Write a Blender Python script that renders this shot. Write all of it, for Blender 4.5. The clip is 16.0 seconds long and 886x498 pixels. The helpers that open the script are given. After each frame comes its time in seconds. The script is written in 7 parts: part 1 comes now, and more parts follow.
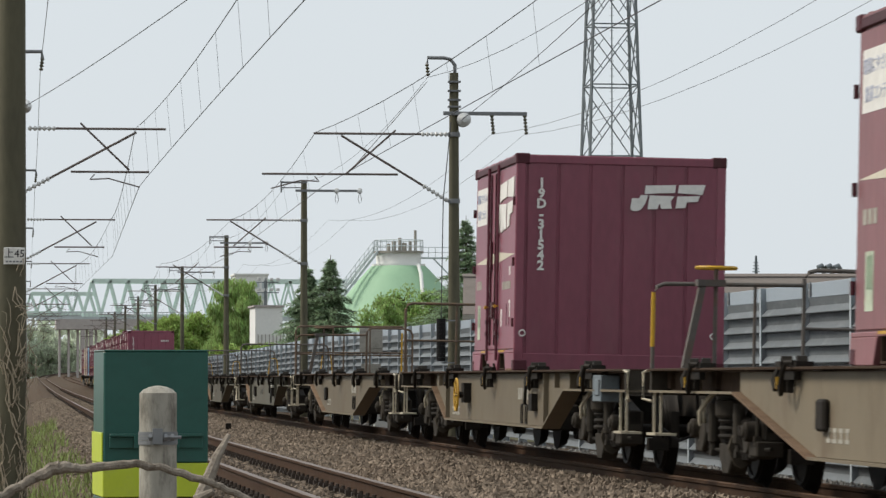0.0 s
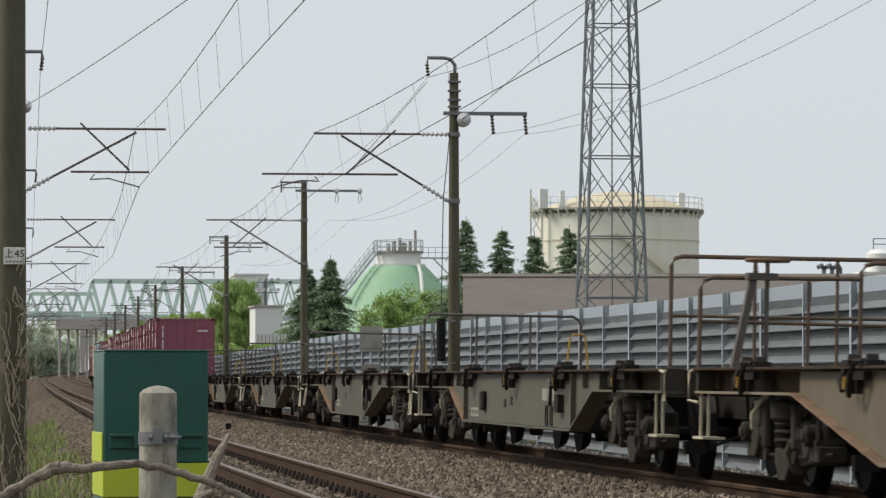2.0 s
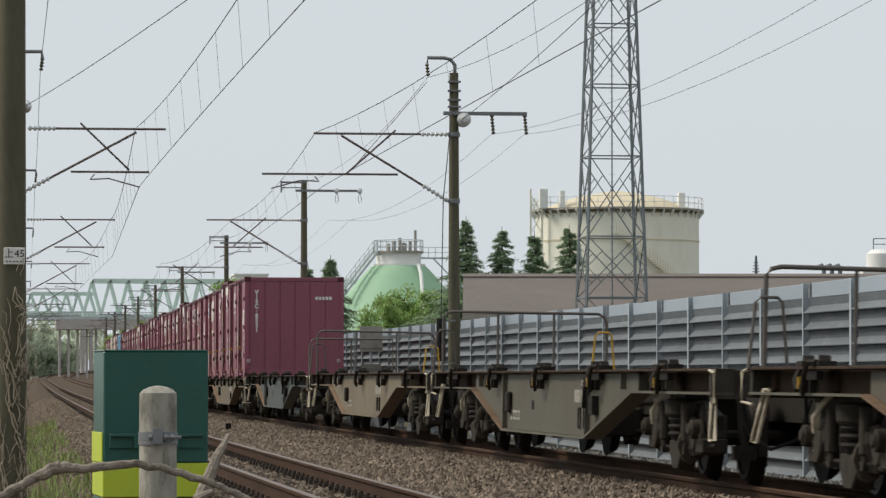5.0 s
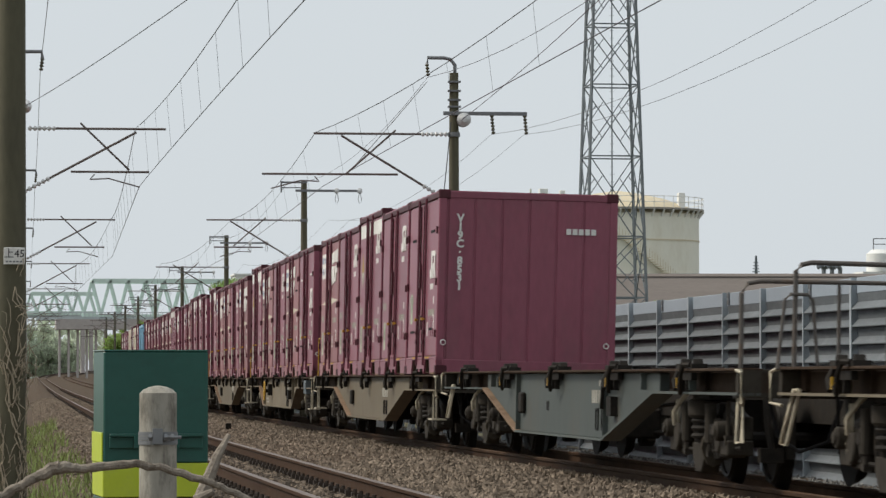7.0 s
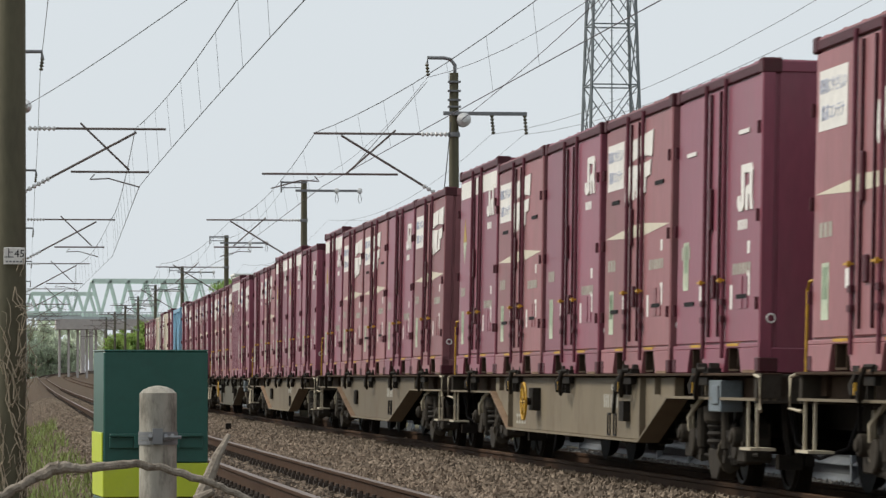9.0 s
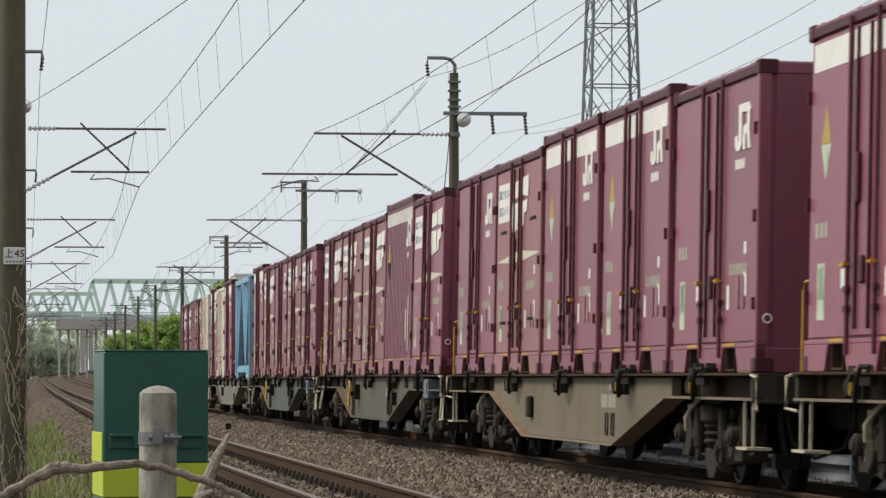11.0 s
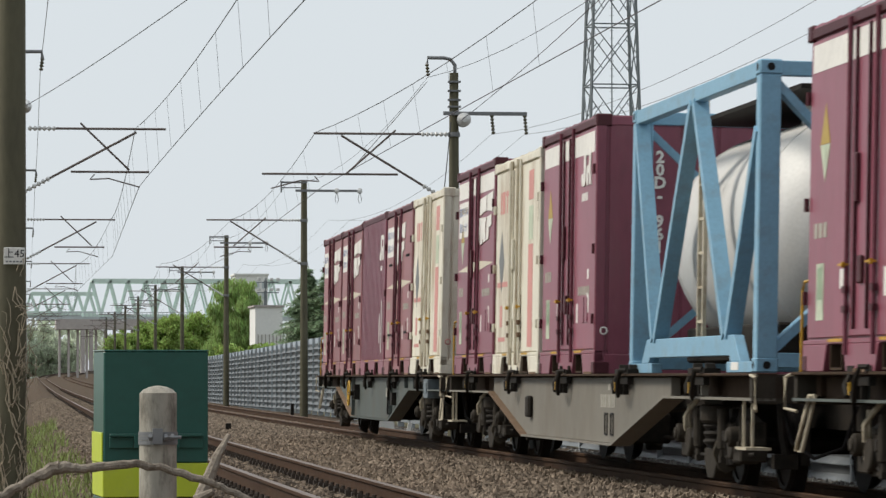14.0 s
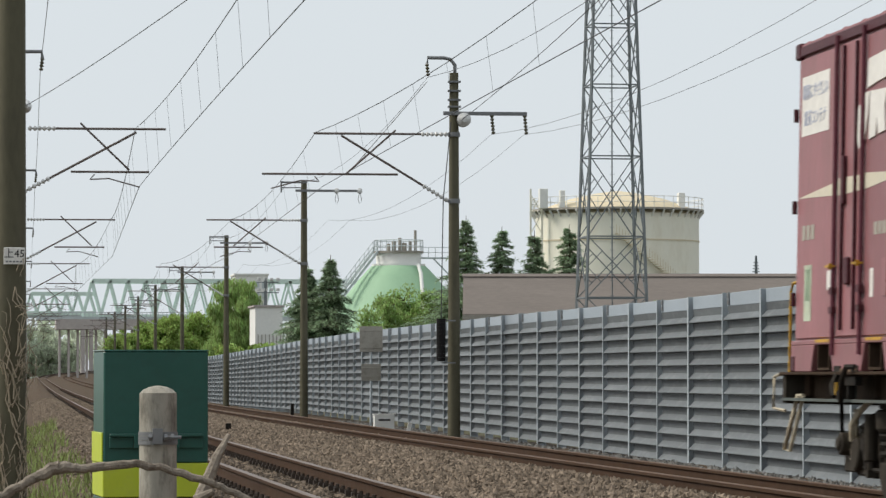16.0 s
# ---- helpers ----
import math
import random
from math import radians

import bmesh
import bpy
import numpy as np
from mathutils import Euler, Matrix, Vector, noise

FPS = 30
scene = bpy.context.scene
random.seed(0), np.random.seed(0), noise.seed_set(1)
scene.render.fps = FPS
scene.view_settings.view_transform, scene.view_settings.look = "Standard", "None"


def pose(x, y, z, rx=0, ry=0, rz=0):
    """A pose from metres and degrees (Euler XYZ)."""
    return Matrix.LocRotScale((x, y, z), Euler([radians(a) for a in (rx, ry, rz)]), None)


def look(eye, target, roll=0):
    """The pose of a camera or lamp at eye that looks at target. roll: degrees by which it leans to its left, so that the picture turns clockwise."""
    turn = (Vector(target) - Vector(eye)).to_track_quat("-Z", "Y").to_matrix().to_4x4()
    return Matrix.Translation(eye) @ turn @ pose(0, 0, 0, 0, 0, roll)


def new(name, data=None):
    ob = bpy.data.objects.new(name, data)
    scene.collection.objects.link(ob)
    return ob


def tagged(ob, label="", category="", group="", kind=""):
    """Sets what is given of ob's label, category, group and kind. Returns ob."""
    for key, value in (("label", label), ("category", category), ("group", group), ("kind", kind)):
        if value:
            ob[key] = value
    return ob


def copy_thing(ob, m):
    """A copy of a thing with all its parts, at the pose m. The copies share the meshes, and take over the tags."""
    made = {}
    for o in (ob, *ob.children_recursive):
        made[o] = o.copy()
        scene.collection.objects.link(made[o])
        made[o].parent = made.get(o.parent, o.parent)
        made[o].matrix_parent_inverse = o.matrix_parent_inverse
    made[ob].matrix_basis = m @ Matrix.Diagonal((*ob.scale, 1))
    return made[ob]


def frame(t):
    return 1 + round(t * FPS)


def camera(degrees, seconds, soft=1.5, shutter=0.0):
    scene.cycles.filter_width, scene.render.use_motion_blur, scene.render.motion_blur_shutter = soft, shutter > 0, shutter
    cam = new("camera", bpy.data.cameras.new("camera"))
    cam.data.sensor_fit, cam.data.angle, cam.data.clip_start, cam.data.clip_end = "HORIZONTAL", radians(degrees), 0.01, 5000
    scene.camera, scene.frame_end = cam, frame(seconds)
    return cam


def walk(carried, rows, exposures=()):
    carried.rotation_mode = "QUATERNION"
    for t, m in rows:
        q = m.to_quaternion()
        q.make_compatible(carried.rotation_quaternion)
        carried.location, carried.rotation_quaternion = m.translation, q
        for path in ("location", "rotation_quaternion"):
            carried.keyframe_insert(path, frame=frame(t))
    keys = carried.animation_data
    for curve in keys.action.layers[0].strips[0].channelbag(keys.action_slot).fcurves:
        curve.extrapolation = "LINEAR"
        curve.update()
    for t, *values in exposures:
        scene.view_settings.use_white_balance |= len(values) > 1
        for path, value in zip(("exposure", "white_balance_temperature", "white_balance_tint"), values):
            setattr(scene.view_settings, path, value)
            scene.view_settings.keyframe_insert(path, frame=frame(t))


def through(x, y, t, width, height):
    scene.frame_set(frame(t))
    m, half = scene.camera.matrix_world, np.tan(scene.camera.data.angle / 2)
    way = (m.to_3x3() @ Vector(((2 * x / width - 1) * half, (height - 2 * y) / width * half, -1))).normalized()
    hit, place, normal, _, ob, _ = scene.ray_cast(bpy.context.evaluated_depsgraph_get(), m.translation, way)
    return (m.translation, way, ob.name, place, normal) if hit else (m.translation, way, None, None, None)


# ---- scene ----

# ---------- camera ----------
cam = camera(13.53, 16.0, soft=1.4, shutter=0.12)
EYE = (0.0, 0.0, 0.93)
AIM = look(EYE, (12.6320, 99.1380, 4.368))
walk(cam, [(0.0, AIM), (16.0, AIM)],
     [(0.0, 0.03), (1.0, 0.01), (1.8, -0.05), (3.5, -0.08), (7.0, -0.08), (7.7, -0.03), (8.5, 0.02), (16.0, 0.03)])

# ---------- light: an overcast sky with a soft sun behind thin cloud ----------
SUN_UP, SUN_TURN = radians(45), radians(-76)
world = bpy.data.worlds.new("overcast_sky")
scene.world = world
world.use_nodes = True
wn = world.node_tree
wn.nodes.clear()
w_out = wn.nodes.new("ShaderNodeOutputWorld")
w_bg = wn.nodes.new("ShaderNodeBackground")
w_sky = wn.nodes.new("ShaderNodeTexSky")
w_sky.sky_type, w_sky.sun_disc = "NISHITA", False
w_sky.sun_elevation, w_sky.sun_rotation = SUN_UP, SUN_TURN
w_sky.air_density, w_sky.dust_density = 1.0, 4.0
w_cloud = wn.nodes.new("ShaderNodeMix")
w_cloud.data_type = "RGBA"
w_cloud.inputs[0].default_value = 0.93
w_cloud.inputs[7].default_value = (6.92, 7.45, 7.82, 1)
wn.links.new(w_sky.outputs[0], w_cloud.inputs[6])
wn.links.new(w_cloud.outputs[2], w_bg.inputs[0])
w_bg.inputs[1].default_value = 0.104
wn.links.new(w_bg.outputs[0], w_out.inputs[0])

sun = new("sun", bpy.data.lights.new("sun", "SUN"))
sun.data.energy, sun.data.angle, sun.data.color = 3.0, radians(18), (1.0, 0.94, 0.84)
sun.matrix_world = look((-75, 44, 77), (0, 25, 0))


# ---------- the railway's line ----------
BENDS = [(-400.0, 0.000182), (85.3, 0.0), (590.0, 0.0003), (1100.0, 0.0)]
LINE_X = 7.245


def line(s):
    """x, y and heading (to the right) of the far track's centre at s metres along it."""
    x, y, h, at = LINE_X, 0.0, 0.0, 0.0
    for i, (start, k) in enumerate(BENDS):
        stop = BENDS[i + 1][0] if i + 1 < len(BENDS) else 1e9
        if i == 0:
            run = min(s, stop)
        else:
            run = min(s, stop) - start
            if run <= 0:
                break
        if abs(k) < 1e-9:
            x, y = x + run * math.sin(h), y + run * math.cos(h)
        else:
            x += (math.cos(h) - math.cos(h + k * run)) / k
            y += (math.sin(h + k * run) - math.sin(h)) / k
            h += k * run
    return x, y, h


def grade(s):
    return -0.000985 * s + 5e-6 * max(s - 60.0, 0.0) ** 2


def cant(s):
    return min(max(0.0314 - 0.000569 * (s - 40.0), 0.0), 0.042)


def at(s, side, z):
    """A point at a distance beside the far track's centre (right is positive) and above its rails' level."""
    x, y, h = line(s)
    return Vector((x + side * math.cos(h), y - side * math.sin(h), z + grade(s)))


def on_line(s, side=0.0, z=0.0, tilted=False):
    x, y, h = line(s)
    m = Matrix.Translation(at(s, side, z)) @ Matrix.Rotation(-h, 4, "Z")
    return m @ Matrix.Rotation(cant(s), 4, "Y") if tilted else m


NEAR = -4.04      # the near track's centre beside the far one


# ---------- mesh helpers ----------
def box(bm, x0, x1, y0, y1, z0, z1):
    v = [bm.verts.new(c) for c in ((x0, y0, z0), (x1, y0, z0), (x1, y1, z0), (x0, y1, z0),
                                   (x0, y0, z1), (x1, y0, z1), (x1, y1, z1), (x0, y1, z1))]
    for f in ((3, 2, 1, 0), (4, 5, 6, 7), (0, 1, 5, 4), (1, 2, 6, 5), (2, 3, 7, 6), (3, 0, 4, 7)):
        bm.faces.new([v[i] for i in f])
    return bm


def tube(bm, pts, r, n=6, taper=None, cap=True):
    """A round bar through the points."""
    pts = [Vector(p) for p in pts]
    rings = []
    for i, p in enumerate(pts):
        d = (pts[min(i + 1, len(pts) - 1)] - pts[max(i - 1, 0)]).normalized()
        a = d.cross(Vector((0, 0, 1)) if abs(d.z) < 0.95 else Vector((1, 0, 0))).normalized()
        b = d.cross(a)
        rr = taper[i] if taper else r
        rings.append([bm.verts.new(p + a * rr * math.cos(t) + b * rr * math.sin(t))
                      for t in (2 * math.pi * k / n for k in range(n))])
    for q, w in zip(rings, rings[1:]):
        for k in range(n):
            bm.faces.new((q[k], w[k], w[(k + 1) % n], q[(k + 1) % n]))
    if cap:
        bm.faces.new(rings[0])
        bm.faces.new(rings[-1][::-1])
    return bm


def bar(bm, p, q, w, d=None):
    """A square bar from p to q."""
    p, q = Vector(p), Vector(q)
    d = d or w
    e = (q - p).normalized()
    a = e.cross(Vector((0, 0, 1)) if abs(e.z) < 0.95 else Vector((0, 1, 0))).normalized() * w / 2
    b = e.cross(a).normalized() * d / 2
    v = [bm.verts.new(c + s * a + t * b) for c in (p, q) for s, t in ((-1, -1), (1, -1), (1, 1), (-1, 1))]
    for f in ((3, 2, 1, 0), (4, 5, 6, 7), (0, 1, 5, 4), (1, 2, 6, 5), (2, 3, 7, 6), (3, 0, 4, 7)):
        bm.faces.new([v[i] for i in f])
    return bm


def prism(bm, outline, axis, a, b):
    """A flat outline in the two other axes, drawn out along axis from a to b."""
    def put(u, v, w):
        return {"x": (w, u, v), "y": (u, w, v), "z": (u, v, w)}[axis]
    lo = [bm.verts.new(put(u, v, a)) for u, v in outline]
    hi = [bm.verts.new(put(u, v, b)) for u, v in outline]
    n = len(outline)
    bm.faces.new(lo[::-1])
    bm.faces.new(hi)
    for i in range(n):
        bm.faces.new((lo[i], lo[(i + 1) % n], hi[(i + 1) % n], hi[i]))
    return bm


def disc(bm, centre, axis, r, w, n=20):
    c = Vector(centre)
    d = {"x": Vector((w / 2, 0, 0)), "y": Vector((0, w / 2, 0)), "z": Vector((0, 0, w / 2))}[axis]
    return tube(bm, [c - d, c + d], r, n)


def ring(bm, centre, axis, r, thick, n=20, m=6):
    """A torus."""
    c = Vector(centre)
    e = {"x": (Vector((0, 1, 0)), Vector((0, 0, 1)), Vector((1, 0, 0))),
         "y": (Vector((1, 0, 0)), Vector((0, 0, 1)), Vector((0, 1, 0))),
         "z": (Vector((1, 0, 0)), Vector((0, 1, 0)), Vector((0, 0, 1)))}[axis]
    rings = []
    for i in range(n):
        t = 2 * math.pi * i / n
        o = e[0] * math.cos(t) + e[1] * math.sin(t)
        rings.append([bm.verts.new(c + o * (r + thick * math.cos(q)) + e[2] * thick * math.sin(q))
                      for q in (2 * math.pi * k / m for k in range(m))])
    for i in range(n):
        a, b = rings[i], rings[(i + 1) % n]
        for k in range(m):
            bm.faces.new((a[k], a[(k + 1) % m], b[(k + 1) % m], b[k]))
    return bm


def mesh_of(name, bm, material, bevel=0.0, smooth=True):
    bmesh.ops.recalc_face_normals(bm, faces=bm.faces[:])
    if bevel:
        bmesh.ops.bevel(bm, geom=bm.edges[:], offset=bevel, segments=1, affect="EDGES", clamp_overlap=True)
    me = bpy.data.meshes.new(name)
    bm.to_mesh(me)
    bm.free()
    me.materials.append(material)
    if smooth:
        me.shade_smooth()
        me.set_sharp_from_angle(angle=radians(35))
    return me


def part(name, bm, material, parent=None, label="", bevel=0.0, kind=""):
    me = bm if isinstance(bm, bpy.types.Mesh) else mesh_of(name, bm, material, bevel)
    ob = new(name, me)
    ob.parent = parent
    return tagged(ob, label=label, kind=kind)


def raw(name, verts, faces, material, smooth=False):
    me = bpy.data.meshes.new(name)
    me.from_pydata(verts, [], faces)
    me.materials.append(material)
    if smooth:
        me.shade_smooth()
    me.update()
    return me


def holder(name, m, label, category, group="", kind=""):
    ob = new(name)
    ob.empty_display_size = 0.2
    ob.matrix_world = m
    return tagged(ob, label, category, group, kind)


def lettering(words, size, material, name="lettering", spacing=1.0, bold=0.0):
    cu = bpy.data.curves.new(name, "FONT")
    cu.body, cu.size, cu.extrude = words, size, 0.002
    cu.align_x, cu.align_y, cu.space_line = "CENTER", "CENTER", spacing
    cu.resolution_u, cu.offset = 2, bold
    ob = bpy.data.objects.new(name, cu)
    scene.collection.objects.link(ob)
    bpy.context.view_layer.update()
    me = bpy.data.meshes.new_from_object(ob.evaluated_get(bpy.context.evaluated_depsgraph_get()))
    bpy.data.objects.remove(ob)
    me.materials.clear()
    me.materials.append(material)
    return me


# ---------- materials ----------
def stuff_of(name, colour, rough=0.6, metal=0.0, vary=0.15, grain=30.0, stain=1.5, dirt=None, dirt_much=0.5,
             bump=0.1, each=0.0, stretch=(1, 1, 1), spec=0.22, island=0.0, coords="Object"):
    """Base colour with fine grain, broad stains, a dirt colour in patches and a little relief."""
    m = bpy.data.materials.new(name)
    m.use_nodes = True
    t = m.node_tree
    n, l = t.nodes, t.links
    b = n["Principled BSDF"]
    b.inputs["Roughness"].default_value, b.inputs["Metallic"].default_value = rough, metal
    b.inputs["Specular IOR Level"].default_value = spec
    tc = n.new("ShaderNodeTexCoord")
    mp = n.new("ShaderNodeMapping")
    mp.inputs["Scale"].default_value = stretch
    l.new(tc.outputs[coords], mp.inputs[0])
    if each or island:
        oi = n.new("ShaderNodeObjectInfo")
        vm = n.new("ShaderNodeVectorMath")
        vm.operation = "MULTIPLY_ADD"
        cx = n.new("ShaderNodeCombineXYZ")
        l.new(oi.outputs["Random"], cx.inputs[0])
        l.new(oi.outputs["Random"], cx.inputs[2])
        l.new(cx.outputs[0], vm.inputs[0])
        vm.inputs[1].default_value = (37, 11, 23)
        l.new(mp.outputs[0], vm.inputs[2])
        src = vm.outputs[0]
    else:
        src = mp.outputs[0]
    fine = n.new("ShaderNodeTexNoise")
    fine.inputs["Scale"].default_value, fine.inputs["Detail"].default_value = grain, 4
    broad = n.new("ShaderNodeTexNoise")
    broad.inputs["Scale"].default_value, broad.inputs["Detail"].default_value = stain, 6
    broad.inputs["Roughness"].default_value = 0.65
    l.new(src, fine.inputs[0])
    l.new(src, broad.inputs[0])
    val = n.new("ShaderNodeMapRange")
    val.inputs[1].default_value, val.inputs[2].default_value = 0.25, 0.75
    val.inputs[3].default_value, val.inputs[4].default_value = 1 - vary, 1 + vary
    add = n.new("ShaderNodeMath")
    add.operation = "MULTIPLY_ADD"
    add.inputs[1].default_value = 0.45
    l.new(fine.outputs[0], add.inputs[0])
    half = n.new("ShaderNodeMath")
    half.operation = "MULTIPLY"
    half.inputs[1].default_value = 0.55
    l.new(broad.outputs[0], half.inputs[0])
    l.new(half.outputs[0], add.inputs[2])
    l.new(add.outputs[0], val.inputs[0])
    hsv = n.new("ShaderNodeHueSaturation")
    hsv.inputs["Color"].default_value = (*colour, 1)
    bright = val.outputs[0]
    if each or island:
        geo = n.new("ShaderNodeNewGeometry")
        er = n.new("ShaderNodeMapRange")
        e = max(each, island)
        er.inputs[3].default_value, er.inputs[4].default_value = 1 - e, 1 + e
        l.new(geo.outputs["Random Per Island"] if island else oi.outputs["Random"], er.inputs[0])
        mul = n.new("ShaderNodeMath")
        mul.operation = "MULTIPLY"
        l.new(bright, mul.inputs[0])
        l.new(er.outputs[0], mul.inputs[1])
        bright = mul.outputs[0]
    l.new(bright, hsv.inputs["Value"])
    col = hsv.outputs[0]
    if dirt:
        mk = n.new("ShaderNodeMapRange")
        mk.inputs[1].default_value, mk.inputs[2].default_value = 0.5, 0.72
        mk.inputs[4].default_value = dirt_much
        b2 = n.new("ShaderNodeTexNoise")
        b2.inputs["Scale"].default_value, b2.inputs["Detail"].default_value = stain * 2.3, 8
        b2.inputs["Roughness"].default_value = 0.7
        l.new(src, b2.inputs[0])
        l.new(b2.outputs[0], mk.inputs[0])
        mx = n.new("ShaderNodeMix")
        mx.data_type = "RGBA"
        mx.inputs[7].default_value = (*dirt, 1)
        l.new(mk.outputs[0], mx.inputs[0])
        l.new(col, mx.inputs[6])
        col = mx.outputs[2]
    l.new(col, b.inputs["Base Color"])
    if bump:
        bp = n.new("ShaderNodeBump")
        bp.inputs["Strength"].default_value, bp.inputs["Distance"].default_value = bump, 0.02
        l.new(fine.outputs[0], bp.inputs["Height"])
        l.new(bp.outputs[0], b.inputs["Normal"])
    return m


MAROON = stuff_of("container_maroon_paint", (0.226, 0.063, 0.092), 0.38, vary=0.2, grain=14, stain=0.9,
                  spec=0.4, dirt=(0.195, 0.088, 0.10), dirt_much=0.5, each=0.14, stretch=(1, 1, 0.35), bump=0.05)
MAROON_OLD = stuff_of("faded_maroon_paint", (0.262, 0.107, 0.116), 0.45, vary=0.22, grain=14, stain=0.9,
                      spec=0.4, dirt=(0.185, 0.10, 0.092), dirt_much=0.6, each=0.16, stretch=(1, 1, 0.35), bump=0.05)
MAROON_ROD = stuff_of("worn_maroon_rod_paint", (0.135, 0.038, 0.055), 0.45, vary=0.3, dirt=(0.07, 0.035, 0.03), each=0.1)
MAROON_DARK = stuff_of("dark_maroon_steel_and_shade", (0.07, 0.017, 0.024), 0.5, vary=0.25, dirt=(0.06, 0.035, 0.028), each=0.1)
CREAM = stuff_of("cream_container_paint", (0.67, 0.635, 0.53), 0.45, vary=0.12, grain=12, stain=0.8,
                 dirt=(0.30, 0.18, 0.09), dirt_much=0.9, each=0.06, stretch=(1, 1, 0.25), bump=0.05)
PINK = stuff_of("faded_red_stripe", (0.56, 0.26, 0.235), 0.55, vary=0.2)
WHITE = stuff_of("white_lettering", (0.72, 0.70, 0.66), 0.5, vary=0.15, grain=20, stain=2)
OFFWHITE = stuff_of("aged_white_stripe", (0.60, 0.55, 0.44), 0.55, vary=0.15, grain=20, stain=2)
FADED_PAINT = stuff_of("faded_number_paint", (0.36, 0.34, 0.29), 0.6, vary=0.35, grain=30, stain=4)
BLUE_INK = stuff_of("faded_blue_ink", (0.40, 0.43, 0.54), 0.6, vary=0.1)
FADED_GREEN = stuff_of("faded_green_print", (0.46, 0.52, 0.40), 0.6, vary=0.3, grain=6, stain=6, dirt=(0.5, 0.4, 0.25))
RUST_TAN = stuff_of("rust_tan_flange", (0.19, 0.13, 0.088), 0.75, vary=0.3, grain=10, stain=1.2, dirt=(0.085, 0.05, 0.032), dirt_much=0.8, each=0.2, spec=0.07)
GREEN_LABEL = stuff_of("green_label", (0.32, 0.44, 0.30), 0.6, vary=0.2)
DULL_YELLOW = stuff_of("faded_yellow_sign", (0.40, 0.29, 0.09), 0.6, vary=0.2)
POST_STONE = stuff_of("stained_post_concrete", (0.32, 0.30, 0.255), 0.85, vary=0.42, grain=22, stain=5.0, dirt=(0.085, 0.075, 0.06), dirt_much=0.95, bump=0.5, stretch=(1, 1, 0.3))
YELLOW = stuff_of("yellow_paint", (0.52, 0.30, 0.03), 0.45, vary=0.25, dirt=(0.16, 0.08, 0.03), dirt_much=0.7)
BLACK = stuff_of("black_fittings", (0.016, 0.015, 0.015), 0.6, vary=0.3, spec=0.07)
FRAME_BLUE = stuff_of("light_blue_frame", (0.20, 0.37, 0.50), 0.45, vary=0.15, dirt=(0.18, 0.2, 0.2), dirt_much=0.5)
STEEL = stuff_of("tank_steel", (0.56, 0.55, 0.53), 0.6, metal=0.2, vary=0.12, stain=0.8)
SILL_GREY = stuff_of("dusty_wagon_grey", (0.158, 0.130, 0.090), 0.65, vary=0.13, grain=3, stain=0.5,
                     dirt=(0.11, 0.075, 0.05), dirt_much=0.75, each=0.22, stretch=(1, 1, 0.7))
SILL_BLUE = stuff_of("grey_green_wagon_paint", (0.078, 0.09, 0.083), 0.55, vary=0.12, grain=3, stain=0.5,
                     dirt=(0.09, 0.072, 0.052), dirt_much=0.65, each=0.15, stretch=(1, 1, 0.7))
SILL_PALE = stuff_of("pale_dusty_wagon_grey", (0.195, 0.18, 0.152), 0.65, vary=0.13, grain=3, stain=0.5,
                     dirt=(0.13, 0.105, 0.08), dirt_much=0.6, each=0.1, stretch=(1, 1, 0.7))
SILL_OLIVE = stuff_of("olive_brown_wagon_paint", (0.098, 0.091, 0.068), 0.6, vary=0.14, grain=3, stain=0.5,
                      dirt=(0.085, 0.06, 0.04), dirt_much=0.7, each=0.15, stretch=(1, 1, 0.7))
DECK_RUST_SHADE = stuff_of("rusty_deck_and_sill_shade", (0.05, 0.033, 0.023), 0.8, vary=0.35, grain=12, dirt=(0.09, 0.06, 0.04), dirt_much=0.4, spec=0.07)
UNDER = stuff_of("grimy_running_gear", (0.024, 0.021, 0.018), 0.65, vary=0.4, grain=12, stain=3, dirt=(0.05, 0.037, 0.026), dirt_much=0.5, spec=0.07)
BOGIE_DUST = stuff_of("dusty_bogie_casting", (0.042, 0.036, 0.029), 0.7, vary=0.35, grain=10, stain=2.2, dirt=(0.016, 0.013, 0.011), dirt_much=0.8, spec=0.07)
PLATE_TAN = stuff_of("dust_tan_plate", (0.062, 0.052, 0.039), 0.75, vary=0.3, grain=10, stain=3, dirt=(0.03, 0.025, 0.02), dirt_much=0.7, spec=0.07)
PALE_IRON = stuff_of("pale_step_paint", (0.46, 0.41, 0.31), 0.6, vary=0.25, dirt=(0.16, 0.09, 0.05), dirt_much=0.6)
BOX_BLUE = stuff_of("blue_grey_box_paint", (0.15, 0.18, 0.2), 0.5, vary=0.2, dirt=(0.08, 0.07, 0.06), dirt_much=0.5)
WHEEL = stuff_of("worn_wheel_steel", (0.016, 0.0135, 0.0115), 0.55, metal=0.3, vary=0.3, dirt=(0.035, 0.025, 0.018), spec=0.07)
RAIL_GREY = stuff_of("weathered_handrail", (0.11, 0.098, 0.088), 0.6, vary=0.25, dirt=(0.15, 0.08, 0.04))
RAIL_RUSTY = stuff_of("rust_brown_handrail", (0.115, 0.082, 0.06), 0.65, vary=0.3, grain=20, stain=4, dirt=(0.19, 0.11, 0.04), dirt_much=0.7)
RAIL_RUST = stuff_of("rusty_rail", (0.054, 0.031, 0.019), 0.75, vary=0.3, grain=25, stain=2, dirt=(0.075, 0.048, 0.034), spec=0.07)
RAIL_TOP = stuff_of("dull_rail_head", (0.13, 0.09, 0.066), 0.45, metal=0.3, vary=0.2, stretch=(4, 0.3, 4))
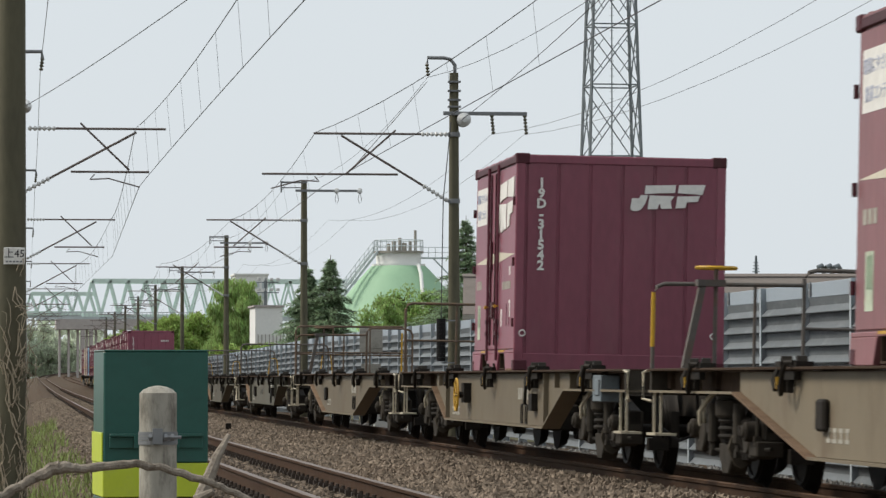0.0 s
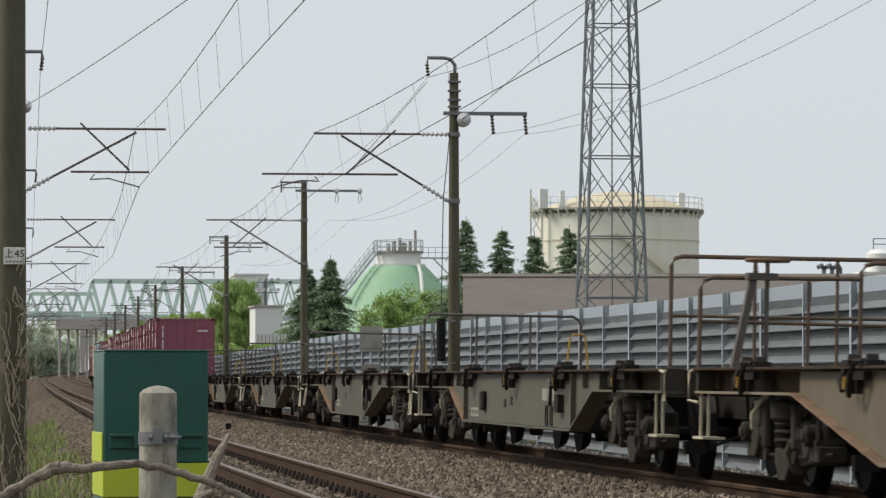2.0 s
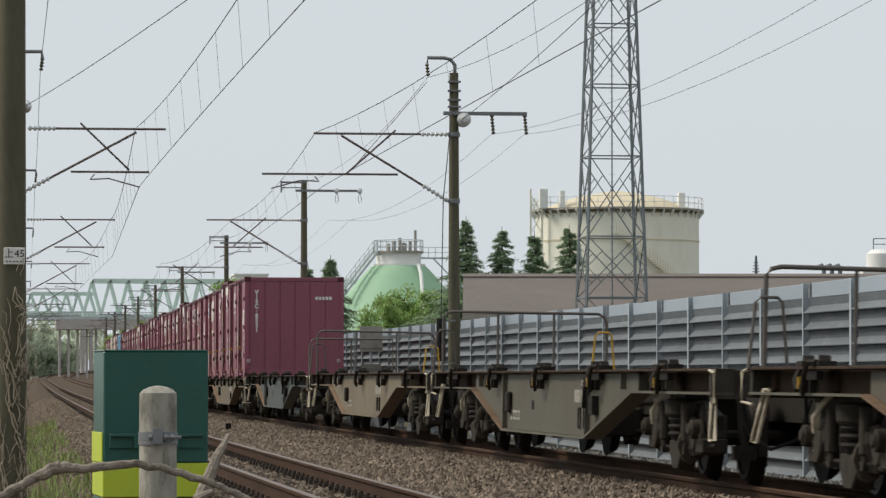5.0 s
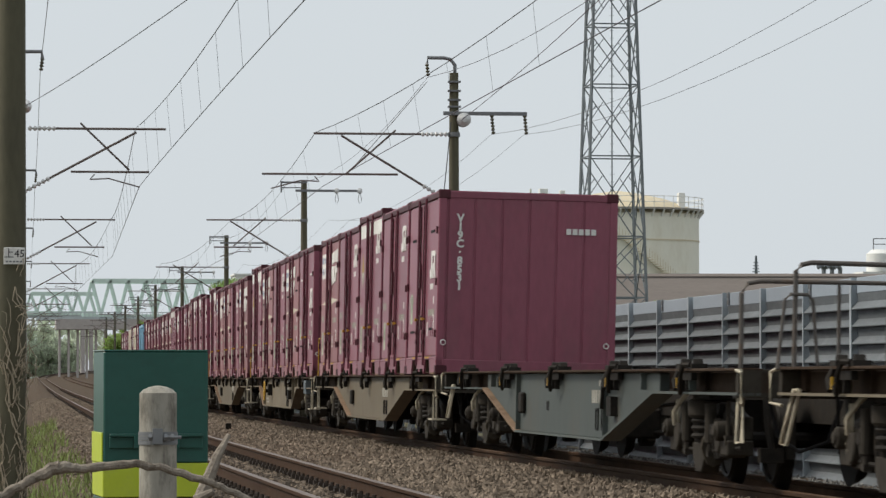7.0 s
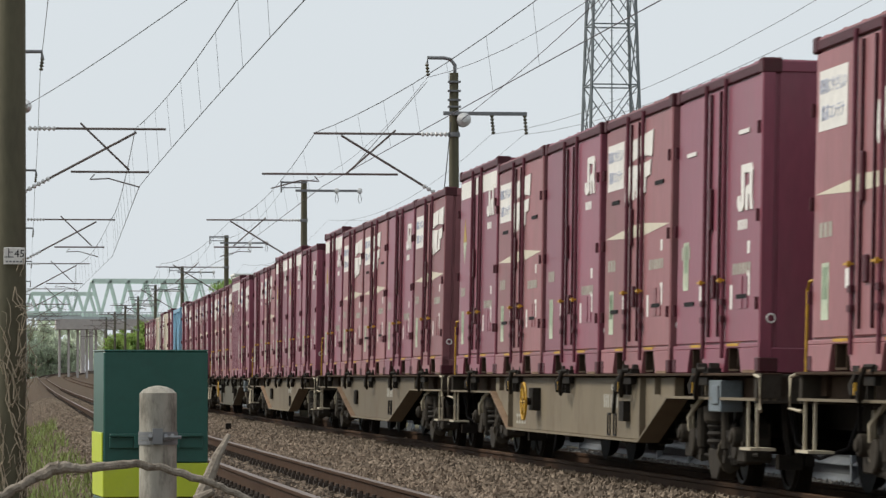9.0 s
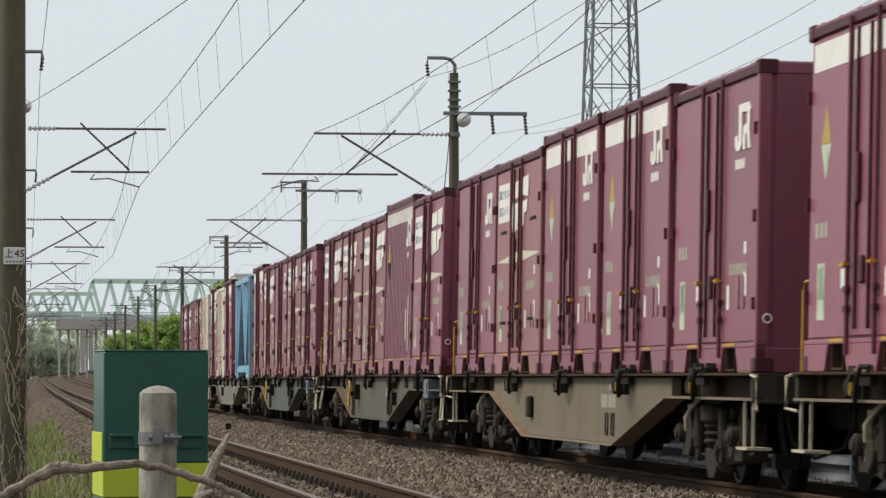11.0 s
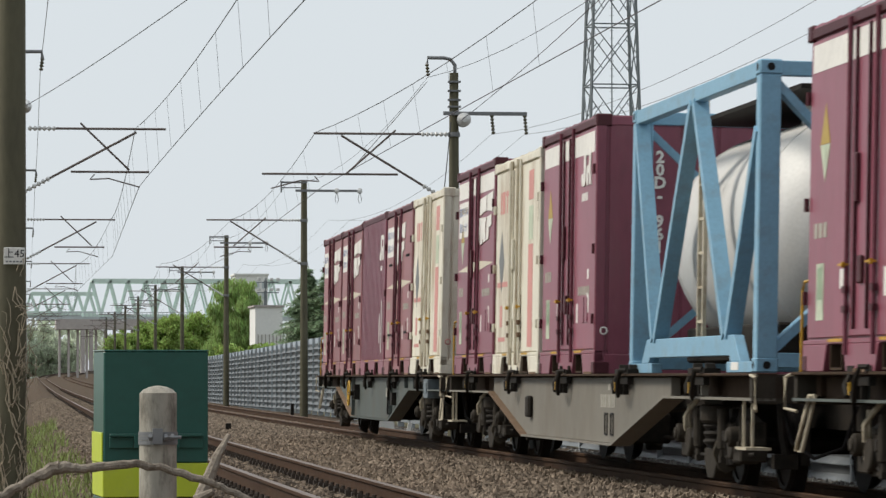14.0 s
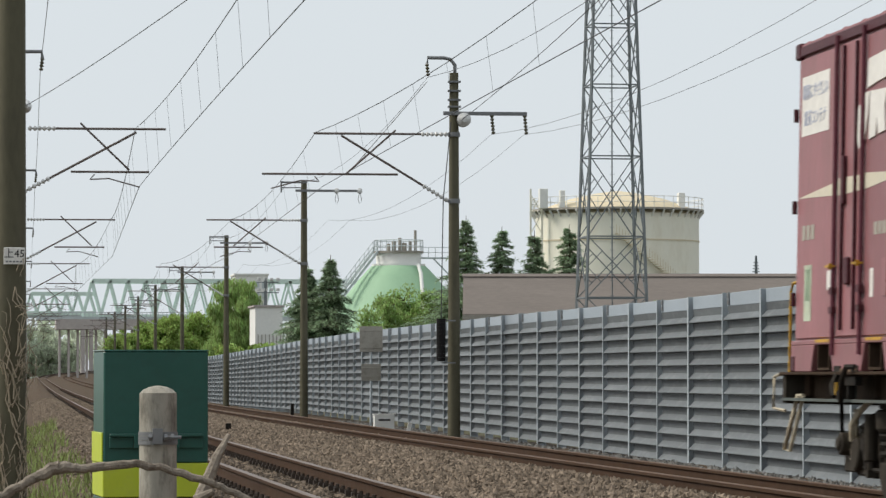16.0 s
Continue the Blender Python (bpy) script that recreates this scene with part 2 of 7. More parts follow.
RAIL_BROWN = stuff_of("brown_rail_head", (0.098, 0.06, 0.039), 0.55, vary=0.2, stretch=(4, 0.3, 4), spec=0.07)
SLEEPER = stuff_of("dirty_sleeper", (0.07, 0.055, 0.042), 0.85, vary=0.25, each=0.15, spec=0.07)
CLIP = stuff_of("rail_fastening", (0.05, 0.038, 0.03), 0.7, vary=0.3)
BALLAST = stuff_of("ballast_bed", (0.085, 0.062, 0.044), 0.9, vary=0.5, grain=22, stain=1.4, dirt=(0.06, 0.045, 0.033), dirt_much=0.7, bump=0.9, spec=0.07)
STONES = stuff_of("ballast_stone", (0.190, 0.150, 0.114), 0.85, vary=0.15, grain=40, island=0.5, bump=0.1, spec=0.07)
STONES_GREY = stuff_of("grey_ballast_stone", (0.165, 0.16, 0.15), 0.85, vary=0.15, grain=40, island=0.55, bump=0.1)
EARTH = stuff_of("trackside_earth", (0.095, 0.085, 0.055), 0.95, vary=0.35, grain=9, stain=0.4, dirt=(0.05, 0.075, 0.02), dirt_much=0.8, bump=0.5, spec=0.07)
CONCRETE = stuff_of("weathered_concrete", (0.33, 0.31, 0.27), 0.85, vary=0.16, grain=25, stain=1.6, dirt=(0.14, 0.13, 0.11), dirt_much=0.6, bump=0.2)
POLE = stuff_of("dark_concrete_pole", (0.102, 0.094, 0.062), 0.8, vary=0.2, grain=25, stain=1.3, dirt=(0.06, 0.055, 0.042), dirt_much=0.6, stretch=(1, 1, 0.3))
GALV = stuff_of("galvanised_steel", (0.20, 0.205, 0.21), 0.55, metal=0.3, vary=0.2)
ARM = stuff_of("rusted_arm_pipe", (0.13, 0.105, 0.095), 0.6, vary=0.3)
WIRE = stuff_of("wire", (0.075, 0.075, 0.08), 0.5, metal=0.3, vary=0.1, bump=0)
PORCELAIN = stuff_of("porcelain", (0.55, 0.55, 0.54), 0.25, vary=0.08)
PANEL = stuff_of("grey_barrier_panel", (0.128, 0.141, 0.150), 0.6, vary=0.14, grain=20, stain=0.9, dirt=(0.24, 0.25, 0.255), dirt_much=0.45, each=0.12, stretch=(1, 1, 3))
PANEL_POST = stuff_of("galvanised_post", (0.40, 0.44, 0.465), 0.5, metal=0.2, vary=0.12, each=0.1)
PANEL_CAP = stuff_of("pale_cap_panel", (0.31, 0.355, 0.40), 0.5, vary=0.08, each=0.08)
GREEN_BOX = stuff_of("dark_green_enamel", (0.031, 0.098, 0.079), 0.28, vary=0.12, grain=14, stain=3, dirt=(0.03, 0.055, 0.05), dirt_much=0.4, bump=0.04)
LIME = stuff_of("lime_yellow_enamel", (0.46, 0.54, 0.045), 0.45, vary=0.12, grain=14, stain=3, dirt=(0.3, 0.32, 0.1), dirt_much=0.4, bump=0.04)
TOWER = stuff_of("tower_steel", (0.17, 0.19, 0.20), 0.55, metal=0.2, vary=0.15)
TANK_CREAM = stuff_of("cream_tank_paint", (0.75, 0.73, 0.63), 0.6, vary=0.06, grain=1.5, stain=0.12, dirt=(0.60, 0.54, 0.40), dirt_much=0.5, stretch=(1, 1, 0.4))
TANK_ROOF = stuff_of("sandy_tank_roof", (0.60, 0.52, 0.37), 0.7, vary=0.12, grain=1.5, stain=0.15)
DOME_GREEN = stuff_of("pale_green_dome", (0.30, 0.47, 0.31), 0.6, vary=0.06, grain=0.8, stain=0.1, dirt=(0.22, 0.38, 0.25), dirt_much=0.5)
ROOF_TILE = stuff_of("brown_slate_roof", (0.205, 0.178, 0.16), 0.8, vary=0.18, grain=5, stain=0.4, stretch=(0.6, 3, 3))
FACADE = stuff_of("pale_plaster", (0.74, 0.74, 0.71), 0.8, vary=0.08, grain=4, stain=0.3)
# pale bridge green, lightened further so the colour holds the distance haze
BRIDGE_GREEN = stuff_of("hazed_pale_green_bridge_paint", (0.62, 0.75, 0.68), 0.6, vary=0.1, grain=1, stain=0.1)
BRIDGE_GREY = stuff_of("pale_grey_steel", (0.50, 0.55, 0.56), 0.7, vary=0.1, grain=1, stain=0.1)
VIADUCT = stuff_of("stained_viaduct_concrete", (0.42, 0.38, 0.36), 0.85, vary=0.2, grain=1, stain=0.2)
VINE = stuff_of("bleached_dry_vine", (0.34, 0.285, 0.21), 0.85, vary=0.35, grain=60, stain=8, dirt=(0.12, 0.09, 0.06), spec=0.07)
BARK = stuff_of("bark", (0.09, 0.07, 0.05), 0.9, vary=0.3, spec=0.07)
TWIG = stuff_of("dry_branch", (0.25, 0.215, 0.175), 0.8, vary=0.45, grain=70, stain=16, dirt=(0.07, 0.055, 0.042), dirt_much=0.85, bump=0.5, spec=0.07)


def leaf_of(name, colour, through, spread=0.5):
    """Leaves: each blade its own shade, with light passing through."""
    m = bpy.data.materials.new(name)
    m.use_nodes = True
    n, l = m.node_tree.nodes, m.node_tree.links
    b, out = n["Principled BSDF"], n["Material Output"]
    geo = n.new("ShaderNodeNewGeometry")
    rng = n.new("ShaderNodeMapRange")
    rng.inputs[3].default_value, rng.inputs[4].default_value = 1 - spread, 1 + spread
    l.new(geo.outputs["Random Per Island"], rng.inputs[0])
    hue = n.new("ShaderNodeMapRange")
    hue.inputs[3].default_value, hue.inputs[4].default_value = 0.48, 0.52
    l.new(geo.outputs["Random Per Island"], hue.inputs[0])
    hsv = n.new("ShaderNodeHueSaturation")
    hsv.inputs["Color"].default_value = (*colour, 1)
    l.new(rng.outputs[0], hsv.inputs["Value"])
    l.new(hue.outputs[0], hsv.inputs["Hue"])
    l.new(hsv.outputs[0], b.inputs["Base Color"])
    b.inputs["Roughness"].default_value = 0.6
    b.inputs["Specular IOR Level"].default_value = 0.25
    tr = n.new("ShaderNodeBsdfTranslucent")
    l.new(hsv.outputs[0], tr.inputs["Color"])
    mix = n.new("ShaderNodeMixShader")
    mix.inputs[0].default_value = through
    l.new(b.outputs[0], mix.inputs[1])
    l.new(tr.outputs[0], mix.inputs[2])
    l.new(mix.outputs[0], out.inputs["Surface"])
    return m


CONIFER = leaf_of("conifer_needles", (0.28, 0.37, 0.23), 0.5, 0.55)
SPRING = leaf_of("spring_leaves", (0.30, 0.405, 0.115), 0.5, 0.45)
DULL_LEAF = leaf_of("young_olive_leaves", (0.32, 0.44, 0.155), 0.5, 0.4)
GRASS = leaf_of("grass_blades", (0.20, 0.235, 0.082), 0.4, 0.6)
# far foliage: olive paled in its base colour to paint the haze
HAZE_LEAF = leaf_of("haze_paled_olive_leaves", (0.55, 0.60, 0.47), 0.5, 0.35)

# ---------- ground, ballast and tracks ----------
def ground():
    n, v, f = 60, [], []
    xs = [-2500 + 6000 * i / n for i in range(n + 1)]
    ys = [-600 + 4600 * i / n for i in range(n + 1)]
    for y in ys:
        for x in xs:
            v.append((x, y, -0.9 + 0.06 * noise.noise(Vector((x * 0.01, y * 0.01, 0)))))
    for j in range(n):
        for i in range(n):
            a = j * (n + 1) + i
            f.append((a, a + 1, a + n + 2, a + n + 1))
    ob = new("ground", raw("ground", v, f, EARTH))
    tagged(ob, "bare earth and grass beside the railway", "ground", kind="structure")


BED = [(-9.0, -0.92), (-7.6, -0.86), (-6.4, -0.5), (-5.6, -0.24), (-5.1, -0.2), (-4.04, -0.2), (-3.0, -0.2), (-2.3, -0.2),
       (-1.7, -0.15), (-1.1, -0.13), (-0.7, -0.12), (0.0, -0.15), (0.7, -0.15), (1.1, -0.17), (1.7, -0.25), (2.6, -0.38), (4.4, -0.4), (5.0, -0.6), (5.6, -0.92)]


def bed(side):
    for (a, za), (b, zb) in zip(BED, BED[1:]):
        if side <= b:
            return za + (zb - za) * max(side - a, 0) / (b - a)
    return BED[-1][1]


def bed_point(s, side, up=0.0):
    tilt = cant(s) * max(0.0, 1 - abs(side) / 2.2) * side + (cant(s) + 0.008) * max(0.0, 1 - abs(side - NEAR) / 1.9) * (side - NEAR)
    return at(s, side, bed(side) - tilt + up)


def ballast():
    ss = [-60 + 6 * i for i in range(15)] + [30 + 0.3 * i for i in range(334)] + [130.5 + 1.5 * i for i in range(113)] + [302 + 6 * i for i in range(112)]
    sides = [-9 + 0.15 * i for i in range(98)]
    v, f = [], []
    for s in ss:
        for d in sides:
            rough = 0.03 * noise.noise(Vector((s * 2.1, d * 2.7, 0))) + 0.035 * noise.noise(Vector((s * 0.5, d * 0.8, 4)))
            if min(abs(d), abs(d - NEAR)) < 0.9:
                rough = rough * 0.3 - 0.012
            v.append(bed_point(s, d, rough))
    w = len(sides)
    for j in range(len(ss) - 1):
        for i in range(w - 1):
            a = j * w + i
            f.append((a, a + 1, a + w + 1, a + w))
    ob = new("ballast_bed", raw("ballast_bed", v, f, BALLAST, True))
    tagged(ob, "brown crushed-stone ballast bed under two tracks", "ballast", kind="structure")


def stones(name, count, s_range, side_range, material, label, low, high, keep_off=True):
    """Loose ballast stones on the bed, as one mesh of small lumps."""
    rng = random.Random(len(name) + count)
    shape = [(1, 0, 0), (-1, 0, 0), (0, 1, 0), (0, -1, 0), (0, 0, 1), (0, 0, -1)]
    faces = [(0, 2, 4), (2, 1, 4), (1, 3, 4), (3, 0, 4), (2, 0, 5), (1, 2, 5), (3, 1, 5), (0, 3, 5)]
    v, f = [], []
    for _ in range(count):
        s = s_range[0] + (s_range[1] - s_range[0]) * rng.random() ** 1.25
        d = rng.uniform(*side_range)
        if keep_off and (min(abs(abs(d) - 0.53), abs(abs(d - NEAR) - 0.53)) < 0.12):
            continue
        inside = min(abs(d), abs(d - NEAR)) < 0.53
        c = bed_point(s, d, -0.008 if inside else 0.005)
        r = rng.uniform(low, high)
        turn = Euler((rng.uniform(0, 6), rng.uniform(0, 6), rng.uniform(0, 6))).to_matrix()
        k = (r * rng.uniform(0.7, 1.3), r * rng.uniform(0.7, 1.2), r * rng.uniform(0.5, 0.9))
        base = len(v)
        for p in shape:
            q = turn @ Vector([a * b * rng.uniform(0.75, 1.2) for a, b in zip(p, k)])
            v.append(c + q)
        f += [tuple(base + i for i in t) for t in faces]
    ob = new(name, raw(name, v, f, material))
    tagged(ob, label, "ballast stones", kind="stuff")


def track_point(s, centre, side, z):
    c = cant(s) + (0.008 if centre else 0.0)
    return at(s, centre + side * math.cos(c) + z * math.sin(c), -side * math.sin(c) + z * math.cos(c))


RAIL_SHAPE = [(-0.065, -0.172), (0.065, -0.172), (0.065, -0.160), (0.012, -0.145), (0.010, -0.048), (0.034, -0.036),
              (0.034, -0.008), (0.026, 0.0), (-0.026, 0.0), (-0.034, -0.008), (-0.034, -0.036), (-0.010, -0.048),
              (-0.012, -0.145), (-0.065, -0.160)]


def track(name, centre, label):
    root = holder(name, Matrix.Identity(4), label, "railway track", kind="structure")
    ss = [-60 + 3.0 * i for i in range(151)] + [396 + 5.0 * i for i in range(114)]
    for side in (-0.566, 0.566):
        v, f, n = [], [], len(RAIL_SHAPE)
        for s in ss:
            v += [track_point(s, centre, side + a, b) for a, b in RAIL_SHAPE]
        for j in range(len(ss) - 1):
            for i in range(n):
                f.append((j * n + i, j * n + (i + 1) % n, (j + 1) * n + (i + 1) % n, (j + 1) * n + i))
        me = raw("rail", v, f, RAIL_RUST)
        me.materials.append(RAIL_TOP if centre else RAIL_BROWN)
        for k, poly in enumerate(me.polygons):
            if k % n in (6, 7, 8):
                poly.material_index = 1
        part("rail", me, None, root)
    return root


def sleepers(root, centre, clips=True):
    bm = bmesh.new()
    prism(bm, [(-0.13, -0.32), (0.13, -0.32), (0.1, -0.19), (-0.1, -0.19)], "x", -1.0, 1.0)
    block = mesh_of("sleeper", bm, SLEEPER)
    bm = bmesh.new()
    for r in (-0.566, 0.566):
        for k in (-1, 1):
            box(bm, r + k * 0.11 - 0.045, r + k * 0.11 + 0.045, -0.05, 0.05, -0.2, -0.14)
            disc(bm, (r + k * 0.12, 0, -0.125), "z", 0.022, 0.04, 6)
    clip = mesh_of("rail_clip", bm, CLIP)
    for i in range(148):
        s = 32 + 0.62 * i
        x, y, h = line(s)
        m = Matrix.Translation(track_point(s, centre, 0, 0)) @ Matrix.Rotation(-h, 4, "Z") @ Matrix.Rotation(cant(s) + (0.008 if centre else 0), 4, "Y")
        sl = part("sleeper", block, None, root)
        sl.matrix_world = m
        if clips:
            part("rail_clip", clip, None, sl)
    if not clips:
        return
    v, f = [], []
    for i in range(330):
        s = 124 + 0.62 * i
        for d in (-0.566, 0.566):
            for k in (-1, 1):
                base = len(v)
                for du in (-0.055, 0.055):
                    for ds in (-0.06, 0.06):
                        for z in (-0.2, -0.12):
                            v.append(track_point(s + ds, centre, d + k * 0.115 + du, z))
                f += [tuple(base + q for q in t) for t in ((0, 1, 3, 2), (4, 6, 7, 5), (0, 4, 5, 1), (2, 3, 7, 6), (1, 5, 7, 3))]
    ob = part("rail_clips_beyond", raw("rail_clips_beyond", v, f, CLIP), None, root)
    tagged(ob, kind="stuff")


# ---------- noise barrier ----------
TOPS = [(20, 2.24), (60, 2.26), (80, 2.36), (117, 2.46), (139, 2.46), (167, 2.36), (212, 2.23), (300, 2.2)]
BARRIER = 3.9


def barrier_top(s):
    for (a, za), (b, zb) in zip(TOPS, TOPS[1:]):
        if s <= b:
            return za + (zb - za) * max(s - a, 0) / (b - a)
    return TOPS[-1][1]


def noise_barrier():
    root = holder("noise_barrier", Matrix.Identity(4), "grey louvred steel noise barrier along the far track", "noise barrier", kind="structure")
    pitch, row, rows = 2.865, 0.2226, 11
    shape = [(-0.012, 0.0), (-0.102, 0.012), (-0.102, 0.022), (-0.02, 0.108), (-0.012, 0.112), (-0.034, row - 0.002), (0.03, row - 0.002), (0.03, 0.0)]
    bm = bmesh.new()
    prism(bm, shape, "y", 0.045, pitch - 0.045)
    panel = mesh_of("barrier_panel", bm, PANEL)
    bm = bmesh.new()
    box(bm, -0.03, 0.02, 0.04, pitch - 0.04, 0, 0.2)
    cap = mesh_of("cap_panel", bm, PANEL_CAP, 0.006)
    posts = []
    for wide in (0.05, 0.028):
        bm = bmesh.new()
        box(bm, -0.108, -0.096, -wide, wide, 0, 2.78)
        box(bm, -0.096, 0.06, -0.008, 0.008, 0, 2.78)
        box(bm, 0.06, 0.07, -wide, wide, 0, 2.78)
        posts.append(mesh_of("barrier_post", bm, PANEL_POST))
    bm = bmesh.new()
    for y in (-0.17, 0.17):
        for z in (0.02, 0.12):
            box(bm, -0.055, -0.03, y - 0.06, y + 0.06, z, z + 0.07)
        box(bm, -0.045, -0.03, y - 0.03, y + 0.03, 0.02, 0.215)
    lug = mesh_of("cap_bracket", bm, GALV)
    rest_v, rest_f = [], []
    for i in range(96):
        s = 23.98 + pitch * i
        top = barrier_top(s + pitch / 2)
        base = top - 0.2 - row * rows
        m = on_line(s, BARRIER, base)
        p = part("barrier_post", posts[i % 2], None, root)
        p.matrix_world = m @ Matrix.Translation((0, 0, -0.13))
        c = part("cap_panel", cap, None, root)
        c.matrix_world = on_line(s, BARRIER, top - 0.2)
        if i % 2:
            g = part("cap_bracket", lug, None, root)
            g.matrix_world = on_line(s, BARRIER, top - 0.2)
        for k in range(rows):
            if 5 <= i < 32:
                q = part("barrier_panel", panel, None, root)
                q.matrix_world = on_line(s, BARRIER, base + k * row)
            else:
                mm = on_line(s, BARRIER, base + k * row)
                o = len(rest_v)
                rest_v += [mm @ vv.co for vv in panel.vertices]
                rest_f += [tuple(o + j for j in poly.vertices) for poly in panel.polygons]
    ob = part("barrier_panels_beyond", raw("barrier_panels_beyond", rest_v, rest_f, PANEL), None, root)
    tagged(ob, kind="stuff")


# ---------- overhead line ----------
def insulator(bm, p, q, r=0.055, sheds=6):
    p, q = Vector(p), Vector(q)
    pts, rad = [], []
    for i in range(sheds):
        for k, w in ((0.0, 0.35), (0.35, 1.0), (0.6, 1.0), (0.95, 0.35)):
            pts.append(p.lerp(q, (i + k) / sheds))
            rad.append(r * w)
    tube(bm, pts, r, 8, rad)


def insulated(p, q, r, sheds):
    bm = bmesh.new()
    insulator(bm, p, q, r, sheds)
    return bm


def line_pole(name, s, side, turn, label, upper, lower, brace, strut, top=7.7, cross=True, hook=True, radius=0.145):
    """A concrete pole beside the line with a bracket arm over the track; turn is +1 when the arm reaches to the right."""
    root = holder(name, on_line(s, side, -0.5), label, "line pole", "line poles")
    z0 = 0.5
    bm = bmesh.new()
    tube(bm, [(0, 0, -0.4), (0, 0, top + z0)], radius, 20, [radius, radius * 0.68])
    part("shaft", bm, POLE, root)

    def pt(t, z):
        return Vector((turn * t, -0.12, z + z0))
    bm = bmesh.new()
    tube(bm, [pt(upper[0] + 0.55, upper[2]), pt(upper[1], upper[2])], 0.025, 8)
    part("upper_pipe", bm, ARM, root)
    bm = bmesh.new()
    tube(bm, [pt(lower[0], lower[2]), pt(lower[1], lower[2])], 0.024, 8)
    part("lower_pipe", bm, ARM, root)
    bm = bmesh.new()
    a, b = pt(*brace[0]), pt(*brace[1])
    tube(bm, [a.lerp(b, 0.22), b], 0.026, 8)
    part("brace", bm, ARM, root)
    bm = bmesh.new()
    tube(bm, [pt(*strut[0]), pt(*strut[1])], 0.021, 8)
    part("strut", bm, ARM, root)
    bm = bmesh.new()
    insulator(bm, pt(upper[0], upper[2]), pt(upper[0] + 0.6, upper[2]), 0.05)
    part("insulator", bm, PORCELAIN, root)
    bm = bmesh.new()
    insulator(bm, a, a.lerp(b, 0.24), 0.05)
    part("insulator", bm, PORCELAIN, root)
    for z in (upper[2], brace[0][1]):
        bm = bmesh.new()
        tube(bm, [(0, 0, z + z0 - 0.05), (0, 0, z + z0 + 0.05)], radius * 0.93, 20)
        bar(bm, (0, 0, z + z0), pt(0.2, z), 0.05)
        part("clamp", bm, GALV, root)
    bm = bmesh.new()
    end = pt(lower[1] - 0.15, lower[2])
    tube(bm, [end + Vector((-turn * 1.0, 0, -0.05)), end + Vector((-turn * 1.1, 0, -0.16)), end + Vector((-turn * 0.7, 0, -0.14)),
              end + Vector((-turn * 0.05, 0, -0.32))], 0.016, 6)
    part("registration_arm", bm, ARM, root)
    if hook == 2:
        bm = bmesh.new()
        h = top + z0
        bar(bm, (turn * -0.1, -0.1, h - 0.08), (turn * 0.8, -0.1, h - 0.08), 0.06)
        bar(bm, (turn * 0.78, -0.1, h - 0.03), (turn * 0.78, -0.1, h - 0.42), 0.05)
        bar(bm, (turn * 0.78, -0.1, h - 0.26), (turn * 0.1, -0.1, h - 0.26), 0.035)
        part("top_bracket", bm, GALV, root)
    elif hook:
        bm = bmesh.new()
        arc = [(turn * -0.02, 0, top + z0 - 0.1), (turn * -0.02, 0, top + z0 + 0.18), (turn * 0.08, 0, top + z0 + 0.3), (turn * 0.22, 0, top + z0 + 0.33),
               (turn * 0.58, 0, top + z0 + 0.33), (turn * 0.6, 0, top + z0 + 0.18)]
        tube(bm, arc, 0.04, 8)
        part("top_bracket", bm, GALV, root)
        bm = bmesh.new()
        insulator(bm, (turn * 0.6, 0, top + z0 + 0.2), (turn * 0.57, 0, top + z0 - 0.08), 0.045, 4)
        part("insulator", bm, POLE, root)
    if cross == 2:
        h = top + z0 - 0.36
        part("crossarm", box(bmesh.new(), min(turn * 0.3, -turn * 1.95), max(turn * 0.3, -turn * 1.95), -0.16, -0.1, h - 0.04, h + 0.04), GALV, root)
        for t in (1.1, 1.88):
            part("insulator", insulated((-turn * t, -0.18, h + 0.02), (-turn * t, -0.06, h - 0.02), 0.09, 2), PORCELAIN, root)
            part("jumper", tube(bmesh.new(), [(-turn * t, -0.15, h), (-turn * t - 0.06, -0.15, h - 0.3), (-turn * t, -0.15, h - 0.45), (-turn * t + 0.06, -0.15, h - 0.3), (-turn * t, -0.15, h)], 0.009, 4), WIRE, root)
    elif cross:
        bm = bmesh.new()
        box(bm, min(-turn * -0.25, -turn * 1.6), max(-turn * -0.25, -turn * 1.6), -0.16, -0.1, 6.8 + z0 - 0.04, 6.8 + z0 + 0.04)
        part("crossarm", bm, GALV, root)
        for t in (0.82, 1.55):
            bm = bmesh.new()
            insulator(bm, (-turn * t, -0.13, 6.78 + z0), (-turn * t - turn * 0.04, -0.13, 6.34 + z0), 0.045, 6)
            part("insulator", bm, POLE, root)
        bm = bmesh.new()
        tube(bm, [(-turn * 0.2, -0.3, 6.66 + z0), (-turn * 0.2, -0.22, 6.66 + z0), (-turn * 0.2, 0.05, 6.66 + z0)], 0.15, 16, [0.06, 0.155, 0.155])
        part("strain_insulator", bm, PORCELAIN, root)
        for z in (7.1, 7.3, 7.5, 6.95):
            bm = bmesh.new()
            box(bm, -0.14, 0.14, -0.14, 0.02, z + z0 - 0.02, z + z0 + 0.02)
            part("step_bolt", bm, GALV, root)
    return root


RIGHT_POLES = [36.5, 81.3, 125.8, 175.0, 224.7, 271.5, 313.5, 354.0, 395.0, 437.0]
LEFT_POLES = [36.0, 79.0, 124.0, 172.0, 222.0, 270.0, 314.0, 356.0]


def hang(bm, s0, s1, side0, side1, z0, z1, sag, r, n=10):
    pts = []
    for i in range(n + 1):
        k = i / n
        pts.append(at(s0 + (s1 - s0) * k, side0 + (side1 - side0) * k, z0 + (z1 - z0) * k - 4 * sag * k * (1 - k)))
    tube(bm, pts, r, 4, cap=False)
    return pts


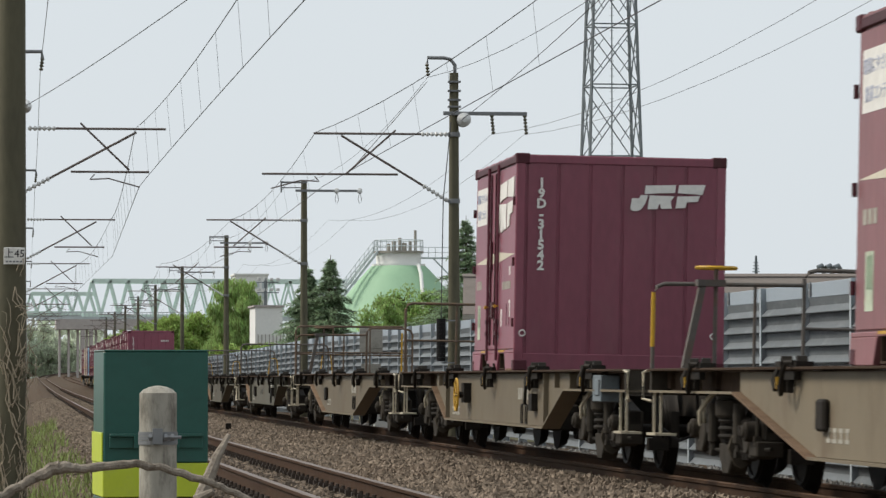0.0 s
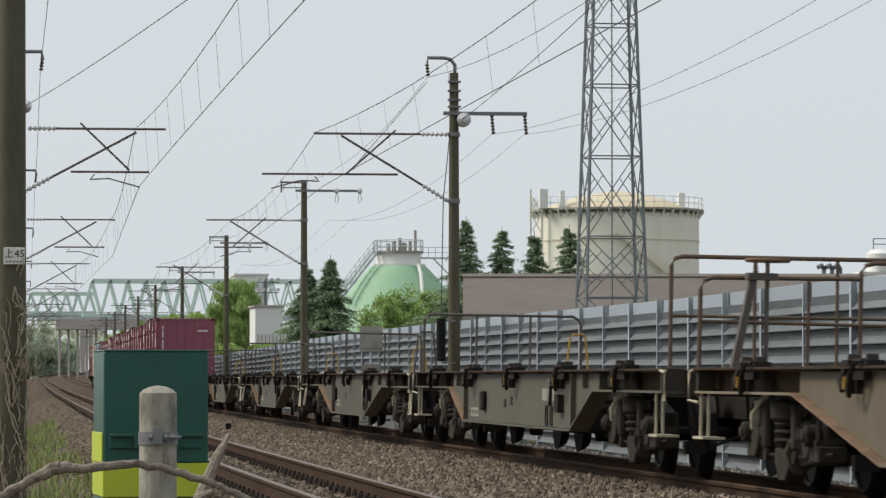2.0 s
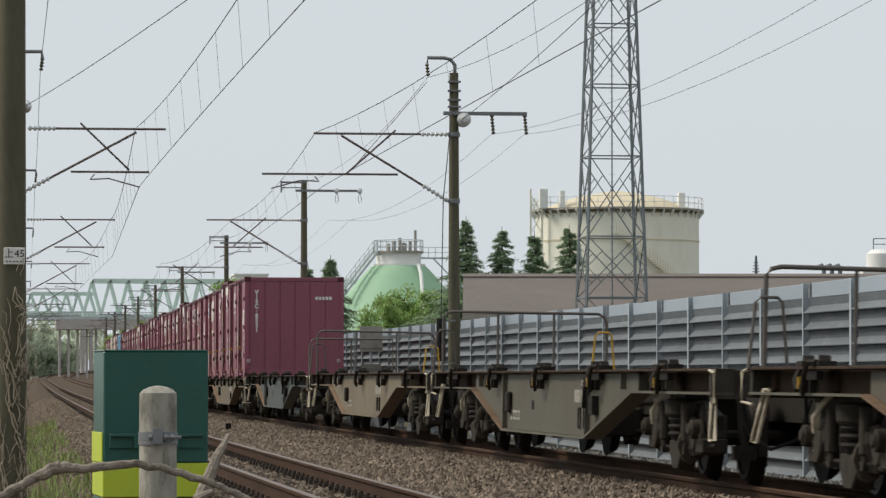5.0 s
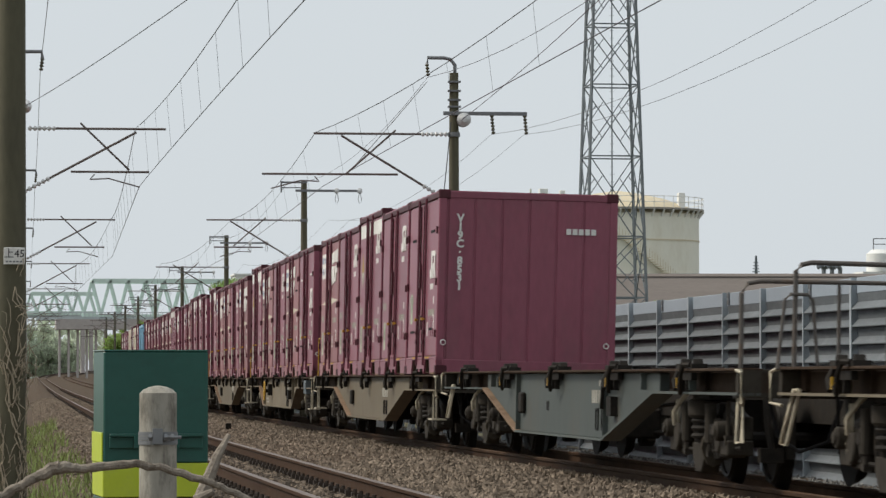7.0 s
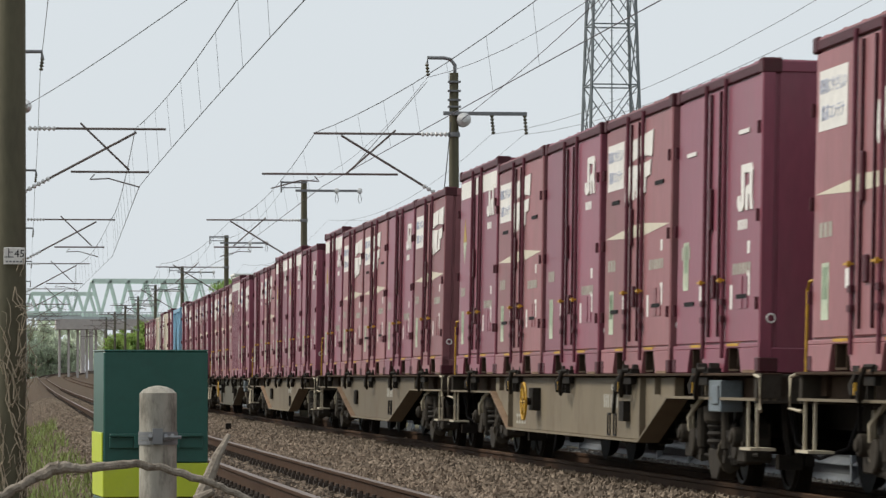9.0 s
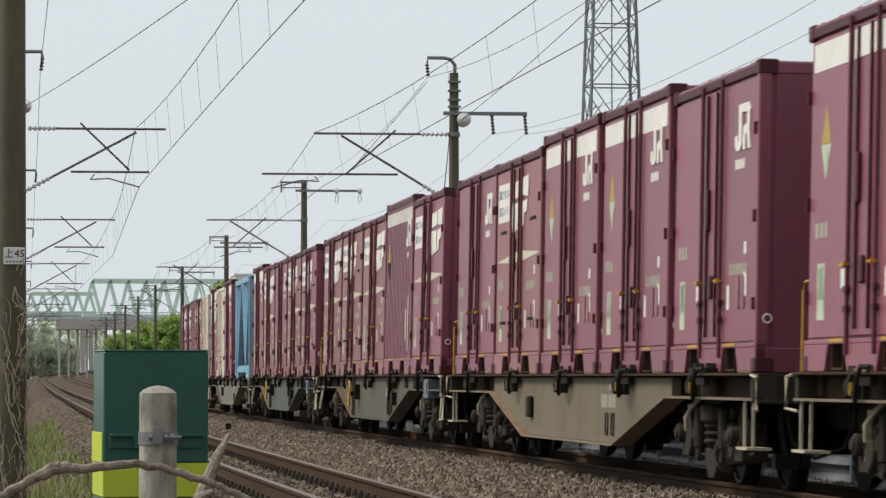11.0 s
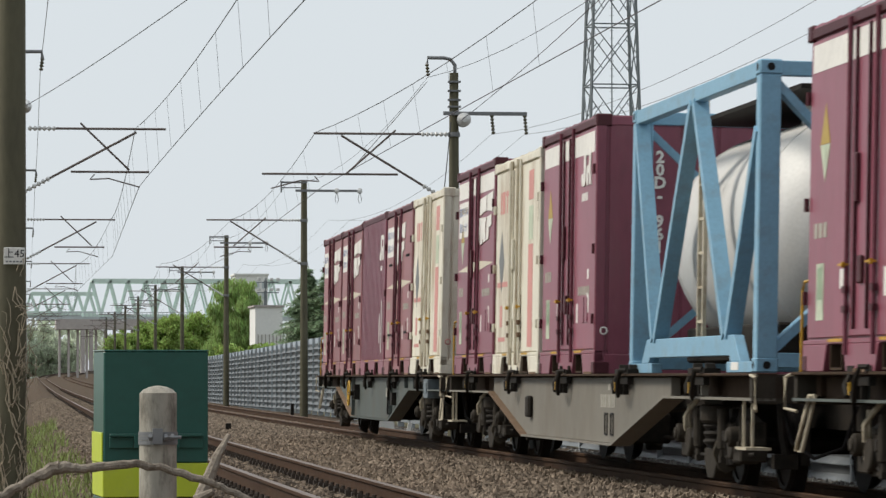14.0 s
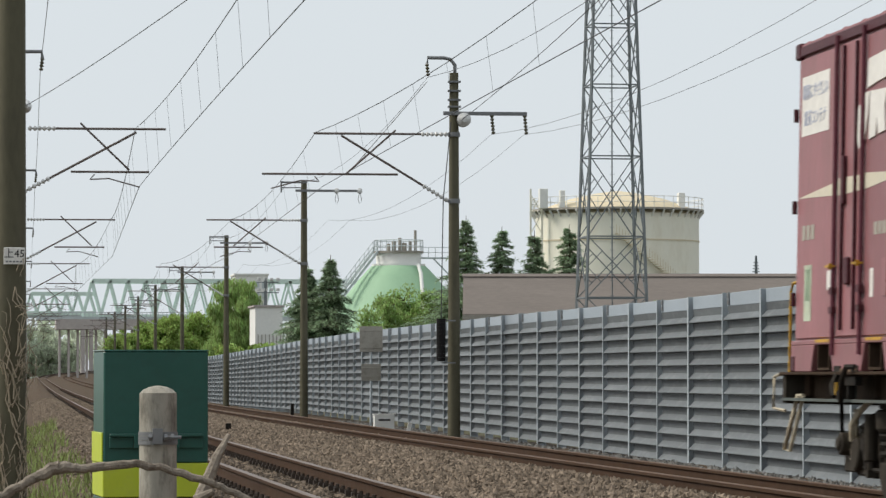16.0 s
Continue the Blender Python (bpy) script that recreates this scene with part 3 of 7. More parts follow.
def overhead_wires(name, stations, contact, messenger, extras, label):
    """contact and messenger: height, and the place beside the line at alternate poles."""
    root = holder(name, Matrix.Identity(4), label, "overhead wires")
    stations = [stations[0] - 45] + stations
    low, high = [], []
    for i, (a, b) in enumerate(zip(stations, stations[1:])):
        c0, c1 = contact[1 + i % 2], contact[2 - i % 2]
        m0, m1 = messenger[1 + i % 2], messenger[2 - i % 2]
        for k in range(10):
            q = k / 10
            low.append(at(a + (b - a) * q, c0 + (c1 - c0) * q, contact[0]))
            high.append(at(a + (b - a) * q, m0 + (m1 - m0) * q, messenger[0] - 4 * 0.37 * q * (1 - q)))
            if a < 260 and k:
                part("dropper", tube(bmesh.new(), [low[-1], high[-1]], 0.0028, 3, cap=False), WIRE, root)
    part("contact_wire", tube(bmesh.new(), low, 0.008, 4, cap=False), WIRE, root)
    part("messenger_wire", tube(bmesh.new(), high, 0.008, 4, cap=False), WIRE, root)
    for side, z, sag in extras:
        pts = []
        for a, b in zip(stations, stations[1:]):
            for k in range(10):
                q = k / 10
                pts.append(at(a + (b - a) * q, side, z - 4 * sag * q * (1 - q)))
        part("feeder_wire", tube(bmesh.new(), pts, 0.006 if z > 7 else 0.0042, 4, cap=False), WIRE, root)
    return root


def overhead_line():
    for s in RIGHT_POLES:
        line_pole("line_pole", s, 2.75, -1, "dark concrete line pole with a bracket arm over the track",
                  (0.15, 3.1 if s < 100 else 3.3, 6.34 if s < 150 else 6.2), (1.25, 4.23, 5.45) if s < 100 else (1.4, 3.05, 5.42), ((0.15, 4.88), (2.5, 6.3)), ((2.4, 5.45), (1.3, 6.42)),
                  cross=1 if s < 100 else 2, hook=1 if s < 100 else 2)
    for s in LEFT_POLES:
        line_pole("line_pole", s, -6.86 if s > 40 else -6.95, 1, "dark concrete line pole with a bracket arm over the track",
                  (0.3, 3.2, 6.25), (1.2, 2.85, 5.34), ((0.2, 4.9), (2.58, 6.18)), ((1.4, 6.37), (2.43, 5.38)), top=7.55, cross=False,
                  radius=0.165)
    far = overhead_wires("overhead_wires", RIGHT_POLES, (5.2, -0.12, 0.35), (6.37, -0.3, 0.3), [(2.17, 7.6, 0.65), (3.57, 6.35, 0.57), (4.3, 6.35, 0.57)],
                         "thin catenary and feeder wires above the far track")
    near = overhead_wires("overhead_wires", LEFT_POLES, (5.05, -4.21, -3.74), (6.27, -4.3, -3.8), [(-6.3, 7.6, 0.5)],
                          "thin catenary and feeder wires above the near track")
    for root, s1, d1, z1, d0 in ((far, 80.9, 2.85, 6.62, 0.1), (near, 78.6, -6.65, 6.68, -3.5)):
        pts = []
        for k in range(15):
            q = k / 10
            pts.append(at(s1 + (36.0 - s1) * q, d1 + (d0 - d1) * q, z1 + (5.95 - z1) * min(q, 1.0) - 0.56 * q * max(1 - q, 0)))
        part("anchor_wire", tube(bmesh.new(), pts, 0.008, 4, cap=False), WIRE, root)
        if root == far:
            part("jumper", tube(bmesh.new(), [at(81.2, 2.15, 7.5), at(81.2, 1.3, 6.5), at(81.2, 0.4, 5.46)], 0.008, 4, cap=False), WIRE, root)
        if root == near:
            part("strain_insulator", tube(bmesh.new(), [pts[0], pts[0].lerp(pts[1], 0.06), pts[0].lerp(pts[1], 0.12)], 0.12, 14, [0.14, 0.15, 0.05]), PORCELAIN, root)


def pole_number(s, side):
    p = at(s, side, 0)
    root = holder("number_plate", Matrix.Translation((p.x + 0.03, p.y - 0.19, 2.09)), "small white enamel plate on the line pole", "sign plate")
    bm = bmesh.new()
    box(bm, -0.1, 0.1, -0.006, 0.006, -0.08, 0.08)
    part("plate", bm, WHITE, root, bevel=0.003)
    t = part("lettering", lettering("上45", 0.1, BLACK, "lettering"), None, root, "black characters")
    t.matrix_local = Matrix.Translation((0, -0.009, 0.018)) @ Matrix.Rotation(radians(90), 4, "X")
    bm = bmesh.new()
    for k in range(5):
        box(bm, -0.08 + 0.033 * k, -0.056 + 0.033 * k, -0.009, -0.005, -0.062, -0.047)
    part("small_bars", bm, GALV, root)


# ---------- beside the camera ----------
def equipment_box():
    root = holder("equipment_box", Matrix.Translation((0.889, 18.25, -0.9)) @ Matrix.Rotation(radians(3.1), 4, "Z"),
                  "dark green steel trackside box with a lime-yellow base band", "equipment box")
    z = 1.955
    bm = bmesh.new()
    box(bm, -0.252, 0.252, -0.25, 0.3, 1.42, z)
    part("cabinet", bm, GREEN_BOX, root, bevel=0.006)
    bm = bmesh.new()
    box(bm, -0.254, 0.254, -0.252, 0.302, z, z + 0.008)
    part("lid", bm, GREEN_BOX, root, bevel=0.004)
    bm = bmesh.new()
    box(bm, -0.256, 0.256, -0.256, 0.304, 1.255, 1.418)
    part("band", bm, LIME, root, "lime-yellow reflective band", bevel=0.004)
    bm = bmesh.new()
    box(bm, -0.260, -0.253, -0.235, 0.30, 1.42, 1.565)
    part("side_band", bm, LIME, root, "lime-yellow side strip", bevel=0.002)
    bm = bmesh.new()
    box(bm, -0.252, 0.252, -0.25, 0.3, 0.0, 1.252)
    part("plinth", bm, GREEN_BOX, root, bevel=0.005)
    for k in (-1, 1):
        bm = bmesh.new()
        x0, x1 = k * 0.105, k * 0.225
        box(bm, min(x0, x1), max(x0, x1), -0.285, -0.25, 1.545, 1.56)
        box(bm, min(x0, x1), max(x0, x1), -0.262, -0.25, 1.49, 1.545)
        box(bm, min(k * 0.085, k * 0.11), max(k * 0.085, k * 0.11), -0.29, -0.25, 1.49, 1.56)
        part("mounting_bracket", bm, GREEN_BOX, root, bevel=0.003)
    return root


def concrete_post():
    root = holder("concrete_post", Matrix.Translation((0.862, 17.0, -0.9)), "short weathered concrete post with a steel strap", "post")
    bm = bmesh.new()
    tube(bm, [(0, 0, 0), (0, 0, 1.76), (0, 0, 1.762), (0, 0, 1.775), (0, 0, 1.787), (0, 0, 1.793)], 0.084, 28, [0.087, 0.0845, 0.08, 0.068, 0.04, 0.01])
    part("shaft", bm, POST_STONE, root)
    bm = bmesh.new()
    for z in (1.535, 1.555, 1.575):
        tube(bm, [(0, 0, z - 0.009), (0, 0, z + 0.009)], 0.0895, 28)
    part("strap", bm, GALV, root, "galvanised strap")
    bm = bmesh.new()
    box(bm, -0.03, 0.015, -0.118, -0.085, 1.53, 1.60)
    tube(bm, [(-0.05, -0.105, 1.56), (0.1, -0.105, 1.56)], 0.008, 8)
    for x in (-0.04, 0.03, 0.06):
        disc(bm, (x, -0.105, 1.56), "x", 0.018, 0.014, 6)
    part("buckle", bm, GALV, root)
    return root


def dry_shrub():
    """A bare branch that arches in front of the lens, with a broken stub."""
    root = holder("dry_branch", Matrix.Translation((0, 6.0, -0.9)), "bare grey-brown branch arching close to the camera", "branch")
    path = [(-0.22, 0.02, -0.05), (-0.12, 0.02, 0.9), (0.0, 0.0, 1.585), (0.05, 0, 1.637), (0.08, 0, 1.654), (0.11, 0, 1.671), (0.135, 0, 1.683), (0.15, 0, 1.687), (0.18, 0, 1.684),
            (0.215, 0, 1.688), (0.27, 0, 1.692), (0.315, 0, 1.684), (0.35, 0, 1.674), (0.39, 0, 1.661), (0.415, 0, 1.65), (0.45, 0, 1.634), (0.52, 0.02, 1.58), (0.62, 0.05, 1.2), (0.66, 0.08, -0.05)]
    thick = [0.018, 0.014, 0.010, 0.009, 0.0078, 0.0085, 0.0115, 0.0105, 0.0074, 0.0076, 0.0068, 0.0062, 0.0068, 0.0060, 0.0058, 0.0062, 0.008, 0.011, 0.014]
    pts, rad = [], []
    for i in range(len(path) - 1):
        for k in range(5):
            q = k / 5
            p = Vector(path[i]).lerp(Vector(path[i + 1]), q)
            n = len(pts)
            wob = Vector((0, noise.noise(Vector((n * 0.5, 3, 0))), noise.noise(Vector((n * 0.45, 7, 0))))) * 0.0035
            pts.append(p + wob)
            rad.append((thick[i] * (1 - q) + thick[i + 1] * q) * (1.0 + 0.22 * noise.noise(Vector((n * 0.8, 1, 5)))))
    bm = bmesh.new()
    tube(bm, pts, 0.01, 10, rad)
    part("branch", bm, TWIG, root)
    bm = bmesh.new()
    tube(bm, [(0.36, 0.12, 1.56), (0.385, 0.14, 1.64), (0.41, 0.16, 1.70), (0.43, 0.18, 1.735)], 0.01, 8, [0.016, 0.012, 0.008, 0.004])
    part("stub", bm, TWIG, root)
    bm = bmesh.new()
    tube(bm, [(0.40, 0.1, 1.645), (0.375, 0.11, 1.63), (0.36, 0.12, 1.6), (0.34, 0.14, 1.4), (0.36, 0.16, -0.05)], 0.01, 8, [0.005, 0.011, 0.015, 0.015, 0.018])
    part("stub", bm, TWIG, root)


def pole_vines(s, side):
    rng = random.Random(77)
    p = at(s, side, -0.6)
    root = holder("dry_vines", Matrix.Translation(p), "bare dry vines climbing the line pole", "vines")
    for k in range(34):
        t, z = rng.uniform(-0.9, 0.9), rng.uniform(0.0, 1.9)
        pts, bend = [], rng.uniform(-0.5, 0.5)
        for i in range(9):
            r = 0.19 + 0.02 * math.sin(i + k) + (0.05 * max(i - 5, 0) if k % 4 == 0 else 0)
            pts.append((r * math.sin(t), -r * math.cos(t), z))
            t += rng.uniform(-0.22, 0.22) + bend * 0.25
            z += rng.uniform(0.02, 0.14)
        bm = bmesh.new()
        tube(bm, pts, 0.005, 5, [0.008 - 0.0007 * i for i in range(9)])
        part("stem", bm, VINE, root)
    for k in range(26):
        bm = bmesh.new()
        z = rng.uniform(0.1, 2.6)
        pts = [(0.10 + rng.uniform(-0.06, 0.04), -0.18, z)]
        for i in range(6):
            pts.append((pts[-1][0] + rng.uniform(-0.04, 0.075), pts[-1][1] - 0.01, pts[-1][2] - rng.uniform(-0.09, 0.13)))
        tube(bm, pts, 0.004, 5, [0.006 - 0.0006 * i for i in range(7)])
        part("stem", bm, VINE, root)


def grass(name, count, s_range, side_range, low, high, label):
    rng = random.Random(count)
    v, f = [], []
    for _ in range(count):
        s, d = rng.uniform(*s_range), rng.uniform(*side_range)
        if noise.noise(Vector((s * 0.35, d * 1.3, 9))) < -0.12:
            continue
        c = bed_point(s, d, -0.03)
        h, t = rng.uniform(low, high), rng.uniform(0, 6.28)
        w = rng.uniform(0.006, 0.016)
        a = Vector((math.cos(t), math.sin(t), 0))
        lean = Vector((rng.uniform(-0.5, 0.5), rng.uniform(-0.5, 0.5), 0)) * h
        o = len(v)
        v += [c - a * w, c + a * w, c + lean * 0.4 + a * w * 0.8 + Vector((0, 0, h * 0.6)), c + lean * 0.4 - a * w * 0.8 + Vector((0, 0, h * 0.6)), c + lean + Vector((0, 0, h))]
        f += [(o, o + 1, o + 2, o + 3), (o + 3, o + 2, o + 4)]
    ob = new(name, raw(name, v, f, GRASS))
    tagged(ob, label, "grass", kind="stuff")


def trackside_things():
    # two grey boards seen from behind on one post
    root = holder("signal_board", on_line(106, 3.2, -0.45), "grey sign boards on a thin post seen from behind", "sign")
    bm = bmesh.new()
    tube(bm, [(0, 0, 0), (0, 0, 2.9)], 0.03, 8)
    part("post", bm, PANEL_POST, root)
    for z0, z1, w in ((2.2, 2.93, 0.33), (1.38, 1.86, 0.28)):
        bm = bmesh.new()
        box(bm, -w, w, -0.045, -0.03, z0, z1)
        box(bm, -w, w, -0.06, -0.045, z0 + 0.1, z0 + 0.14)
        box(bm, -w, w, -0.06, -0.045, z1 - 0.14, z1 - 0.1)
        part("board", bm, CONCRETE, root, bevel=0.003)
    root = holder("relay_box", on_line(99.5, 2.95, -0.5), "small white lineside relay box with a dark label", "relay box")
    bm = bmesh.new()
    box(bm, -0.27, 0.27, -0.15, 0.15, 0.1, 0.52)
    part("body", bm, FACADE, root, bevel=0.012)
    bm = bmesh.new()
    box(bm, -0.29, 0.29, -0.17, 0.17, 0.52, 0.55)
    part("lid", bm, FACADE, root, bevel=0.006)
    bm = bmesh.new()
    box(bm, -0.16, 0.16, -0.158, -0.152, 0.36, 0.41)
    part("label_bar", bm, BLACK, root)
    bm = bmesh.new()
    box(bm, -0.2, 0.2, -0.12, 0.12, -0.1, 0.1)
    part("foot", bm, CONCRETE, root)
    root = holder("marker_post", on_line(94.5, 3.1, -0.45), "small white leaning marker post", "marker")
    bm = bmesh.new()
    bar(bm, (-0.05, 0, -0.1), (0.05, 0, 0.32), 0.1, 0.05)
    part("stake", bm, FACADE, root)
    bm = bmesh.new()
    box(bm, -0.1, 0.0, -0.02, 0.02, -0.1, 0.12)
    part("foot", bm, FACADE, root)
    for s, d in ((84.0, -2.05), (139.0, 3.3)):
        root = holder("lineside_marker", on_line(s, d, bed(d)), "small dark marker block in the ballast", "marker")
        bm = bmesh.new()
        box(bm, -0.06, 0.06, -0.06, 0.06, -0.1, 0.16 if d < 0 else 0.45)
        part("block", bm, UNDER, root, bevel=0.01)
    # tension weights beside a pole
    root = holder("tension_weights", on_line(81.0, 2.43, 0), "dark stack of tension weights hanging beside a pole", "weights")
    for k in range(11):
        bm = bmesh.new()
        tube(bm, [(0, 0, 1.36 + 0.085 * k), (0, 0, 1.443 + 0.085 * k)], 0.1, 14)
        part("weight", bm, BLACK, root)
    bm = bmesh.new()
    tube(bm, [(0, 0, 2.25), (0.05, 0, 4.9), (0.22, 0, 6.6)], 0.012, 6)
    part("rope", bm, WIRE, root)
    bm = bmesh.new()
    bar(bm, (0, 0, 2.25), (0.32, 0, 2.25), 0.03)
    bar(bm, (0, 0, 1.33), (0.32, 0, 1.33), 0.03)
    part("guide", bm, GALV, root)


# ---------- beyond the barrier ----------
def lattice_tower():
    root = holder("lattice_tower", Matrix.Translation((29.5, 170, -0.9)), "grey galvanised lattice transmission tower", "tower")

    def half(z):
        return max(0.5, (2.81 - 0.06 * (z - 5.04)) / 2)
    levels = [0, 2.6, 5.5, 8.3, 12.0, 15.3, 18.1, 20.9, 23.5, 26, 28.4]
    corners = [(-1, -1), (1, -1), (1, 1), (-1, 1)]
    for a, b in corners:
        part("leg", tube(bmesh.new(), [(a * half(z), b * half(z), z) for z in levels], 0.072, 4), TOWER, root)
    for z in levels[1:]:
        bm = bmesh.new()
        h = half(z)
        for i in range(4):
            (a, b), (c, d) = corners[i], corners[(i + 1) % 4]
            bar(bm, (a * h, b * h, z), (c * h, d * h, z), 0.06)
        part("ring", bm, TOWER, root)
    for i in range(4):
        (a, b), (c, d) = corners[i], corners[(i + 1) % 4]
        bm = bmesh.new()
        for z0, z1 in zip(levels, levels[1:]):
            h0, h1, hm = half(z0), half(z1), half((z0 + z1) / 2)
            zm = (z0 + z1) / 2
            p0, p1, q0, q1 = Vector((a * h0, b * h0, z0)), Vector((a * h1, b * h1, z1)), Vector((c * h0, d * h0, z0)), Vector((c * h1, d * h1, z1))
            bar(bm, p0, q1, 0.045)
            bar(bm, q0, p1, 0.045)
            pm, qm, x = (p0 + p1) / 2, (q0 + q1) / 2, (p0 + q1) / 2
            bar(bm, pm, (p0 + x) / 2, 0.035)
            bar(bm, pm, (p1 + x) / 2, 0.035)
            bar(bm, qm, (q0 + x) / 2, 0.035)
            bar(bm, qm, (q1 + x) / 2, 0.035)
        part("bracing", bm, TOWER, root)
    bm = bmesh.new()
    bar(bm, (0.0, -0.2, 0), (0.0, -0.2, 28), 0.05)
    for k in range(80):
        bar(bm, (-0.1, -0.2, 0.35 * k), (0.1, -0.2, 0.35 * k), 0.016)
    part("ladder", bm, TOWER, root)


def storage_tank():
    root = holder("storage_tank", Matrix.Translation((78.8, 450, -0.9)), "cream cylindrical storage tank with a shallow domed roof", "storage tank")
    bm = bmesh.new()
    tube(bm, [(0, 0, 0), (0, 0, 21.6)], 10.0, 64)
    part("shell", bm, TANK_CREAM, root)
    for z in (18.3, 14.0):
        bm = bmesh.new()
        tube(bm, [(0, 0, z), (0, 0, z + 0.16)], 10.07, 64)
        part("band", bm, TANK_ROOF, root)
    bm = bmesh.new()
    tube(bm, [(0, 0, 21.6), (0, 0, 22.6), (0, 0, 23.6), (0, 0, 24.3), (0, 0, 24.6)], 9.8, 64, [9.9, 8.6, 5.8, 2.6, 0.4])
    part("roof", bm, TANK_ROOF, root)
    bm = bmesh.new()
    tube(bm, [(0, 0, 22.0), (0, 0, 22.25)], 10.6, 64)
    part("walkway", bm, CONCRETE, root)
    bm = bmesh.new()
    for k in range(48):
        t = 2 * math.pi * k / 48
        c, q = math.cos(t), math.sin(t)
        bar(bm, (10.5 * c, 10.5 * q, 22.2), (10.5 * c, 10.5 * q, 23.6), 0.07)
        bar(bm, (10.0 * c, 10.0 * q, 21.2), (10.6 * c, 10.6 * q, 22.0), 0.18)
    for z in (22.9, 23.6):
        ring(bm, (0, 0, z), "z", 10.5, 0.045, 48, 4)
    part("railing", bm, FACADE, root)
    bm = bmesh.new()
    for k in range(34):
        t = -1.75 + 0.0165 * k * 2
        z = 19.0 - 0.26 * k
        c, q = math.cos(t), math.sin(t)
        bar(bm, (10.0 * c, 10.0 * q, z), (11.0 * c, 11.0 * q, z), 0.35, 0.1)
        bar(bm, (11.0 * c, 11.0 * q, z), (11.0 * c, 11.0 * q, z + 1.1), 0.05)
    part("stair", bm, TANK_ROOF, root)
    for x, w, h in ((-9.9, 1.0, 2.4), (-7.6, 0.6, 2.2), (7.0, 0.8, 2.0)):
        bm = bmesh.new()
        box(bm, x - w / 2, x + w / 2, -5.5, -4.4, 22.2, 22.2 + h)
        part("roof_unit", bm, FACADE, root, bevel=0.05)
    bm = bmesh.new()
    for x in (-11.3, -9.9):
        bar(bm, (x, -4, 0), (x, -4, 24.6), 0.22)
    for k in range(10):
        bar(bm, (-11.3, -4, 2.4 * k), (-9.9, -4, 2.4 * k + 2.4), 0.1)
        bar(bm, (-9.9, -4, 2.4 * k), (-11.3, -4, 2.4 * k + 2.4), 0.1)
    part("side_frame", bm, TANK_CREAM, root)


def digester():
    root = holder("digester_dome", Matrix.Translation((49.6, 430, -0.9)), "pale green conical digester with a railed platform on top", "digester")
    prof = [(10.2, 0), (9.9, 3), (9.0, 6), (7.7, 8.8), (6.1, 11.3), (4.6, 13.2), (3.3, 14.6), (3.0, 14.8)]
    bm = bmesh.new()
    tube(bm, [(0, 0, z) for r, z in prof], 1, 56, [r for r, z in prof])
    part("dome", bm, DOME_GREEN, root)
    bm = bmesh.new()
    tube(bm, [(0, 0, 14.5), (0, 0, 16.2)], 2.6, 32)
    tube(bm, [(0, 0, 14.7), (0, 0, 14.95)], 3.1, 32)
    part("drum", bm, FACADE, root)
    bm = bmesh.new()
    tube(bm, [(0, 0, 16.2), (0, 0, 16.45)], 2.9, 32)
    part("platform", bm, CONCRETE, root)
    bm = bmesh.new()
    for k in range(20):
        t = 2 * math.pi * k / 20
        bar(bm, (2.85 * math.cos(t), 2.85 * math.sin(t), 16.4), (2.85 * math.cos(t), 2.85 * math.sin(t), 17.7), 0.07)
    for z in (17.0, 17.7):
        ring(bm, (0, 0, z), "z", 2.85, 0.05, 24, 4)
    part("railing", bm, BRIDGE_GREY, root)
    for x, z, r in ((-0.6, 17.6, 0.25), (0.1, 18.0, 0.2), (0.6, 17.4, 0.3), (1.9, 18.9, 0.16), (1.3, 17.6, 0.2), (-1.2, 17.3, 0.2)):
        bm = bmesh.new()
        tube(bm, [(x, -0.4, 16.4), (x, -0.4, z)], r, 10)
        part("pipe", bm, CONCRETE, root)
    bm = bmesh.new()
    tube(bm, [(1.9, -3.1, 14.8), (2.1, -4.2, 13.8), (2.1, -6.3, 10.8), (2.1, -8, 7)], 0.22, 8)
    part("downpipe", bm, FACADE, root)
    bm = bmesh.new()
    a, b = Vector((-2.8, -1.0, 16.4)), Vector((-7.2, -3.5, 11.0))
    for o in (-0.45, 0.45):
        off = Vector((o * 0.5, -o, 0))
        bar(bm, a + off, b + off, 0.14, 0.3)
        for h in (0.6, 1.15):
            bar(bm, a + off + Vector((0, 0, h)), b + off + Vector((0, 0, h)), 0.06)
        for k in range(9):
            p = a.lerp(b, k / 8) + off
            bar(bm, p, p + Vector((0, 0, 1.15)), 0.06)
    part("stair", bm, BRIDGE_GREY, root)
    bm = bmesh.new()
    box(bm, 2.5, 9.0, -0.8, 0.8, 15.6, 15.75)
    for k in range(9):
        bar(bm, (2.6 + 0.8 * k, -0.8, 15.7), (2.6 + 0.8 * k, -0.8, 16.9), 0.06)
    for h in (16.3, 16.9):
        bar(bm, (2.5, -0.8, h), (9, -0.8, h), 0.06)
    bar(bm, (4.0, -0.6, 15.6), (8.5, -0.6, 11.0), 0.16)
    part("walkway", bm, BRIDGE_GREY, root)


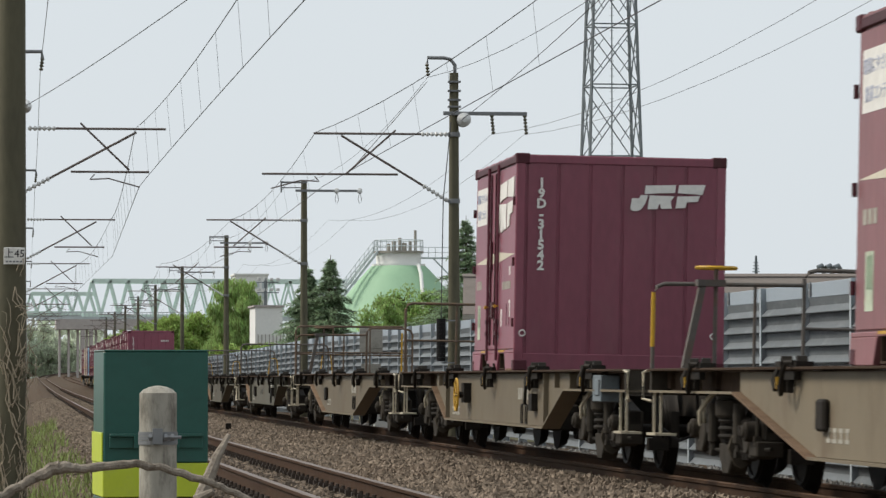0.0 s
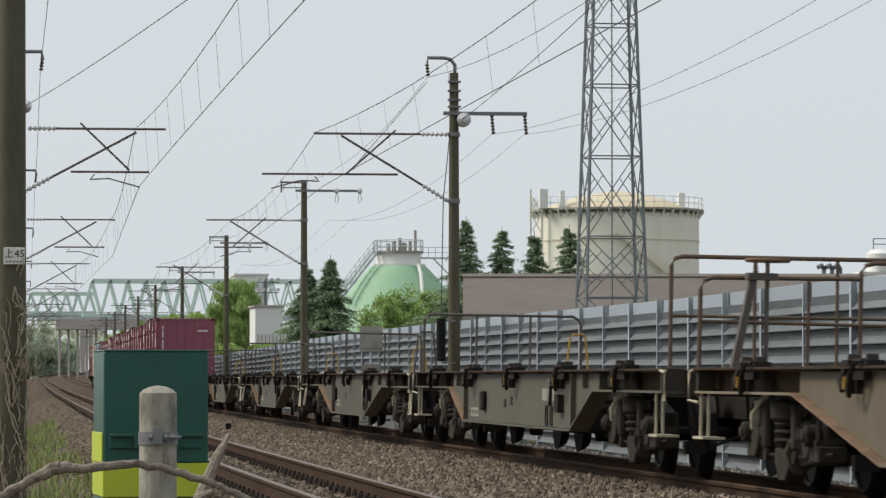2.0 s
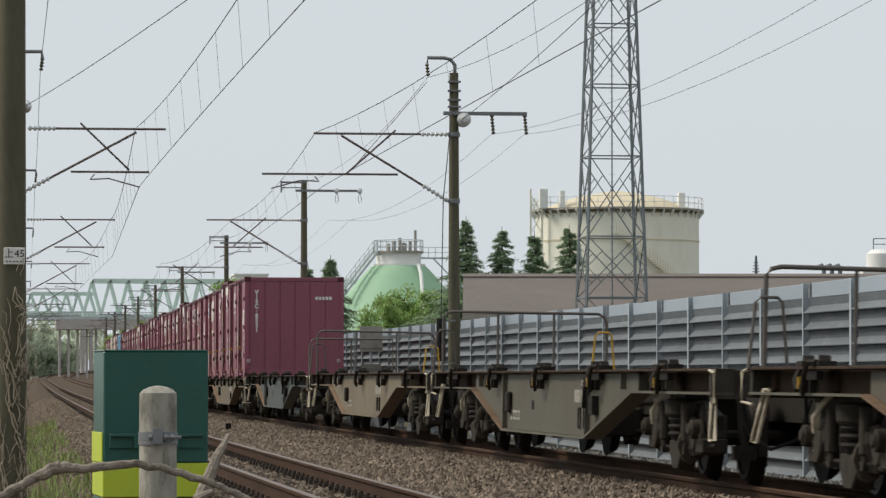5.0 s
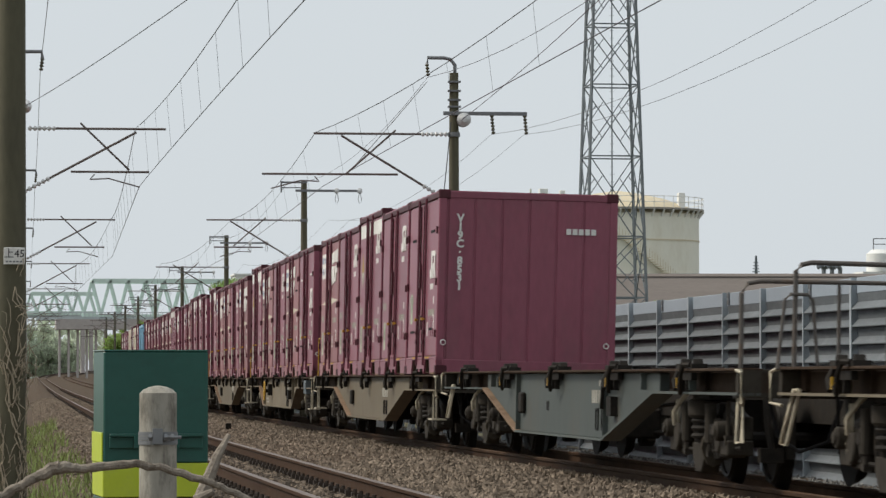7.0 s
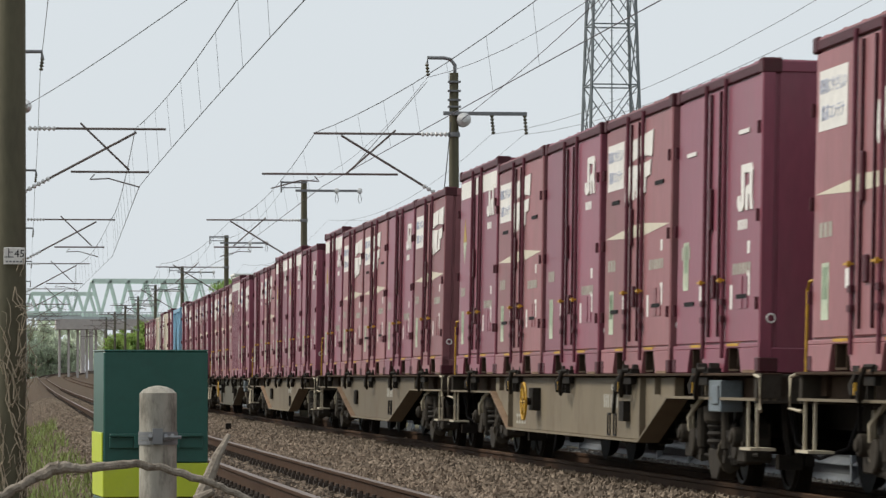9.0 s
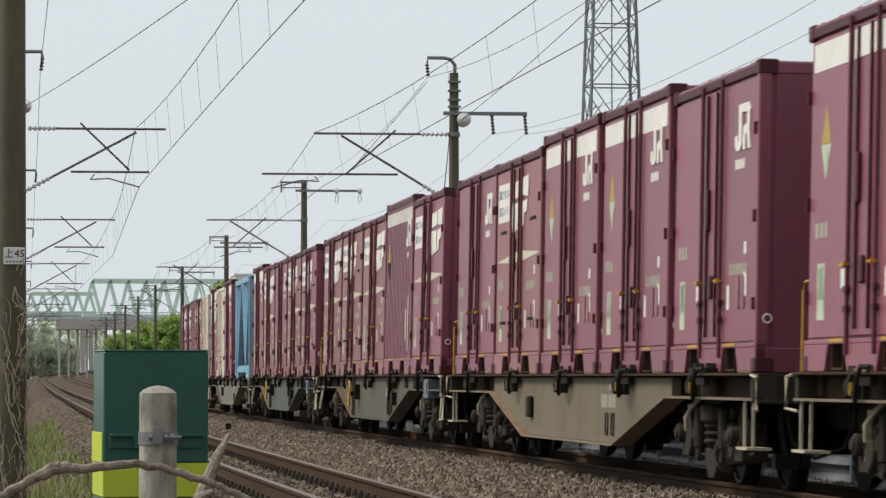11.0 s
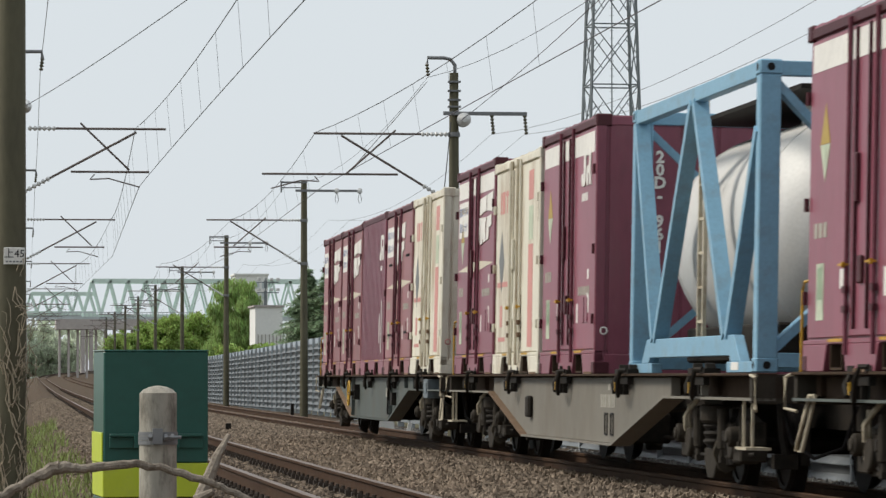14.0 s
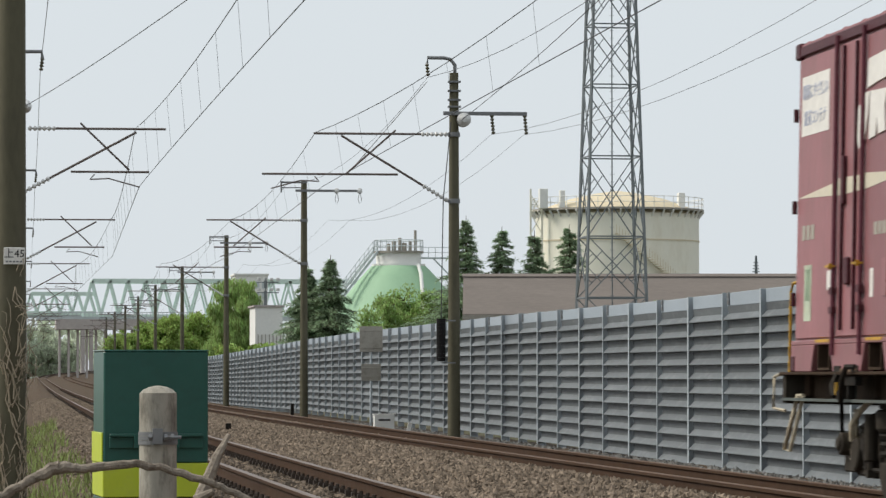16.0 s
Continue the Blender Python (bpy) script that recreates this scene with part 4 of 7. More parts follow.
def long_building():
    root = holder("long_building", Matrix.Translation((24.6, 185, -0.9)) @ Matrix.Rotation(radians(-7.4), 4, "Z"), "long building with a brown tiled roof and pale walls", "building")
    L = 36.0
    bm = bmesh.new()
    box(bm, 0.5, L - 0.5, 0.6, 13.4, 0, 4.95)
    part("wall", bm, FACADE, root)
    bm = bmesh.new()
    prism(bm, [(0, 5.0), (2.2, 7.03), (14, 5.0), (14, 4.8), (0, 4.8)], "x", 0, L)
    part("roof", bm, ROOF_TILE, root)
    bm = bmesh.new()
    box(bm, -0.05, L + 0.05, -0.1, 0.0, 4.75, 4.95)
    part("gutter", bm, CONCRETE, root)
    bm = bmesh.new()
    prism(bm, [(2.0, 6.93), (2.2, 7.08), (2.45, 6.98)], "x", -0.05, L + 0.05)
    part("ridge_cap", bm, ROOF_TILE, root)


# ---------- trees ----------
def leaf_cloud(rng, centres, count, size, flat=0.5, hang=False):
    """Small leaf blades round clump centres (x, y, z, radius)."""
    v, f = [], []
    for _ in range(count):
        x, y, z, r = centres[rng.randrange(len(centres))]
        d = Vector((rng.gauss(0, 1), rng.gauss(0, 1), rng.gauss(0, 1))).normalized() * r * rng.random() ** 0.4
        c = Vector((x, y, z)) + Vector((d.x, d.y, d.z * 0.8))
        k = size * rng.uniform(0.6, 1.4)
        if hang:
            e = Euler((rng.uniform(-0.3, 0.3), rng.uniform(-0.3, 0.3), rng.uniform(0, 6.3))).to_matrix()
            a, b = e @ Vector((0, 0, k * 2.2)), e @ Vector((k * 0.4, 0, 0))
        else:
            e = Euler((rng.uniform(-1, 1) * flat * 3, rng.uniform(-1, 1) * flat * 3, rng.uniform(0, 6.3))).to_matrix()
            a, b = e @ Vector((k, 0, 0)), e @ Vector((0, k * 0.55, 0))
        o = len(v)
        v += [c - a, c + b, c + a, c - b]
        f.append((o, o + 1, o + 2, o + 3))
    return v, f


def conifer(name, where, height, spread, seed, label, limbs=17, size=0.11):
    """Tiers of limbs that sweep out and droop, each hung with flat sprays of needles."""
    rng = random.Random(seed)
    root = holder(name, Matrix.Translation(where), label, "tree", "conifers")
    bm = bmesh.new()
    tube(bm, [(0, 0, 0), (0.05, 0, height * 0.5), (0, 0, height * 0.99)], 0.2, 8, [0.22, 0.13, 0.015])
    part("trunk", bm, BARK, root)
    bm, v, f = bmesh.new(), [], []
    tiers = int(height * 2.1)
    for i in range(tiers):
        k = i / tiers
        reach = spread * 1.12 * (1 - k) ** 1.12 * rng.uniform(0.72, 1.2) + 0.1
        for j in range(max(int(limbs * (1 - 0.45 * k)), 8)):
            z = height * (0.08 + 0.9 * k) + rng.uniform(-0.25, 0.25)
            t, w = rng.uniform(0, 6.28), reach * rng.uniform(0.4, 1.2)
            way = Vector((math.cos(t), math.sin(t), 0))
            side = Vector((-way.y, way.x, 0))
            pts = [Vector((0, 0, z)) + way * (w * q) + Vector((0, 0, 0.14 * w * q - 0.24 * w * q ** 2.2)) for q in (0, 0.35, 0.7, 1.0)]
            tube(bm, pts, 0.02, 3, [0.035, 0.025, 0.015, 0.006])
            n = int(26 + 34 * w)
            for _ in range(n):
                q = 0.12 + 0.9 * rng.random() ** 0.75
                p = Vector((0, 0, z)) + way * (w * q) + Vector((0, 0, 0.14 * w * q - 0.24 * w * q ** 2.2))
                fan = (0.10 + 0.22 * w * (1.12 - q)) * rng.uniform(-1, 1)
                d = (way * rng.uniform(0.3, 1.0) + side * (1.0 if fan > 0 else -1.0) * rng.uniform(0.0, 0.7) + Vector((0, 0, rng.uniform(-0.7, 0.45)))).normalized()
                p = p + side * fan + Vector((0, 0, -0.25 * abs(fan) - 0.05 * rng.random()))
                length = size * rng.uniform(1.2, 2.8)
                e = d.cross(Vector((rng.uniform(-0.6, 0.6), rng.uniform(-0.6, 0.6), 1))).normalized() * size * rng.uniform(0.22, 0.45)
                o = len(v)
                v += [p, p + d * length * 0.5 + e, p + d * length, p + d * length * 0.5 - e]
                f.append((o, o + 1, o + 2, o + 3))
    part("branchwork", bm, BARK, root)
    part("crown", raw("crown", v, f, CONIFER), None, root)


def leafy(name, where, lumps, seed, material, label, blades, size, category="tree", group="", hang=False):
    """A bush or broad tree: stems to each clump, and leaves round the clumps."""
    rng = random.Random(seed)
    root = holder(name, Matrix.Translation(where), label, category, group)
    bm, centres = bmesh.new(), []
    for x, y, z, r in lumps:
        tube(bm, [(x * 0.2, y * 0.2, -0.1), (x * 0.6, y * 0.6, z * 0.5), (x, y, z)], 0.1, 5, [0.13, 0.08, 0.02])
        for _ in range(14):
            d = Vector((rng.gauss(0, 1), rng.gauss(0, 1), rng.gauss(0, 1))).normalized() * r * rng.uniform(0.35, 1.0)
            p = Vector((x, y, z)) + d
            tube(bm, [(x, y, z), p], 0.02, 3)
            centres.append((p.x, p.y, p.z, r * rng.uniform(0.3, 0.75)))
    part("branchwork", bm, BARK, root)
    v, f = leaf_cloud(rng, centres, blades, size, 0.6, hang)
    part("crown", raw("crown", v, f, material), None, root)


def far_bridge():
    root = holder("truss_bridge", Matrix.Translation((0, 800, 0)), "long pale green steel truss bridge, lightened by distance haze", "bridge")
    x0, x1, zl, zh, w = 24.6, 90.0, 14.2, 21.6, 9.0
    n = 34
    step = (x1 - x0) / n
    for y in (0, w):
        bm = bmesh.new()
        bar(bm, (x0, y, zl), (x1, y, zl), 0.4, 0.45)
        bar(bm, (x0 + step, y, zh), (x1, y, zh), 0.5, 0.85)
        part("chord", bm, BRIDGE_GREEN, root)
        for i in range(n):
            bm = bmesh.new()
            a, b = x0 + step * i, x0 + step * (i + 1)
            if i % 2:
                bar(bm, (a, y, zh), (b, y, zl), 0.42, 0.5)
            else:
                bar(bm, (a, y, zl), (b, y, zh), 0.42, 0.5)
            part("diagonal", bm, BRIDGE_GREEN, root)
    bm = bmesh.new()
    for i in range(1, n + 1):
        bar(bm, (x0 + step * i, 0, zh), (x0 + step * i, w, zh), 0.4)
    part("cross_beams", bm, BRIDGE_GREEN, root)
    bm = bmesh.new()
    box(bm, x0 - 10, x1, 0, w, zl - 1.0, zl - 0.3)
    part("deck", bm, BRIDGE_GREY, root)
    for x in (x0, x0 + 33, x1):
        bm = bmesh.new()
        box(bm, x - 0.4, x + 0.4, 1, w - 1, -1, zl - 1.0)
        part("pier", bm, VIADUCT, root)


def far_viaduct():
    root = holder("viaduct", Matrix.Translation((0, 660, 0)), "low stained concrete viaduct crossing the line in the distance", "viaduct")
    bm = bmesh.new()
    box(bm, 15.5, 40, 0, 9, 9.4, 11.2)
    part("deck", bm, VIADUCT, root)
    bm = bmesh.new()
    for k in range(34):
        bar(bm, (15.5 + 0.72 * k, 0, 11.4), (15.5 + 0.72 * k, 0, 12.4), 0.12)
    bar(bm, (15.5, 0, 12.4), (40, 0, 12.4), 0.14)
    part("parapet_rail", bm, BRIDGE_GREY, root)
    for k in range(11):
        bm = bmesh.new()
        x = 16.2 + 1.6 * k
        box(bm, x - 0.2, x + 0.2, 2, 4, -1, 9.4)
        part("column", bm, VIADUCT, root)


def far_span():
    root = holder("truss_bridge", Matrix.Translation((0, 880, 0)), "lower hazy green truss span behind the main bridge", "bridge")
    x0, x1, zl, zh = 13.5, 30.0, 16.0, 20.6
    n = 6
    step = (x1 - x0) / n
    for y in (0, 8):
        bm = bmesh.new()
        bar(bm, (x0, y, zl), (x1, y, zl), 0.6, 0.9)
        bar(bm, (x0 + step * 0.5, y, zh), (x1, y, zh), 0.5, 0.8)
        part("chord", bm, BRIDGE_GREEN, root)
        for i in range(n):
            bm = bmesh.new()
            a = x0 + step * i
            bar(bm, (a, y, zl), (a + step / 2, y, zh), 0.45)
            bar(bm, (a + step / 2, y, zh), (a + step, y, zl), 0.45)
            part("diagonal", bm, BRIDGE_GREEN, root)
    bm = bmesh.new()
    box(bm, x0 - 3, x1, 0, 8, zl - 1.0, zl - 0.3)
    part("deck", bm, BRIDGE_GREY, root)
    for x in (x0, x1 - 1):
        bm = bmesh.new()
        box(bm, x - 0.4, x + 0.4, 1, 7, -1, zl - 1.0)
        part("pier", bm, VIADUCT, root)


def small_buildings():
    root = holder("white_shed", Matrix.Translation((23.0, 300, -0.9)), "plain white-walled shed among trees", "building")
    bm = bmesh.new()
    box(bm, 0, 2.2, 0, 6, 0, 7.5)
    part("wall", bm, FACADE, root)
    bm = bmesh.new()
    box(bm, -0.15, 2.35, -0.15, 6.15, 7.5, 7.65)
    part("roof", bm, VIADUCT, root)
    bm = bmesh.new()
    for k in range(7):
        box(bm, 0.2 + 0.3 * k, 0.26 + 0.3 * k, -0.06, -0.01, 4.0, 5.3)
    part("grille", bm, CONCRETE, root)
    root = holder("low_hut", Matrix.Translation((21.4, 222, -0.9)), "low white-roofed hut behind the barrier", "building")
    bm = bmesh.new()
    box(bm, 0, 1.5, 0, 3, 0, 4.4)
    part("wall", bm, FACADE, root)
    bm = bmesh.new()
    box(bm, -0.1, 1.6, -0.1, 3.1, 4.4, 4.52)
    part("roof", bm, FACADE, root)
    root = holder("apartment_block", Matrix.Translation((44.2, 620, -0.9)), "hazy pale apartment block far behind the trees", "building")
    bm = bmesh.new()
    box(bm, 0, 5.4, 0, 10, 0, 18.8)
    part("wall", bm, FACADE, root)
    for r in range(5):
        for c in range(5):
            bm = bmesh.new()
            box(bm, 0.4 + c, 1.0 + c, -0.06, 0.0, 9.4 + 1.8 * r, 10.5 + 1.8 * r)
            part("window", bm, BRIDGE_GREY, root)
    bm = bmesh.new()
    box(bm, -0.2, 5.6, -0.2, 10.2, 18.8, 19.1)
    # roof takes the pale wall colour, which paints in the distance haze
    part("roof", bm, FACADE, root)
    root = holder("floodlight_mast", Matrix.Translation((39.7, 500, -0.9)), "dark floodlight mast far behind the trees", "mast")
    bm = bmesh.new()
    tube(bm, [(0, 0, 0), (0, 0, 15.2)], 0.22, 8)
    part("mast", bm, TOWER, root)
    bm = bmesh.new()
    for z in (13.2, 14.6):
        bar(bm, (-1.2, 0, z), (1.8, 0, z), 0.12)
    part("crossbar", bm, TOWER, root)
    for z in (13.4, 14.8):
        for k in range(4):
            bm = bmesh.new()
            box(bm, -1.1 + 0.85 * k, -0.65 + 0.85 * k, -0.2, 0.1, z, z + 0.4)
            part("floodlight", bm, PORCELAIN, root, bevel=0.05)
    root = holder("roof_tank", Matrix.Translation((65.15, 262, -0.9)), "small white water tank on a rooftop frame", "water tank")
    bm = bmesh.new()
    tube(bm, [(0, 0, 9.4), (0, 0, 10.7), (0, 0, 11.0)], 1.1, 20, [1.1, 1.1, 0.7])
    part("tank", bm, FACADE, root)
    bm = bmesh.new()
    box(bm, -1.6, 3, -1, 2, 0, 9.4)
    part("base", bm, FACADE, root)
    bm = bmesh.new()
    for x in (-0.6, 0.6):
        bar(bm, (x, 0, 11.0), (x, 0, 11.8), 0.06)
    bar(bm, (-0.6, 0, 11.8), (0.6, 0, 11.8), 0.06)
    bar(bm, (-0.6, 0, 11.4), (0.6, 0, 11.4), 0.06)
    part("top_frame", bm, GALV, root)
    root = holder("roof_ducts", Matrix.Translation((61.4, 262, -0.9)), "dark bent ventilation ducts on a low roof", "ducts")
    bm = bmesh.new()
    box(bm, -1.5, 2.2, 0, 2, 0, 9.0)
    part("base", bm, FACADE, root)
    for x in (-0.5, 0.1, 0.7):
        bm = bmesh.new()
        tube(bm, [(x, 0, 9.0), (x, 0, 9.6), (x - 0.2, -0.2, 9.85), (x - 0.5, -0.3, 9.7)], 0.17, 8)
        part("duct", bm, TOWER, root)
    root = holder("far_mast", Matrix.Translation((64.06, 300, -0.9)), "small hazy lattice mast on the skyline", "mast")
    bm = bmesh.new()
    for x, y in ((-1, -1), (1, -1), (0, 1)):
        bar(bm, (0.35 * x, 0.35 * y, 0), (0.04 * x, 0.04 * y, 11.8), 0.08)
    for k in range(14):
        w = 0.35 * (1 - k / 15)
        bar(bm, (-w, -w, 0.8 * k), (w, -w, 0.8 * k + 0.8), 0.05)
    for k in range(5):
        box(bm, -0.3 + 0.03 * k, 0.3 - 0.03 * k, -0.1, 0.1, 10.2 + 0.25 * k, 10.28 + 0.25 * k)
    part("lattice", bm, TOWER, root)


def far_woods():
    rng = random.Random(5)
    centres = []
    for k in range(900):
        x = rng.uniform(-260, 620)
        centres.append((x, 1500 + rng.uniform(-60, 60), rng.uniform(0, 20 + 6 * noise.noise(Vector((x * 0.02, 0, 0)))), rng.uniform(3, 6)))
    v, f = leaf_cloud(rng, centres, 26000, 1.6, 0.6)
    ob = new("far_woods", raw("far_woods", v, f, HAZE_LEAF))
    tagged(ob, "hazy belt of far trees on the horizon", "woods", kind="stuff")


def vegetation():
    for n, (x, h, r) in enumerate(((30.75, 12.0, 3.4), (33.0, 11.35, 3.2), (35.05, 11.1, 3.2), (37.25, 11.5, 3.8))):
        conifer("conifer", (x, 230, -0.9), h, r * 1.35, 20 + n, "dark green pointed conifer behind the brown roof", 30)
    conifer("conifer", (20.84, 215, -0.9), 9.0, 3.3, 31, "broad dark green cedar behind the barrier", 46)
    conifer("conifer", (19.62, 216, -0.9), 8.5, 3.2, 32, "broad dark green cedar behind the barrier", 44)
    rng = random.Random(3)
    lumps = []
    for _ in range(34):
        x = rng.uniform(-3.9, 3.6)
        lumps.append((x, rng.uniform(-1.5, 1.5), rng.uniform(2.5, 7.4 - 0.2 * x * x), 0.9))
    leafy("leafy_bush", (28.2, 238, -0.9), lumps, 8, DULL_LEAF, "round mid-green shrub in young leaf", 32000, 0.09, "bush")
    lumps = []
    for _ in range(44):
        z = rng.uniform(2.0, 9.8)
        lumps.append((rng.uniform(-2.4, 2.4) * (1.3 - z * 0.085), rng.uniform(-1.5, 1.5), z, 1.0))
    leafy("willow_tree", (23.3, 330, -0.9), lumps, 9, DULL_LEAF, "tall feathery yellow-green willow", 46000, 0.11, hang=True)
    for n, (x, top) in enumerate(((16.3, 6.0), (17.6, 7.0), (19.3, 8.0), (21.0, 8.7), (23.2, 9.1), (25.6, 9.1), (28.0, 8.7), (30.4, 7.0))):
        lumps = [(rng.uniform(-1.1, 1.5), rng.uniform(-2, 2), (top - 0.9) * rng.uniform(0.25, 1.0), 1.05) for _ in range(24)]
        leafy("roadside_tree", (x, 398 + 4 * (n % 3), -0.9), lumps, 40 + n, SPRING, "bright green tree in fresh spring leaf", 24000, 0.14, "tree", "bright trees beside the line")
    for n in range(6):
        lumps = [(rng.uniform(-1.0, 1.0), rng.uniform(-1, 1), rng.uniform(1.6, 3.6 - 0.1 * n), 0.6) for _ in range(8)]
        leafy("hedge_bush", (16.4 + 1.15 * n, 232 - 2 * n, -0.9), lumps, 60 + n, SPRING, "bright green hedge bush above the barrier", 3500, 0.13, "bush", "hedge behind the barrier")
    lumps = [(rng.uniform(-1.2, 1.2), rng.uniform(-0.4, 0.4), rng.uniform(3.2, 4.05), 0.32) for _ in range(30)]
    leafy("weedy_bush", (23.2, 120, -0.9), lumps, 71, SPRING, "yellow-green weeds rising behind the barrier", 3000, 0.07, "bush")
    for n in range(9):
        lumps = [(rng.uniform(-2, 2), rng.uniform(-3, 3), rng.uniform(1.5, 18.5 - 1.1 * n), 1.7) for _ in range(16)]
        leafy("far_tree", (9.0 + 1.9 * n, 905 + 14 * (n % 2), -0.9), lumps, 80 + n, HAZE_LEAF, "haze-paled olive-green tree where the line bends", 5200, 0.30, "tree", "trees at the bend")
    far_woods()

# ---------- the train ----------
HALF = 1.225
LONG = 3.715


def shapes(bm, polys, x, flip=1.0):
    """Thin flat markings on a side wall at x: outlines in (y, z)."""
    for poly in polys:
        prism(bm, poly, "x", x - 0.003, x)
    return bm


def block(y0, y1, z0, z1):
    return [(y0, z0), (y1, z0), (y1, z1), (y0, z1)]


def mark_monogram(y, z, w, h):
    """Two plain joined strokes, like a hook and a flag."""
    t = w * 0.2
    hook = [(y, z + h * 0.12), (y + w * 0.12, z), (y + w * 0.36, z), (y + w * 0.48, z + h * 0.12), (y + w * 0.48, z + h),
            (y + w * 0.26, z + h), (y + w * 0.26, z + h * 0.2), (y + t, z + h * 0.2), (y + t, z + h * 0.34), (y, z + h * 0.34)]
    flag = [(y + w * 0.56, z), (y + w * 0.74, z), (y + w * 0.74, z + h * 0.36), (y + w * 0.84, z + h * 0.30), (y + w * 0.9, z), (y + w * 1.08, z),
            (y + w, z + h * 0.42), (y + w * 1.04, z + h * 0.85), (y + w * 0.92, z + h), (y + w * 0.48, z + h), (y + w * 0.48, z + h * 0.82),
            (y + w * 0.84, z + h * 0.8), (y + w * 0.84, z + h * 0.56), (y + w * 0.56, z + h * 0.5)]
    return [hook, flag]


def mark_wide(y, z, w, h):
    """A bold leaning emblem of plain blocks, cut by a slim lens-shaped slot."""
    def lean(pts):
        return [(y + w * (a + 0.05 * c), z + h * c) for a, c in pts]
    return [lean([(0.0, 0.46), (0.0, 0.10), (0.035, 0.0), (0.10, 0.0), (0.15, 0.08), (0.19, 0.30), (0.21, 0.58), (0.11, 0.58), (0.10, 0.46)]),
            lean([(0.23, 0.07), (0.36, 0.09), (0.38, 0.30), (0.41, 0.10), (0.55, 0.12), (0.52, 0.38), (0.56, 0.56), (0.23, 0.58)]),
            lean([(0.60, 0.13), (0.73, 0.15), (0.74, 0.36), (0.88, 0.38), (0.90, 0.59), (0.60, 0.56)]),
            lean([(0.16, 0.62), (0.36, 0.66), (0.56, 0.68), (0.56, 0.97), (0.16, 0.93)]),
            lean([(0.60, 0.68), (0.78, 0.66), (0.93, 0.63), (0.95, 1.0), (0.60, 0.97)])]


def fork_base(root, body, height=0.0):
    """The bottom rail of a container with its two fork pockets on each side."""
    for sx in (-1, 1):
        bm = bmesh.new()
        x0, x1 = sx * HALF, sx * (HALF - 0.09)
        lo, hi = min(x0, x1), max(x0, x1)
        cuts = [-LONG / 2, -1.06, -0.54, 0.54, 1.06, LONG / 2]
        for a, b in ((0, 1), (2, 3), (4, 5)):
            y0, y1 = cuts[a], cuts[b]
            s0 = 0.1 if a else 0.0
            s1 = 0.1 if b != 5 else 0.0
            prism(bm, [(y0 + s0, 0.0), (y1 - s1, 0.0), (y1, 0.2), (y0, 0.2)], "x", lo, hi)
        box(bm, lo, hi, -LONG / 2, LONG / 2, 0.2, 0.235)
        if sx < 0:
            part("bottom_edge", box(bmesh.new(), min(sx * (HALF + 0.008), sx * (HALF - 0.03)), max(sx * (HALF + 0.008), sx * (HALF - 0.03)), -LONG / 2 + 0.1, -1.25, -0.001, 0.022), RUST_TAN, root, "rust-stained lower edge")
        if sx < 0:
            part("bottom_edge", box(bmesh.new(), min(sx * (HALF + 0.008), sx * (HALF - 0.03)), max(sx * (HALF + 0.008), sx * (HALF - 0.03)), -0.34, 0.34, -0.001, 0.022), RUST_TAN, root, "rust-stained lower edge")
        part("bottom_rail", bm, body, root, bevel=0.006)
    bm = bmesh.new()
    box(bm, -HALF + 0.15, HALF - 0.15, -LONG / 2 + 0.1, LONG / 2 - 0.1, 0.06, 0.16)
    part("floor_frame", bm, BLACK, root)
    for sx in (-1, 1):
        for y in (-0.8, 0.8):
            bm = bmesh.new()
            x0, x1 = sx * (HALF + 0.004), sx * (HALF - 0.05)
            box(bm, min(x0, x1), max(x0, x1), y - 0.24, y + 0.22, 0.216, 0.238)
            part("pocket_edge", bm, YELLOW, root, "yellow painted pocket edge")
            bm = bmesh.new()
            x0, x1 = sx * (HALF - 0.012), sx * (HALF - 0.3)
            lo, hi = min(x0, x1), max(x0, x1)
            for a, b, c, d in ((-0.19, -0.17, 0.03, 0.2), (0.17, 0.19, 0.03, 0.2), (-0.19, 0.19, 0.012, 0.03)):
                box(bm, lo, hi, y + a, y + b, c, d)
            if sx > 0:
                bm.free()
                continue
            part("fork_pocket", bm, DECK_RUST_SHADE, root, "rusty fork pocket")


